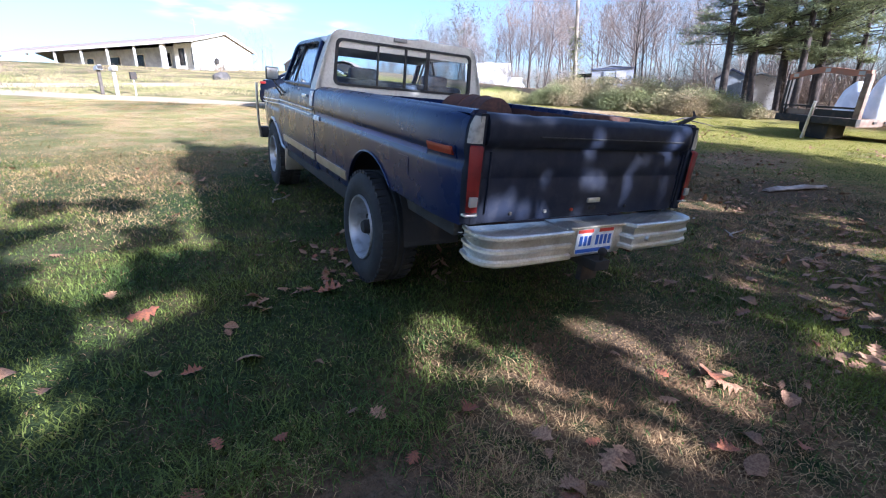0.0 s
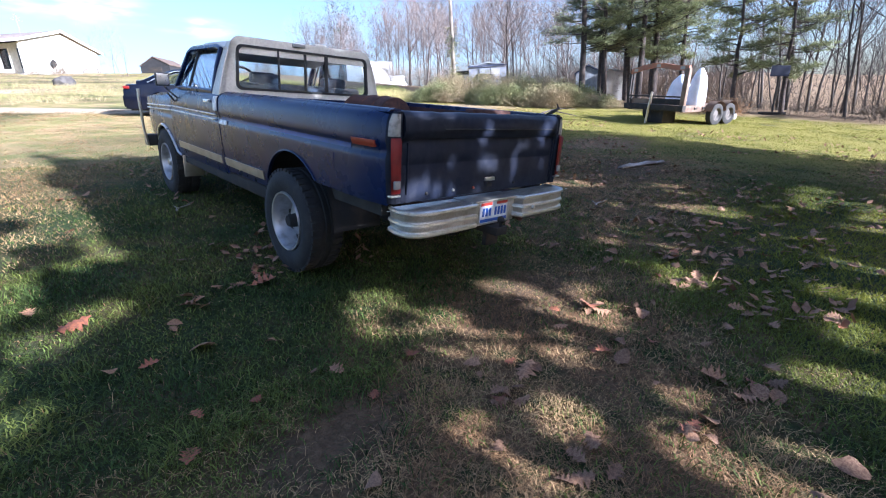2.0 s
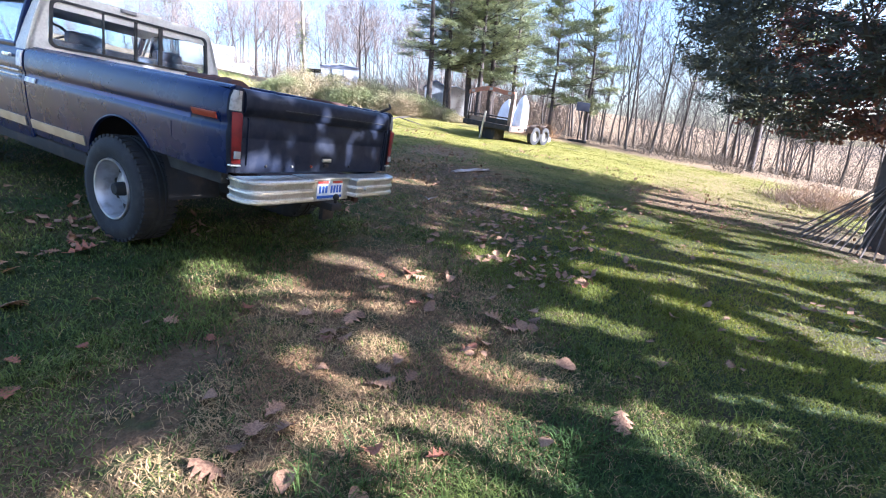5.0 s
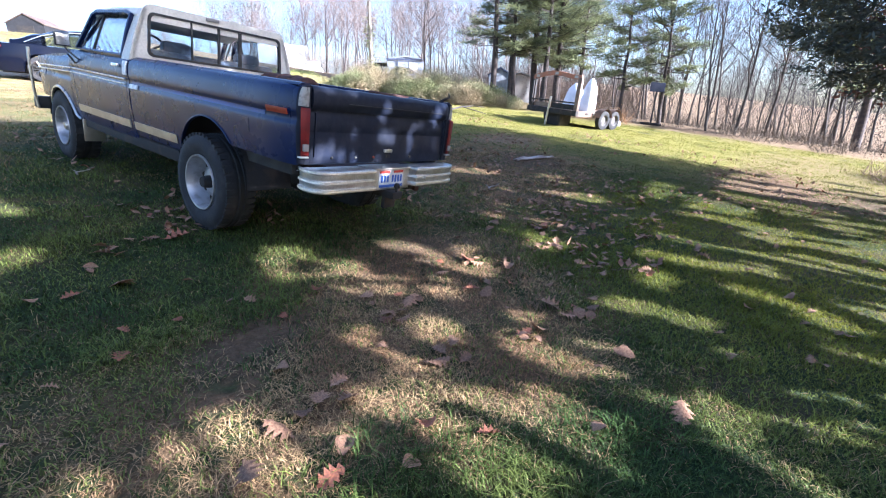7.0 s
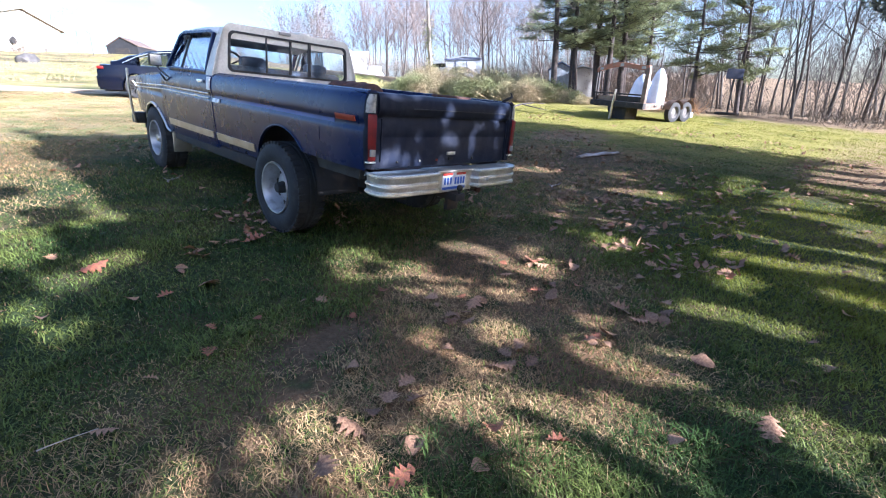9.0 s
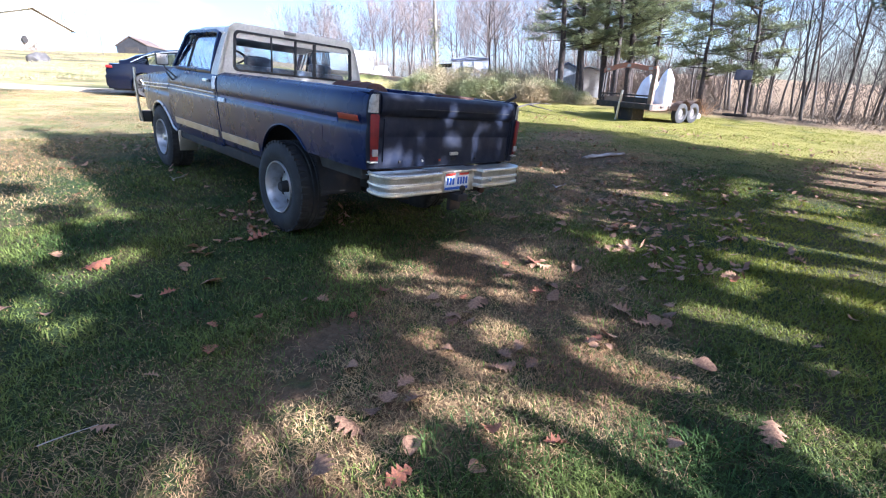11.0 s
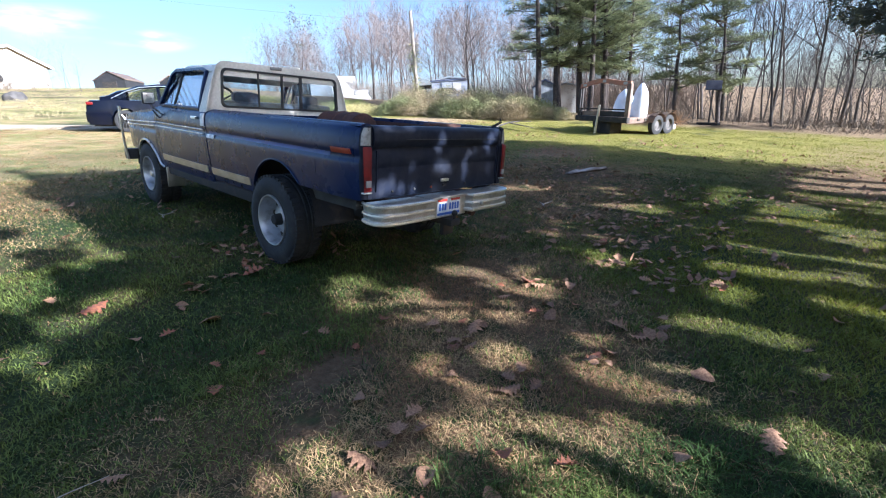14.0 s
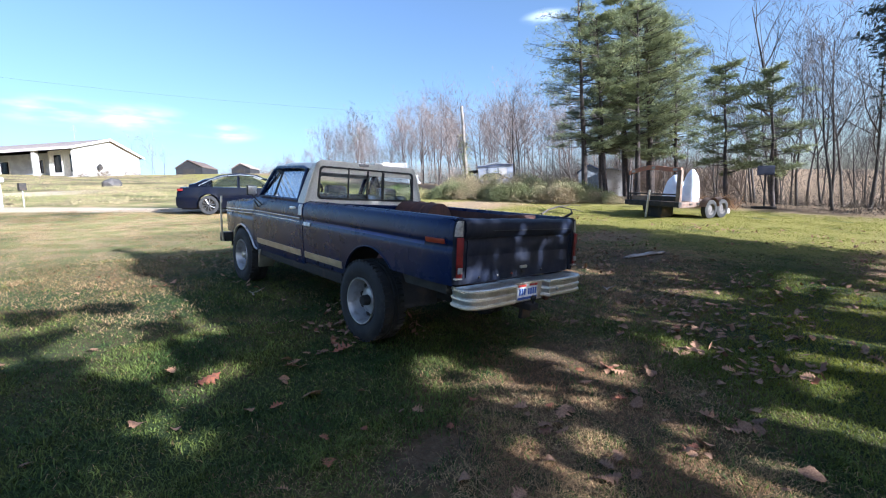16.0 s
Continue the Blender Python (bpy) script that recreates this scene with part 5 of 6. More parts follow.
thicket("tall_grass", DRYSHRUB, [(-34 + 48 * rnd.random(), 21 + 32 * rnd.random() ** 0.8, 1.3, rnd.uniform(0.15, 0.4)) for k in range(170)], 40, 0.12, "dry tall grass on the bank by the house", 60, 10)

rnd = random.Random(41)
far = []
for k in range(420):
    x, y = rnd.uniform(62, 190), rnd.uniform(-90, 120)
    far.append((x, y, 3.0, rnd.uniform(6.5, 10)))
FARWOOD = material("hazy far branches", (0.075, 0.06, 0.049), 0.95, 0, (0.052, 0.042, 0.037), 0.05, shades=0.3, islands=True)
thicket("far_wood", FARWOOD, far, 260, 0.28, "grey brown wooded hillside beyond the trees", 2, 13)


# ---------------------------------------------------------------- far buildings and things
WHITEWALL = material("white siding", (0.44, 0.42, 0.39), 0.7, 0, (0.36, 0.34, 0.315), 1.2, bump=0.1)
ROOFING = material("brown roofing", (0.3, 0.24, 0.2), 0.85, 0, (0.22, 0.17, 0.14), 3, bump=0.3)
GREYTIN = material("grey tin", (0.42, 0.44, 0.47), 0.55, 0.3, (0.32, 0.33, 0.35), 3)
PORCHDARK = material("porch wall", (0.4, 0.41, 0.45), 0.8, 0, (0.32, 0.33, 0.37), 2)
WINDOW = glass("window glass", (0.3, 0.33, 0.36))
BARNWOOD = material("barn boards", (0.018, 0.018, 0.021), 0.85, 0, (0.012, 0.012, 0.014), 2)
CURTAIN = material("pale curtain", (0.6, 0.57, 0.52), 0.9, 0, (0.5, 0.48, 0.44), 6)


def house():
    """Origin at the near corner; x along the gable wall, y along the porch front."""
    base = 7.0
    h = thing("house", pose(0.62, 54.0, base, 0, 0, 45), "long low white house with a deep front porch", "house")
    wide, long, eave, ridge = 9.3, 31.0, 2.8, 4.15
    bm = bmesh.new()
    loft(bm, [[(0, y, -0.8), (wide, y, -0.8), (wide, y, eave), (wide / 2, y, ridge - 0.08), (0, y, eave)] for y in (0, 0.2)])
    part("gable_wall", bm, WHITEWALL, h, "sunlit white gable wall")
    part("back_wall", cube(wide - 0.2, wide, 0.2, long * 0.68, -0.8, eave), WHITEWALL, h)
    part("porch_wall", cube(2.2, 2.4, 3.6, long * 0.68, -0.3, eave), PORCHDARK, h, "shaded porch wall")
    part("front_wall", cube(1.1, 1.25, 0.2, 3.6, -0.3, eave), CURTAIN, h)
    part("far_wall", cube(2.4, wide, long * 0.68, long * 0.68 + 0.2, -0.8, eave), WHITEWALL, h)
    part("porch_return", cube(1.25, 2.2, 3.55, 3.7, -0.4, eave), PORCHDARK, h)
    part("porch_floor", cube(-0.1, wide, 0.2, long, -0.5, -0.05), GREYTIN, h)
    bm = bmesh.new()
    loft(bm, [[(-0.45, y, eave - 0.12), (wide / 2, y, ridge), (wide + 0.4, y, eave - 0.12), (wide + 0.4, y, eave + 0.02), (wide / 2, y, ridge + 0.16), (-0.45, y, eave + 0.02)] for y in (-0.35, long)])
    roof = part("roof", bm, ROOFING, h, "low brown shingle roof")
    part("fascia", cube(-0.5, -0.46, -0.35, long, eave - 0.2, eave + 0.06), WHITEWALL, roof)
    for s in (-1, 1):
        bm = bmesh.new()
        x0 = wide / 2
        loft(bm, [[(x0, y, ridge - 0.06), (x0, y, ridge + 0.18), (x0 + s * (wide / 2 + 0.45), y, eave + 0.05), (x0 + s * (wide / 2 + 0.45), y, eave - 0.16)] for y in (-0.4, -0.36)])
        part("bargeboard", bm, CURTAIN, roof)
    for k, y in enumerate((3.75, 7.6, 11.4, 15.2, 19.2, 23.5, 28.0)):
        part("porch_post", cube(-0.3, -0.12 if k else 0.12, y - 0.09, y + 0.09 + (0.2 if k == 0 else 0), -0.8, eave - 0.1), WHITEWALL, h, "white porch post")
    for y0, y1, z0, z1, x in ((0.6, 1.25, 0.55, 2.3, 1.08), (2.2, 2.95, 0.55, 2.3, 1.08), (5.2, 6.4, 0.7, 2.1, 2.18), (9.0, 10.0, 0.0, 2.1, 2.18), (12.5, 14, 0.7, 2.0, 2.18), (16.5, 17.5, 0.6, 2.0, 2.18)):
        w = part("window", cube(x - 0.04, x + 0.03, y0 - 0.08, y1 + 0.08, z0 - 0.08, z1 + 0.08), CURTAIN, h, "pale framed window")
        part("pane", cube(x - 0.06, x - 0.045, y0, y1, z0, z1), WINDOW, w)
    bm = bmesh.new()
    tube(bm, [(2.2, 1.5, ridge - 0.5), (2.2, 1.5, ridge + 1.3)], 0.012, 6)
    for k in range(4):
        tube(bm, [(1.6 + 0.1 * k, 1.5, ridge + 0.7 + 0.15 * k), (2.8 - 0.1 * k, 1.5, ridge + 0.7 + 0.15 * k)], 0.006, 4)
    part("aerial", bm, GREYTIN, roof, "thin television aerial")
    part("satellite_dish", spun(bmesh.new(), [(0, 0.0), (-0.03, 0.2), (-0.08, 0.33), (-0.06, 0.34), (0, 0.2)], 16, 'Y', (2.9, -0.25, 1.1)), CHASSIS, h)
    part("meter_box", cube(2.3, 2.55, -0.1, 0.02, 1.2, 1.7), GREYTIN, h)
    return h


house()
rnd = random.Random(31)
thicket("foundation_shrubs", DRYSHRUB, [(0.9 + 9 * f * 0.707, 53.5 + 9 * f * 0.707, 0.5, rnd.uniform(0.5, 1.6)) for f in (0.05, 0.3, 0.36, 0.45, 0.75, 0.9)], 130, 0.16, "leafless shrubs along the house wall", 20, 12)


def building(name, label, m, wide, deep, eave, ridge, wall, roofing, door=True):
    b = thing(name, m, label, "building")
    bm = bmesh.new()
    loft(bm, [[(-wide / 2, y, -0.5), (wide / 2, y, -0.5), (wide / 2, y, eave), (0, y, ridge - 0.05), (-wide / 2, y, eave)] for y in (0, deep)])
    part("wall", bm, wall, b)
    for s in (-1, 1):
        bm = bmesh.new()
        loft(bm, [[(0, y, ridge), (s * (wide / 2 + 0.1), y, eave - 0.04), (s * (wide / 2 + 0.1), y, eave + 0.05), (0, y, ridge + 0.1)] for y in (-0.12, deep + 0.12)])
        part("roof_slope", bm, roofing, b)
    if door:
        part("door", cube(-wide * 0.22, wide * 0.22, -0.06, 0.02, -0.3, eave * 0.85), CHASSIS, b)
    return b


building("barn", "dark timber barn with a pale rusty tin roof", pose(13.6, 65.2, height(14, 65), 0, 0, -42), 3.6, 4.5, 1.3, 2.3, BARNWOOD, material("pale rusty tin", (0.15, 0.11, 0.085), 0.7, 0.1, (0.1, 0.07, 0.055), 1.5))
building("outbuilding", "small brown timber outbuilding on the rise", pose(19.2, 61.5, height(19, 61.5), 0, 0, -45), 2.6, 3, 0.8, 1.5, BARNWOOD, ROOFING)
shed = building("shed", "pale grey metal shed behind the thicket", pose(31.75, 25.85, height(31.75, 25.85) + 0.2, 0, 0, -52), 3.5, 3.2, 2.15, 2.4, material("pale shed metal", (0.33, 0.35, 0.41), 0.6, 0.1, (0.27, 0.29, 0.34), 2), GREYTIN, False)
SHEDBLUE = material("blue grey shed trim", (0.06, 0.075, 0.13), 0.6, 0, (0.045, 0.055, 0.1), 3)
for x0, x1, mat in ((-0.75, 0.2, GREYTIN), (0.3, 1.1, WHITEWALL)):
    leaf = part("shed_door", cube(x0, x1, -0.05, 0.02, 0.0, 1.9), mat, shed)
    part("door_post", cube(x0 - 0.08, x0, -0.07, 0.02, 0.0, 1.95), SHEDBLUE, leaf)
part("roof_edge", cube(-1.85, 1.85, -0.16, -0.125, 2.12, 2.22), SHEDBLUE, shed, "dark blue roof edge")
lean_to = part("lean_to", cube(-3.2, -1.78, 0.3, 2.6, 1.75, 1.88), CHASSIS, shed, "dark lean-to roof")
for x in (-3.1, -2.4):
    part("lean_to_post", cube(x, x + 0.08, 0.35, 0.43, -0.3, 1.75), CHASSIS, lean_to)
old = thing("old_car", pose(29.6, 24.2, height(29.6, 24.2) + 0.1, 0, 0, -20), "dark blue old car parked before the shed", "car")
bm = bmesh.new()
loft(bm, [[(-1.9 * c, -0.75 * w, z), (1.9 * c, -0.75 * w, z), (1.95 * c, 0.75 * w, z), (-1.95 * c, 0.75 * w, z)] for z, c, w in ((0.25, 0.94, 0.94), (0.4, 1.0, 1.0), (0.75, 0.98, 0.98), (0.88, 0.9, 0.9))])
part("body", bm, SHEDBLUE, old)
bm = bmesh.new()
loft(bm, [[(x0, -w, z), (x1, -w, z), (x1, w, z), (x0, w, z)] for z, x0, x1, w in ((0.87, -1.3, 1.0, 0.68), (1.2, -0.95, 0.5, 0.6), (1.4, -0.75, 0.25, 0.54))])
part("cabin", bm, CHASSIS, old)
for x in (-1.15, 1.15):
    for y in (-0.76, 0.6):
        part("wheel", spun(bmesh.new(), [(0.0, 0.0), (0.0, 0.2), (-0.02, 0.3), (0.16, 0.3), (0.18, 0.2)], 18, 'Y', (x, y, 0.2)), RUBBER, old)
building("hut", "small white hut at the foot of the pines", pose(28.0, 11.85, height(28.0, 11.85), 0, 0, -60), 1.6, 2.0, 1.7, 2.0, WHITEWALL, GREYTIN, False)
building("hut", "small blue grey hut among the pines", pose(29.35, 14.25, height(29.35, 14.25), 0, 0, -60), 1.7, 2.0, 1.8, 2.3, GREYTIN, SHEDBLUE, False)

# white box trailer and a white pickup far behind the cab
van = thing("box_trailer", pose(25.85, 36.35, height(25.6, 36.6) - 0.85, 0, 0, -30), "white box trailer parked on the rise", "trailer")
part("box_body", cube(-2.3, 2.3, 0, 2.2, 0.5, 2.75, 0.06), WHITEWALL, van)
part("roof_vent", cube(-0.2, 0.5, 0.8, 1.4, 2.75, 2.95, 0.05), WHITEWALL, van)
for x in (-0.4, 0.5):
    part("wheel", spun(bmesh.new(), [(0.0, 0.0), (0.0, 0.2), (-0.02, 0.33), (0.16, 0.33), (0.18, 0.2)], 20, 'Y', (x, 0.0, 0.33)), RUBBER, van)
far_truck = thing("far_pickup", pose(26.9, 33.3, height(27, 33.2) - 0.75, 0, 0, 46), "small white pickup parked by the box trailer", "pickup truck")
part("body", cube(-1.9, 1.9, -0.8, 0.8, 0.45, 1.0, 0.12), WHITEWALL, far_truck)
part("cab", cube(-0.5, 0.9, -0.72, 0.72, 0.95, 1.6, 0.2), WHITEWALL, far_truck)
part("cab_window", cube(-0.35, 0.75, -0.735, -0.72, 1.08, 1.45, 0.005), CHASSIS, far_truck)
for x in (-1.25, 1.25):
    part("wheel", spun(bmesh.new(), [(0.0, 0.0), (0.0, 0.2), (-0.02, 0.34), (0.18, 0.34), (0.2, 0.2)], 20, 'Y', (x, -0.82, 0.34)), RUBBER, far_truck)

# pole with vines
POLE = material("weathered pole wood", (0.36, 0.31, 0.26), 0.9, 0, (0.25, 0.21, 0.175), 4, bump=0.4)
pole = thing("utility_pole", pose(17.8, 16.45, height(17.65, 16.6), 0, -1.5, 0), "bare weathered wooden utility pole with vines", "utility pole")
bm = bmesh.new()
tube(bm, [(0, 0, -0.5), (0, 0, 3), (0, 0, 5.6)], [0.11, 0.1, 0.085], 12)
part("post", bm, POLE, pole)
vine, rr = Mesh(), random.Random(4)
for k in range(900):
    h = rr.random() ** 1.5 * 3.9
    a = rr.uniform(0, 6.28)
    r = 0.13 + rr.random() * (0.32 if h > 2.2 or h < 1.3 else 0.12)
    d = any_way(rr)
    vine.leaf(Vector((math.cos(a) * r, math.sin(a) * r, h)), d, d.orthogonal().normalized(), 0.14, 0.07)
mesh_part("vines", vine.data("vines"), SHRUB, pole, "tan and olive vine leaves", 0)

# mail boxes and markers by the lane
for x, y, label, mat, arch_mat in ((-4.6, 22.0, "grey mailbox on a timber post", BARK, GREYTIN), (-4.05, 21.7, "white mailbox on a white post", WHITEWALL, WHITEWALL)):
    mb = thing("mailbox", pose(x, y, height(x, y), 0, 0, 20), label, "mailbox", "mailboxes by the lane")
    part("post", cube(-0.06, 0.06, -0.06, 0.06, -0.2, 1.0, 0.01), mat, mb)
    bm = bmesh.new()
    loft(bm, [[(-0.1, y2, 1.0), (0.1, y2, 1.0), (0.1, y2, 1.1)] + [(0.1 * math.cos(a), y2, 1.1 + 0.1 * math.sin(a)) for a in [math.pi * k / 6 for k in range(1, 6)]] + [(-0.1, y2, 1.1)] for y2 in (-0.28, 0.25)])
    box_part = part("box", bm, arch_mat, mb)
    part("flap", cube(-0.095, 0.095, -0.295, -0.282, 1.01, 1.17, 0.004), CHASSIS if mat is BARK else WHITEWALL, box_part)
rs = thing("roadside_reflector", pose(-3.35, 21.4, height(-3.35, 21.4), 0, 0, 20), "small dark box on a thin stake", "marker")
part("stake", cube(-0.015, 0.015, -0.015, 0.015, -0.2, 0.72), GREYTIN, rs)
part("box", cube(-0.12, 0.12, -0.1, 0.1, 0.68, 0.98, 0.02), CHASSIS, rs)
bm = bmesh.new()
bmesh.ops.create_icosphere(bm, subdivisions=3, radius=1)
for v in bm.verts:
    v.co *= 1 + 0.25 * noise.noise(v.co * 1.7)
    v.co = Vector((v.co.x * 0.62, v.co.y * 0.4, v.co.z * 0.4))
rock = part("boulder", bm, material("grey rock", (0.08, 0.073, 0.067), 0.9, 0, (0.05, 0.045, 0.042), 3, bump=0.4), None)
rock.matrix_world = pose(1.4, 35.6, height(1.4, 35.6) + 0.2)
tagged(rock, "grey boulder on the grassy bank", "rock")


# ---------------------------------------------------------------- parked sedan
CARPAINT = material("dark blue car paint", (0.0025, 0.0035, 0.008), 0.15, 0.0, (0.003, 0.004, 0.01), 2, coat=0.0)
CARPAINT.node_tree.nodes["Principled BSDF"].inputs["Specular IOR Level"].default_value = 0.28
ALLOY = material("dark alloy", (0.12, 0.12, 0.125), 0.35, 0.9, (0.18, 0.18, 0.18), 10)
car = thing("sedan_car", pose(1.95, 15.1, height(1.95, 15.1) - 0.02, 4.0, 2.2, -18) @ Matrix.Diagonal((1.0, 1, 1.07, 1)), "dark blue four-door sedan parked on the lane", "car")
# x ahead from the rear axle, y to its left
top = ((-1.02, 0.72), (-0.98, 0.98), (-0.55, 1.06), (0.0, 1.25), (0.55, 1.40), (1.1, 1.45), (1.6, 1.42), (2.1, 1.27), (2.55, 1.02), (3.2, 0.97), (3.6, 0.86), (3.78, 0.62))
beltline = ((-1.02, 0.70), (-0.98, 0.93), (0, 0.95), (1.0, 0.93), (2.2, 0.91), (2.7, 0.9), (3.3, 0.82), (3.78, 0.58))


def car_width(x):
    return 0.91 - 0.12 * max(0, (-0.4 - x) / 0.62) ** 2 - 0.16 * max(0, (x - 2.9) / 0.88) ** 2


bm = bmesh.new()
rings = []
for x in sorted(set(span(-1.02, 3.78, 40) + span(-0.4, 0.4, 14) + span(2.4, 3.2, 14))):
    low = 0.22
    for c in (0.0, 2.83):
        if abs(x - c) < 0.37:
            low = max(low, 0.33 + math.sqrt(0.37 ** 2 - (x - c) ** 2) * 0.98)
    b, w = curve_at(beltline, x), car_width(x)
    half = [(w - 0.05, low), (w, max(low + 0.03, 0.42)), (w - 0.005, max(low + 0.06, 0.6)), (w - 0.015, max(low + 0.08, 0.76)), (w - 0.05, max(b, low + 0.1))]
    rings.append([(x, y, z) for y, z in half] + [(x, y * 0.6, b + 0.02) for y in (w,)] + [(x, -y * 0.6, b + 0.02) for y in (w,)] + [(x, -y, z) for y, z in half[::-1]])
loft(bm, rings)
part("body", bm, CARPAINT, car, smooth=35)
bm, rear_glass, front_glass, rings = bmesh.new(), bmesh.new(), bmesh.new(), []
for x in span(-0.62, 2.62, 36):
    t, b, w = curve_at(top, x), curve_at(beltline, x) - 0.02, car_width(x)
    t = max(t, b + 0.03)
    f = min(1, (t - b) / 0.4)
    rings.append([(x, w - 0.05, b), (x, w - 0.09 - 0.08 * f, b + (t - b) * 0.55), (x, w - 0.14 - 0.12 * f, b + (t - b) * 0.88), (x, w * 0.55, t), (x, -w * 0.55, t), (x, -(w - 0.14 - 0.12 * f), b + (t - b) * 0.88), (x, -(w - 0.09 - 0.08 * f), b + (t - b) * 0.55), (x, -(w - 0.05), b)])
for a, b in zip(rings, rings[1:]):
    x = (a[0][0] + b[0][0]) / 2
    for k in range(7):
        beside = k in (0, 1, 5, 6)
        if beside and (0.12 < x < 1.02 or 1.12 < x < 2.2):
            continue
        into = bm if beside or 0.3 <= x <= 1.85 else rear_glass if x < 0.3 else front_glass
        into.faces.new([into.verts.new(p) for p in (a[k], a[k + 1], b[k + 1], b[k])])
for shell in (bm, rear_glass, front_glass):
    bmesh.ops.remove_doubles(shell, verts=shell.verts, dist=1e-4)
    bmesh.ops.solidify(shell, geom=list(shell.faces), thickness=0.012)
part("rear_screen", rear_glass, CARGLASS, car, "sloping tinted rear screen", 50)
part("windscreen", front_glass, CARGLASS, car, "tinted windscreen", 50)
part("roof", bm, CARPAINT, car, smooth=50)
for s in (-1, 1):
    for pts in (((0.12, 0.97), (0.35, 1.22), (0.72, 1.33), (1.02, 1.35), (1.02, 0.97)), ((1.08, 0.97), (1.08, 1.35), (1.45, 1.34), (1.8, 1.24), (2.2, 0.98)), ((-0.25, 1.0), (0.05, 0.97), (0.25, 1.15), (0.12, 1.14))):
        bm = bmesh.new()
        fs = [bm.verts.new((x, s * (car_width(x) - 0.043 - 0.30 * (z - 0.95)), z)) for x, z in pts]
        bm.faces.new(fs)
        bmesh.ops.solidify(bm, geom=list(bm.faces), thickness=0.006)
        part("side_window", bm, CARGLASS, car, "tinted side window")
    bm = bmesh.new()
    tube(bm, [(x, s * (car_width(x) - 0.035 - 0.30 * (z - 0.95)), z) for x, z in ((-0.3, 1.0), (0.1, 1.2), (0.5, 1.33), (1.1, 1.39), (1.6, 1.36), (1.9, 1.26))], 0.012, 5)
    part("window_trim", bm, CHROME, car)
    for x in (0.0, 2.83):
        c = (x, s * 0.83, 0.33)
        w = part("wheel", spun(bmesh.new(), [(-0.1, 0.22), (-0.11, 0.27), (-0.09, 0.325), (0.09, 0.325), (0.11, 0.27), (0.1, 0.22)], 32, 'Y', c), RUBBER, car)
        rim = part("rim", spun(bmesh.new(), [(s * 0.1, 0.232), (s * 0.105, 0.222), (s * 0.02, 0.21), (s * 0.02, 0.0)], 32, 'Y', c), CHASSIS, w)
        for k in range(10):
            a = 2 * math.pi * k / 10
            bm = bmesh.new()
            tube(bm, [(x + 0.04 * math.cos(a), s * 0.925, 0.33 + 0.04 * math.sin(a)), (x + 0.215 * math.cos(a + 0.15), s * 0.92, 0.33 + 0.215 * math.sin(a + 0.15))], 0.016, 5)
            part("spoke", bm, ALLOY, rim)
    part("tail_lamp", cube(-1.0, -0.82, *sorted((s * 0.70, s * 0.868)), 0.81, 0.89, 0.02), REDLENS, car, "red wraparound tail lamp")
    part("door_mirror", cube(1.95, 2.1, *sorted((s * 0.9, s * 1.06)), 0.93, 1.06, 0.03), CARPAINT, car)
part("rear_bumper", cube(-1.07, -0.9, -0.78, 0.78, 0.28, 0.62, 0.05), CARPAINT, car)
part("underbody", cube(-0.9, 3.6, -0.72, 0.72, 0.18, 0.4), CHASSIS, car)


# ---------------------------------------------------------------- equipment trailer
TRORANGE = material("sun-faded orange paint", (0.3, 0.115, 0.062), 0.65, 0.1, (0.22, 0.12, 0.08), 5, (0.4, 0.7), 0.1, 40)
TAN = material("rusty tan steel", (0.2, 0.145, 0.105), 0.75, 0.1, (0.11, 0.065, 0.045), 5, (0.35, 0.7), 0.15, 50)
TARP = material("white plastic sheeting", (0.78, 0.79, 0.82), 0.45, 0, (0.66, 0.68, 0.72), 4, bump=0.6, bump_scale=9)
GREYRIM = material("dull grey rim", (0.11, 0.1, 0.09), 0.7, 0.1, (0.06, 0.05, 0.045), 8)
TYREGREY = material("dusty grey tyre", (0.03, 0.029, 0.027), 0.9, 0, (0.018, 0.018, 0.018), 6)
tr = thing("equipment_trailer", pose(13.38, 2.05, height(13.38, 2.05), 5.5, 0, -16), "rusty flatbed trailer with an orange and white hoop", "trailer")
part("deck", cube(0, 2.5, 0.05, 2.1, 0.52, 0.60, 0.01), TAN, tr, "planked rusty deck")
part("side_beam", cube(0, 2.5, 0.0, 0.07, 0.42, 0.62, 0.01), TAN, tr)
part("side_beam", cube(0, 2.5, 2.08, 2.15, 0.42, 0.62, 0.01), CHASSIS, tr)
part("front_beam", cube(-0.1, 0.06, -0.05, 2.25, 0.45, 0.63, 0.015), CHASSIS, tr, "dark front beam")
for k in range(4):
    part("cross_bar", cube(0.3 + 0.6 * k, 0.36 + 0.6 * k, 0.08, 2.07, 0.44, 0.52), CHASSIS, tr)
part("hoop_post", cube(-0.06, 0.06, -0.04, 0.12, 0.6, 1.74, 0.015), TAN, tr, "pale tan hoop post")
part("hoop_post", cube(-0.05, 0.03, 2.14, 2.2, 0.6, 1.74, 0.01), CHASSIS, tr)
part("hoop_post", cube(-0.05, 0.03, 2.02, 2.07, 0.6, 1.66, 0.01), CHASSIS, tr)
hoop_line = [(0.0, 1.74), (0.45, 1.76), (0.9, 1.82), (1.3, 1.84), (1.75, 1.76), (2.18, 1.64)]
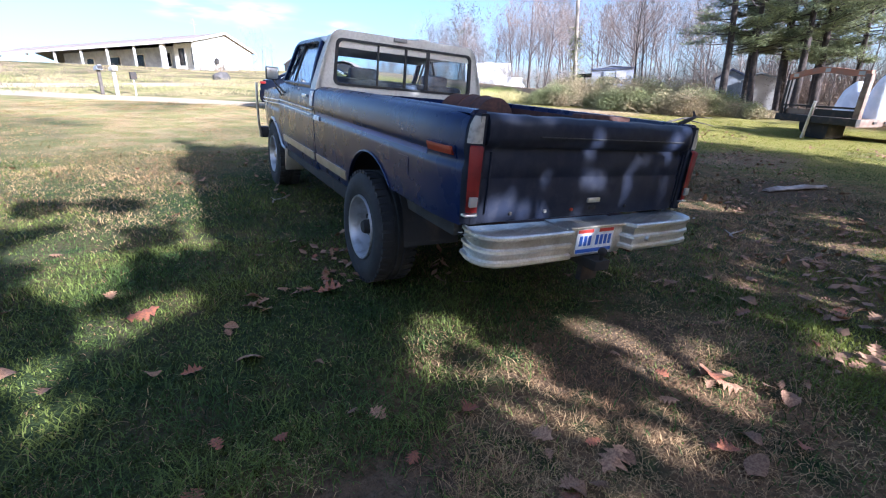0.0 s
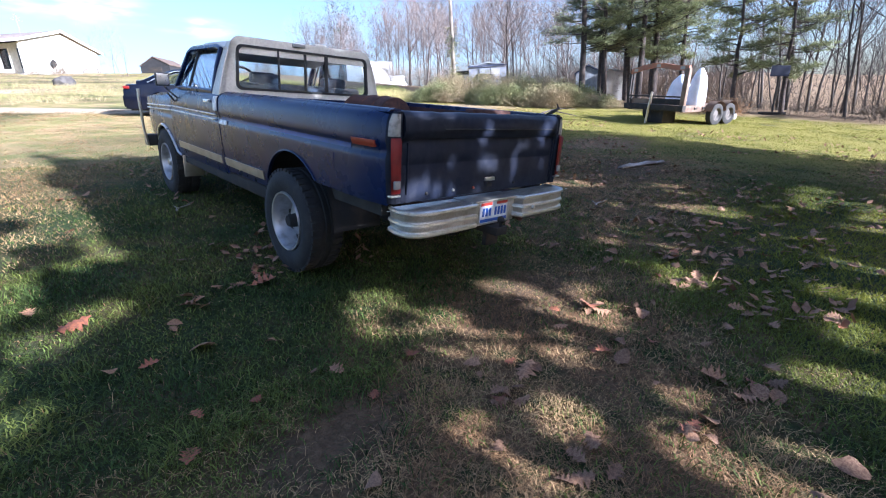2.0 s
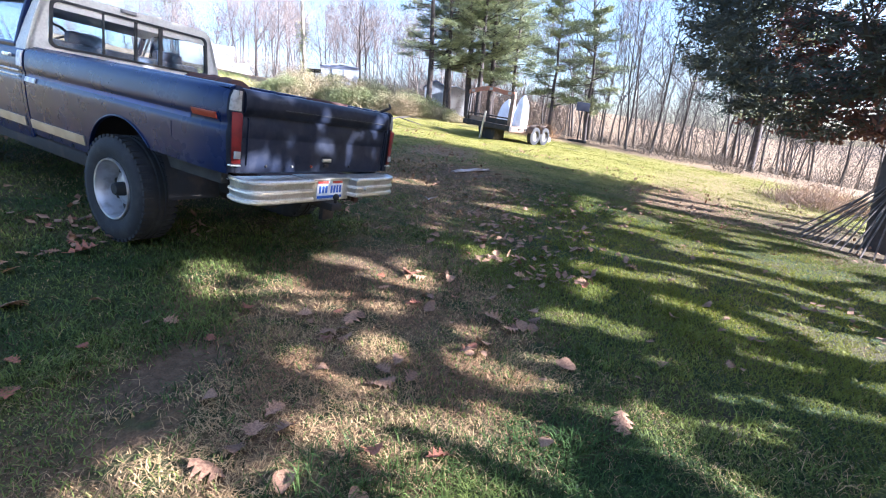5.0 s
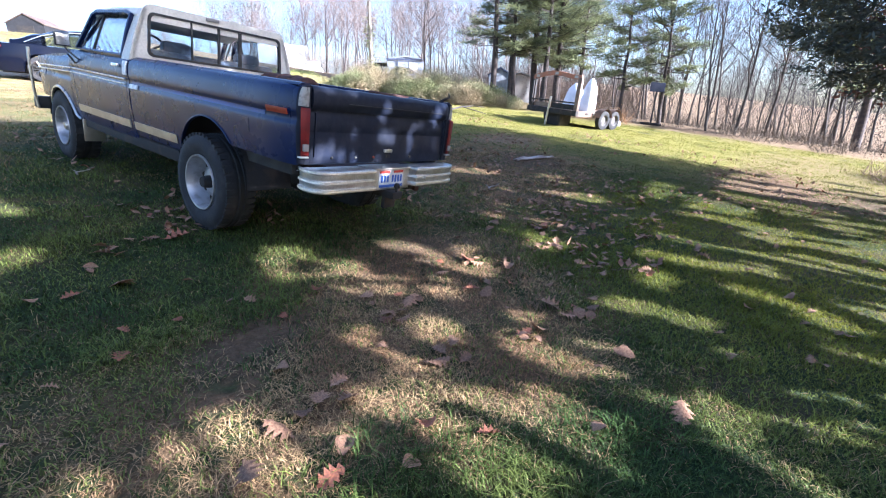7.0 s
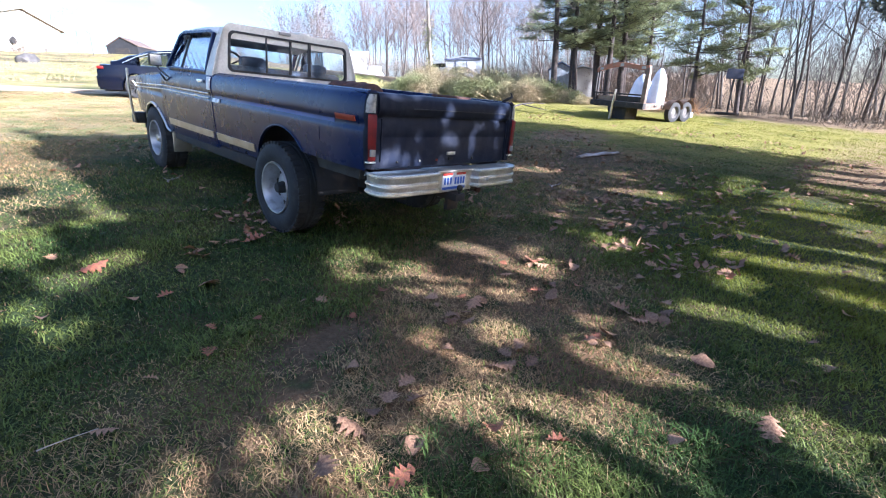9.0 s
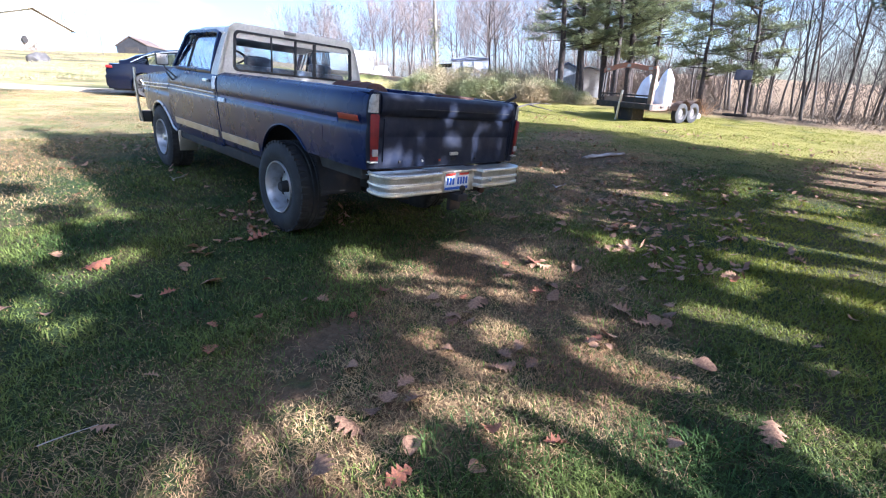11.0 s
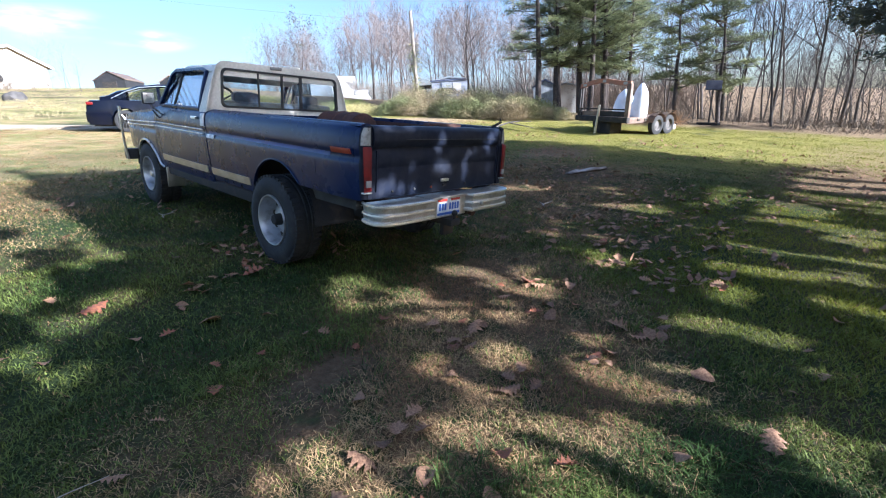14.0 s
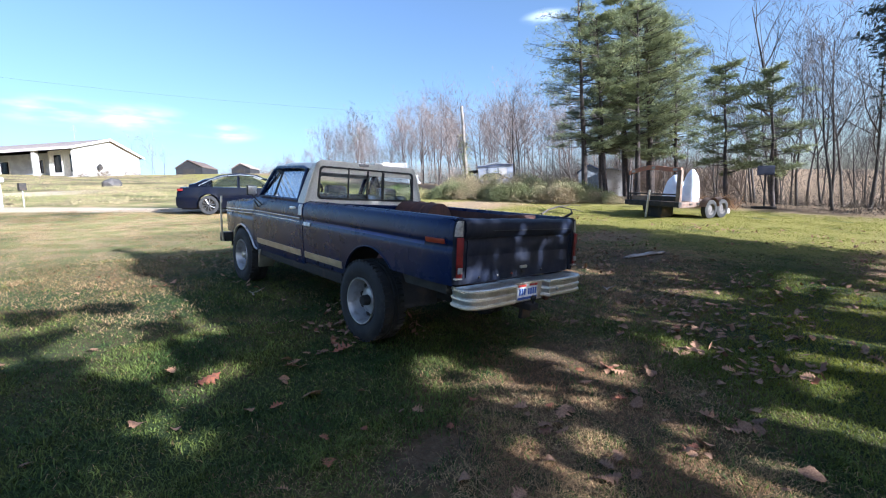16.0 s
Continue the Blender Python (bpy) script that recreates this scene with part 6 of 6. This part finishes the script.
for k, ((a, za), (b, zb)) in enumerate(zip(hoop_line, hoop_line[1:])):
    bm = bmesh.new()
    loft(bm, [[(-0.05, y, z - 0.075), (0.05, y, z - 0.075), (0.05, y, z + 0.075), (-0.05, y, z + 0.075)] for y, z in ((a, za), (b, zb))])
    seg = part("hoop_beam", bm, TRORANGE, tr, "faded orange hoop beam")
    if k in (0, 2, 4):
        f = 0.3
        part("reflective_tape", cube(-0.056, -0.052, a + (b - a) * f, a + (b - a) * (f + 0.35), (za + zb) / 2 - 0.045, (za + zb) / 2 + 0.045), CLEARLENS, seg, "white reflective tape")
part("front_rail", cube(-0.03, 0.03, 0.1, 2.15, 0.86, 0.91, 0.01), CHASSIS, tr)
part("front_board", cube(0.0, 0.03, 0.12, 1.2, 0.64, 0.82, 0.005), CHASSIS, tr)
part("front_board", cube(0.0, 0.03, 1.22, 2.1, 0.64, 0.80, 0.005), TAN, tr)
for x in (0.55, 0.95):
    part("deck_box", cube(x, x + 0.12, -0.03, 0.02, 0.50, 0.56), CHASSIS, tr)
bm = bmesh.new()
tube(bm, [(-0.12, 1.25, -0.1), (-0.08, 1.18, 0.95), (-0.08, 1.16, 1.02)], 0.04, 8)
part("jack_stand", bm, BRUSHED, tr, "steel jack stand")
part("front_block", cube(0.1, 0.75, 0.75, 1.35, 0.02, 0.46, 0.05), CHASSIS, tr)
for k, x in enumerate((1.42, 2.08)):
    for s, y in ((-1, -0.16), (1, 2.31)):
        c = (x, y, 0.33)
        w = part("wheel", spun(bmesh.new(), [(-0.1, 0.2), (-0.11, 0.26), (-0.08, 0.335), (0.08, 0.335), (0.11, 0.26), (0.1, 0.2)], 30, 'Y', c), TYREGREY if s < 0 else RUBBER, tr, "dusty trailer tyre")
        part("rim", spun(bmesh.new(), [(s * 0.09, 0.21), (s * 0.08, 0.19), (s * 0.02, 0.15), (s * 0.04, 0.0)], 24, 'Y', c), GREYRIM if s < 0 else CHASSIS, w)
    for y0, y1 in ((-0.3, -0.02), (2.17, 2.45)):
        bm = bmesh.new()
        loft(bm, [[(x + 0.385 * math.cos(a), y, 0.36 + 0.385 * math.sin(a)) for a in [math.pi * (0.06 + 0.88 * j / 12) for j in range(13)]] for y in (y0, y1)], False)
        bmesh.ops.solidify(bm, geom=list(bm.faces), thickness=0.012)
        part("mudguard", bm, TAN, tr, "rusty rounded mudguard")
part("coupler", cube(2.45, 2.6, -0.22, -0.05, 0.12, 0.3, 0.03), WHITEWALL, tr)


def wrapped_load(name, x, y, w, d, h, lean, seed, label):
    rr = random.Random(seed)
    bm = bmesh.new()
    rings = []
    for k in range(9):
        f = k / 8
        s = (1.0, 1.02, 1.0, 0.96, 0.9, 0.84, 0.74, 0.5, 0.16)[k]
        rings.append([(lean * f + w / 2 * s * math.cos(a) * (1 + rr.uniform(-.05, .05)), d / 2 * s * math.sin(a) * (1 + rr.uniform(-.05, .05)), h * f) for a in [2 * math.pi * i / 14 for i in range(14)]])
    loft(bm, rings)
    ob = part(name, bm, TARP, None, smooth=60)
    ob.matrix_world = tr.matrix_world @ pose(x, y, 0.605)
    return tagged(ob, label, "wrapped load", "white loads on the trailer")


wrapped_load("wrapped_load", 1.15, 0.42, 0.55, 0.6, 1.15, 0.05, 1, "tall white plastic wrapped load on the trailer deck")
wrapped_load("wrapped_load", 1.2, 1.15, 0.62, 0.8, 0.95, 0.1, 2, "lower white plastic wrapped load on the trailer deck")

# dark backboard on a leaning post at the wood's edge
hoop = thing("basketball_hoop", pose(20.62, 1.08, height(20.62, 1.08), 0, 4, -60), "dark basketball backboard on a portable post", "basketball hoop")
bm = bmesh.new()
tube(bm, [(0, 0, 0.05), (0, 0.1, 1.5)], 0.04, 8)
part("post", bm, CHASSIS, hoop)
part("backboard", cube(-0.33, 0.33, 0.06, 0.1, 1.47, 1.88, 0.01), material("dark blue board", (0.02, 0.025, 0.05), 0.85, 0, (0.03, 0.034, 0.055), 4), hoop)
part("base", cube(-0.4, 0.4, -0.3, 0.35, -0.02, 0.1, 0.03), CHASSIS, hoop)
bm = bmesh.new()
tube(bm, [Vector((17.95, 16.4, 7.3)).lerp(Vector((-30, 44, 15)), f) - Vector((0, 0, 5.0 * f * (1 - f))) for f in span(0, 1, 24)], 0.0035, 4)
tagged(part("overhead_cable", bm, CHASSIS), "thin dark overhead cable running from the pole", "cable")
# dead branch lying beyond the trailer's side of the lawn
bm = bmesh.new()
tube(bm, [(0, 0, 0.06), (0.35, 0.1, 0.2), (0.8, 0.1, 0.3), (1.4, 0.25, 0.34), (1.9, 0.2, 0.3)], [0.04, 0.035, 0.03, 0.02, 0.01], 6)
tube(bm, [(0.8, 0.1, 0.3), (1.1, -0.3, 0.18), (1.5, -0.5, 0.06)], [0.025, 0.02, 0.01], 5)
branch = part("dead_limb", bm, BARK)
branch.matrix_world = pose(11.2, 6.2, height(11.2, 6.2), 0, 0, -25)
tagged(branch, "dark bent dead limb lying on the lawn", "branch")


# ---------------------------------------------------------------- grass and fallen leaves
GRASS = material("grass blades", (0.05, 0.084, 0.02), 0.65, 0, (0.135, 0.157, 0.033), 1.2, (0.35, 0.65), shades=0.7, islands=True, through_light=0.3)
STRAW = material("dry grass blades", (0.24, 0.135, 0.064), 0.7, 0, (0.4, 0.265, 0.125), 1.5, (0.35, 0.65), shades=0.35, islands=True)
LEAFDRY = material("curled brown leaf", (0.32, 0.175, 0.092), 0.75, 0, (0.19, 0.095, 0.05), 14, (0.4, 0.6), 0.25, 90, shades=0.35)
LEAFRED = material("rust red leaf", (0.34, 0.115, 0.05), 0.7, 0, (0.2, 0.075, 0.04), 14, (0.4, 0.6), 0.25, 90, shades=0.3)
def sunlit_tint():
    """Yellower green blades on the sunny side of the lawn: sunlight put into their colour."""
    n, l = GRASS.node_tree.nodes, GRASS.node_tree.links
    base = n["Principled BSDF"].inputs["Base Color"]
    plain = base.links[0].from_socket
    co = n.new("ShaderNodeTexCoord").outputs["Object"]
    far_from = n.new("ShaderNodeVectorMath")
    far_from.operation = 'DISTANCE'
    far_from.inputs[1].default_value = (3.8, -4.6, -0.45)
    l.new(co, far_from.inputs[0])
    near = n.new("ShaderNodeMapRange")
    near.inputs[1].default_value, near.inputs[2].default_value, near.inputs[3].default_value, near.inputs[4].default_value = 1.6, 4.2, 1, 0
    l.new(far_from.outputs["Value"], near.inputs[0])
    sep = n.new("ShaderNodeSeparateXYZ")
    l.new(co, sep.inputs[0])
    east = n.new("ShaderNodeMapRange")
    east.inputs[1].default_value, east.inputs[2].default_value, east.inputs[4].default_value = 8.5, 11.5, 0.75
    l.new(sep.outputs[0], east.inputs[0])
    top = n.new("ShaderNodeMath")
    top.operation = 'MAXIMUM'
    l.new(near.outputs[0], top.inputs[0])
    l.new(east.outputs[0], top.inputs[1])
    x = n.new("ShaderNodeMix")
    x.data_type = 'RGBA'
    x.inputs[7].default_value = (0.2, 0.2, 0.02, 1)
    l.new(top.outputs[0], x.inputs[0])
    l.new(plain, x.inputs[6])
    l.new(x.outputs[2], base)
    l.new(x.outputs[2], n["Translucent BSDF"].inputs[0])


sunlit_tint()
for m in (GRASS, STRAW):
    m.node_tree.nodes["Principled BSDF"].inputs["Specular IOR Level"].default_value = 0.2
EYE_AREA = Vector((-2.7, -3.7))


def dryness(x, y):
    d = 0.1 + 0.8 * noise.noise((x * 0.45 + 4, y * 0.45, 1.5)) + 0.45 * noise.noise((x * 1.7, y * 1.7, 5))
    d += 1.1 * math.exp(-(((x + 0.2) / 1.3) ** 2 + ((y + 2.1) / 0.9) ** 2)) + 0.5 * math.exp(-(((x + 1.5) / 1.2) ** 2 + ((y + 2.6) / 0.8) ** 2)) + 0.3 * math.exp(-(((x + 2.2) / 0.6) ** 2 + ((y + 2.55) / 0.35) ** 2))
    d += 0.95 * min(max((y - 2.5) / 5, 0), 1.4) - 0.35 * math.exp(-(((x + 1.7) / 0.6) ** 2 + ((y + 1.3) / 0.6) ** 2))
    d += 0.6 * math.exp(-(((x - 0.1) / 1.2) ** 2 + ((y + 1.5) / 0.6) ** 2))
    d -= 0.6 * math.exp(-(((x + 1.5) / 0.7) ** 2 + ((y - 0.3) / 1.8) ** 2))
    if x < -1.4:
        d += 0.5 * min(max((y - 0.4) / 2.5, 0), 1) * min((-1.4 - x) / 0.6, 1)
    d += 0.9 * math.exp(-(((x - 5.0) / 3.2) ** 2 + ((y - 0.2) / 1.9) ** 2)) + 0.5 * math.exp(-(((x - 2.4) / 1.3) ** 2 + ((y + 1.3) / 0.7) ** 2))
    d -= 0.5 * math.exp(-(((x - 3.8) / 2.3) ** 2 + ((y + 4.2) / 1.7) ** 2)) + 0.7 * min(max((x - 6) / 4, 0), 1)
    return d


def bareness(x, y):
    b = 0.0
    for cx, cy, rx, ry in ((-1.6, -1.85, 0.5, 0.26), (-1.95, -2.15, 0.3, 0.2), (5.9, 0.2, 1.0, 0.6), (8.2, -6.9, 2.0, 1.4), (12.5, 11.2, 2.0, 1.6), (8.3, 2.0, 1.0, 0.6), (8.6, -4.0, 1.6, 0.8)):
        b = max(b, math.exp(-(((x - cx) / rx) ** 2 + ((y - cy) / ry) ** 2) ** 1.5))
    return b


def lawn(name, label, r0, r1, density, tall, wide, mat_sign, seed, bend=True):
    rs = np.random.RandomState(seed)
    a0, a1 = radians(-28), radians(118)          # turned from +y towards +x
    n = int(density * 0.5 * (a1 - a0) * (r1 * r1 - r0 * r0))
    ang, rad = rs.uniform(a0, a1, n), np.sqrt(rs.uniform(r0 * r0, r1 * r1, n))
    xs, ys = EYE_AREA.x + rad * np.sin(ang), EYE_AREA.y + rad * np.cos(ang)
    verts, faces = [], []
    for x, y, u in zip(xs.tolist(), ys.tolist(), rs.rand(n, 6).tolist()):
        dry = dryness(x, y)
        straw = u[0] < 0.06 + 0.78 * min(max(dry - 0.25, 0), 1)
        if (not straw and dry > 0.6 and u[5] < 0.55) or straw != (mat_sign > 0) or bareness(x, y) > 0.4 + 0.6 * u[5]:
            continue
        lush = 0.75 + 0.5 * noise.noise((x * 1.1, y * 1.1, 9)) + (0.5 if noise.noise((x * 2.3, y * 2.3, 2)) > 0.42 else 0)
        lush += 1.1 * math.exp(-(((x + 1.75) / 0.26) ** 2 + ((y + 2.95) / 0.2) ** 2)) if not straw else 0
        h = tall * (0.5 + u[1]) * lush * 0.9
        w = wide * (0.6 + 0.8 * u[2]) * ((0.65 if bend else 1.0) if straw else 1.0)
        if y > 4.5 + 3 * u[5]:
            h, w = h * 0.8, w * 1.1
        t = u[3] * 6.283
        cx, sx = math.cos(t), math.sin(t)
        lean = h * (0.4 + 1.5 * u[4]) * (1.6 if straw else 1.0)
        z = height(x, y) - 0.004
        b = len(verts)
        ex, ey = -sx * w / 2, cx * w / 2
        if bend:
            mx, my, mz = x + cx * lean * 0.35, y + sx * lean * 0.35, z + h * 0.6
            verts += [(x - ex, y - ey, z), (x + ex, y + ey, z), (mx + ex * 0.75, my + ey * 0.75, mz), (mx - ex * 0.75, my - ey * 0.75, mz), (x + cx * lean, y + sx * lean, z + h * (0.85 if not straw else 0.45))]
            faces += [(b, b + 1, b + 2, b + 3), (b + 3, b + 2, b + 4)]
        else:
            verts += [(x - ex, y - ey, z), (x + ex, y + ey, z), (x + cx * lean, y + sx * lean, z + h)]
            faces.append((b, b + 1, b + 2))
    me = bpy.data.meshes.new(name)
    me.from_pydata(verts, [], faces)
    ob = mesh_part(name, me, STRAW if mat_sign > 0 else GRASS, smooth=0)
    return tagged(ob, label, "grass", kind="stuff")


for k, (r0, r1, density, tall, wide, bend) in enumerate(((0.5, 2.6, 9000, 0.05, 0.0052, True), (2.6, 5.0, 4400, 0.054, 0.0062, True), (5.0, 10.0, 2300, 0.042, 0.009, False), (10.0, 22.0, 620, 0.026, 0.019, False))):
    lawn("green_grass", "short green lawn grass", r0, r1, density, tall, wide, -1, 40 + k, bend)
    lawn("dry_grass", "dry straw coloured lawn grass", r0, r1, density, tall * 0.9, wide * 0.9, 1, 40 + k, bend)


def leaf_mesh(seed, kind):
    """A curled lobed leaf about one unit long, lying on the ground."""
    rr = random.Random(seed)
    pts = []
    lobes = 4 if kind == "oak" else 1
    n = 9
    for k in range(n + 1):
        f = k / n
        w = 0.39 * math.sin(math.pi * min(1, f * 0.93 + 0.05)) ** 0.8
        if kind == "oak":
            w *= 0.42 + 0.75 * (k % 2) + rr.uniform(-0.1, 0.1)
        pts.append((f, w))
    right = [(x, w) for x, w in pts]
    left = [(x + rr.uniform(-0.03, 0.03), -w * rr.uniform(0.8, 1.1)) for x, w in pts]
    curl, droop, tw = rr.uniform(0.3, 0.9), rr.uniform(-0.25, 0.35), rr.uniform(-0.4, 0.4)
    bm = bmesh.new()

    def at(x, y):
        return Vector((x - 0.5, y, 0.05 + curl * y * y * 1.6 + droop * (x - 0.5) ** 2 + tw * y * (x - 0.5)))
    mid = [bm.verts.new(at(x, 0)) for x, _ in pts]
    r = [bm.verts.new(at(*p)) for p in right]
    l = [bm.verts.new(at(*p)) for p in left]
    for i in range(n):
        bm.faces.new((mid[i], mid[i + 1], r[i + 1], r[i]))
        bm.faces.new((mid[i + 1], mid[i], l[i], l[i + 1]))
    tube(bm, [at(0, 0), at(-0.18, 0.02)], 0.012, 3)
    me = bpy.data.meshes.new("fallen_leaf")
    bm.to_mesh(me)
    bm.free()
    return me


leaf_kinds = []
for k in range(9):
    me = leaf_mesh(k, "oak" if k < 7 else "plain")
    me.materials.append(LEAFRED if k in (2, 5) else LEAFDRY)
    me.shade_smooth()
    leaf_kinds.append(me)


def fallen_leaf(x, y, size, kind, turn, rr, loose=None):
    flip = 180 if rr.random() < 0.35 else 0
    m = pose(x, y, height(x, y) + 0.028 + (0.02 if flip else 0), rr.uniform(-22, 22) + flip, rr.uniform(-22, 22) + 6, turn) @ Matrix.Scale(size, 4)
    if loose is not None:
        base = len(loose.v)
        loose.v += [m @ v.co for v in leaf_kinds[kind].vertices]
        loose.f += [tuple(base + i for i in f.vertices) for f in leaf_kinds[kind].polygons]
        return
    ob = new("fallen_leaf", leaf_kinds[kind])
    ob.matrix_world = m
    red = kind in (2, 5)
    tagged(ob, "rust red curled oak leaf on the grass" if red else "dry brown curled oak leaf on the grass", "leaf", "fallen leaves")


rr = random.Random(77)
# leaves that stand out, then those strewn about
for x, y, size, kind in ((-1.91, -2.55, 0.15, 3), (-1.68, -2.52, 0.14, 0), (-1.79, -2.54, 0.12, 1), (-1.58, -2.61, 0.13, 6), (-1.53, -2.48, 0.11, 4), (-1.78, -2.81, 0.11, 7), (-2.13, -2.65, 0.15, 1), (-1.93, -2.89, 0.12, 2),
                         (-1.67, -3.08, 0.1, 8), (-1.45, -3.0, 0.12, 5), (-0.48, -3.9, 0.17, 3), (-0.42, -2.93, 0.14, 0), (0.14, -2.9, 0.17, 6), (-0.59, -2.15, 0.16, 0), (-0.77, -1.91, 0.12, 4), (-0.09, -2.47, 0.12, 8),
                         (0.38, -2.0, 0.18, 2), (0.56, -2.31, 0.12, 7), (-1.83, -0.71, 0.19, 0), (-1.2, -0.14, 0.19, 5), (-1.74, -0.15, 0.15, 4), (-2.35, 0.01, 0.18, 2), (-1.31, -3.23, 0.12, 5), (-0.12, -3.5, 0.13, 8)):
    fallen_leaf(x, y, size, kind, rr.uniform(0, 360), rr)
for x, y, count in ((-0.75, -2.2, 5), (0.2, -3.05, 6), (-0.38, -2.95, 4), (-0.95, -2.75, 4), (1.35, -2.35, 7), (1.9, -2.0, 8), (1.55, -3.2, 6), (1.25, -2.9, 5), (2.7, -3.0, 7), (0.35, -2.0, 5), (-1.3, 0.0, 7), (-1.65, -0.1, 4)):
    for k in range(count):              # small drifts
        fallen_leaf(x + rr.gauss(0, 0.09), y + rr.gauss(0, 0.07), rr.uniform(0.07, 0.13), rr.randrange(9), rr.uniform(0, 360), rr)
litter = Mesh()
for k in range(560):
    a, r = radians(rr.uniform(-15, 112)), 1.0 + 9.5 * rr.random() ** 0.7
    x, y = EYE_AREA.x + r * math.sin(a), EYE_AREA.y + r * math.cos(a)
    if rr.random() > 0.35 + 0.75 * (noise.noise((x * 0.8, y * 0.8, 12)) + 0.3) or (abs(x) < 0.9 and -1.1 < y < 4) or (x < -1.6 and y > 0.4 and k % 4):
        continue
    near = x < 1.2 and y > -4.2
    fallen_leaf(x, y, rr.uniform(0.055, 0.115), rr.randrange(9), rr.uniform(0, 360), rr, None if near else litter)
for k in range(280):                    # drifts on the worn ground past the tailgate
    x, y = (rr.gauss(3.8, 1.6), rr.gauss(-1.8, 0.9)) if k % 5 else (rr.gauss(8.3, 0.9), rr.gauss(2.0, 0.5))
    if x > 0.3:
        fallen_leaf(x, y, rr.uniform(0.06, 0.12), rr.randrange(9), rr.uniform(0, 360), rr, litter)
for k in range(5200):
    a, r = radians(rr.uniform(0, 115)), 4.0 + 13 * rr.random()
    x, y = EYE_AREA.x + r * math.sin(a), EYE_AREA.y + r * math.cos(a)
    if (noise.noise((x * 0.55, y * 0.55, 20)) < 0.12 and ((x - 8.6) / 2.3) ** 2 + ((y + 4.0) / 1.2) ** 2 > 1) or y > 6 or x < -1.2:
        continue
    d = any_way(rr)
    d = Vector((d.x, d.y, abs(d.z) * 0.5)).normalized()
    litter.leaf(Vector((x, y, height(x, y) + 0.03)), d, Vector((-d.y, d.x, rr.uniform(-.4, .4))).normalized(), rr.uniform(0.06, 0.13), 0.06)
tagged(mesh_part("leaf_litter", litter.data("leaf_litter"), LEAFDRY, smooth=0), "scattered dry brown leaf litter on the lawn", "leaves", kind="stuff")

# fallen sticks and the bark slab lying on the worn patch
for x, y, turn, length, rad, label in ((-1.05, 2.45, 60, 0.45, 0.012, "forked dry stick on the grass"), (-2.8, -1.85, -5, 0.2, 0.003, "thin pale straw lying on the grass"), (3.2, -0.6, 20, 0.5, 0.014, "thin dead stick on the grass")):
    bm = bmesh.new()
    pts = [Vector((length * (f - 0.5), (0.08 if rad > 0.008 else 0.02) * length * math.sin(5 * f), rad * 0.8 + (0.012 if rad > 0.008 else 0.045))) for f in span(0, 1, 6)]
    tube(bm, pts, [rad * (1 - 0.6 * k / 6) for k in range(7)], 7)
    if rad > 0.008:
        tube(bm, [pts[2], pts[2] + Vector((0.2, 0.16, 0.05)) * length], [rad * 0.6, rad * 0.2], 5)
        tube(bm, [pts[4], pts[4] + Vector((0.1, -0.14, 0.08)) * length], [rad * 0.5, rad * 0.15], 5)
    ob = part("fallen_branch", bm, POLE, None)
    ob.matrix_world = pose(x, y, height(x, y), 0, 0, turn)
    tagged(ob, label, "branch")
SLABWOOD = material("bleached bark", (0.44, 0.38, 0.33), 0.85, 0, (0.22, 0.17, 0.135), 5, (0.35, 0.65), 0.4, 40)
bm = bmesh.new()
rr = random.Random(9)
rows = []
for f in span(0, 1, 12):
    half = 0.085 * (0.35 + math.sin(math.pi * (0.12 + 0.8 * f))) * rr.uniform(0.85, 1.12)
    bow = 0.05 * math.sin(4.2 * f)
    rows.append([(1.2 * (f - 0.5), bow + half * c, 0.03 + 0.035 * (1 - c * c) * (0.6 + 0.8 * math.sin(7 * f) ** 2) - low) for c, low in ((-1, 0), (-0.6, 0), (0, 0), (0.6, 0), (1, 0), (0.9, 0.022), (0, 0.026), (-0.9, 0.022))])
loft(bm, rows)
slab = part("bark_slab", bm, SLABWOOD, None, smooth=40)
slab.matrix_world = pose(6.25, 0.18, height(6.25, 0.18), 0, 0, -12)
tagged(slab, "long bleached slab of bark lying on the lawn", "bark")
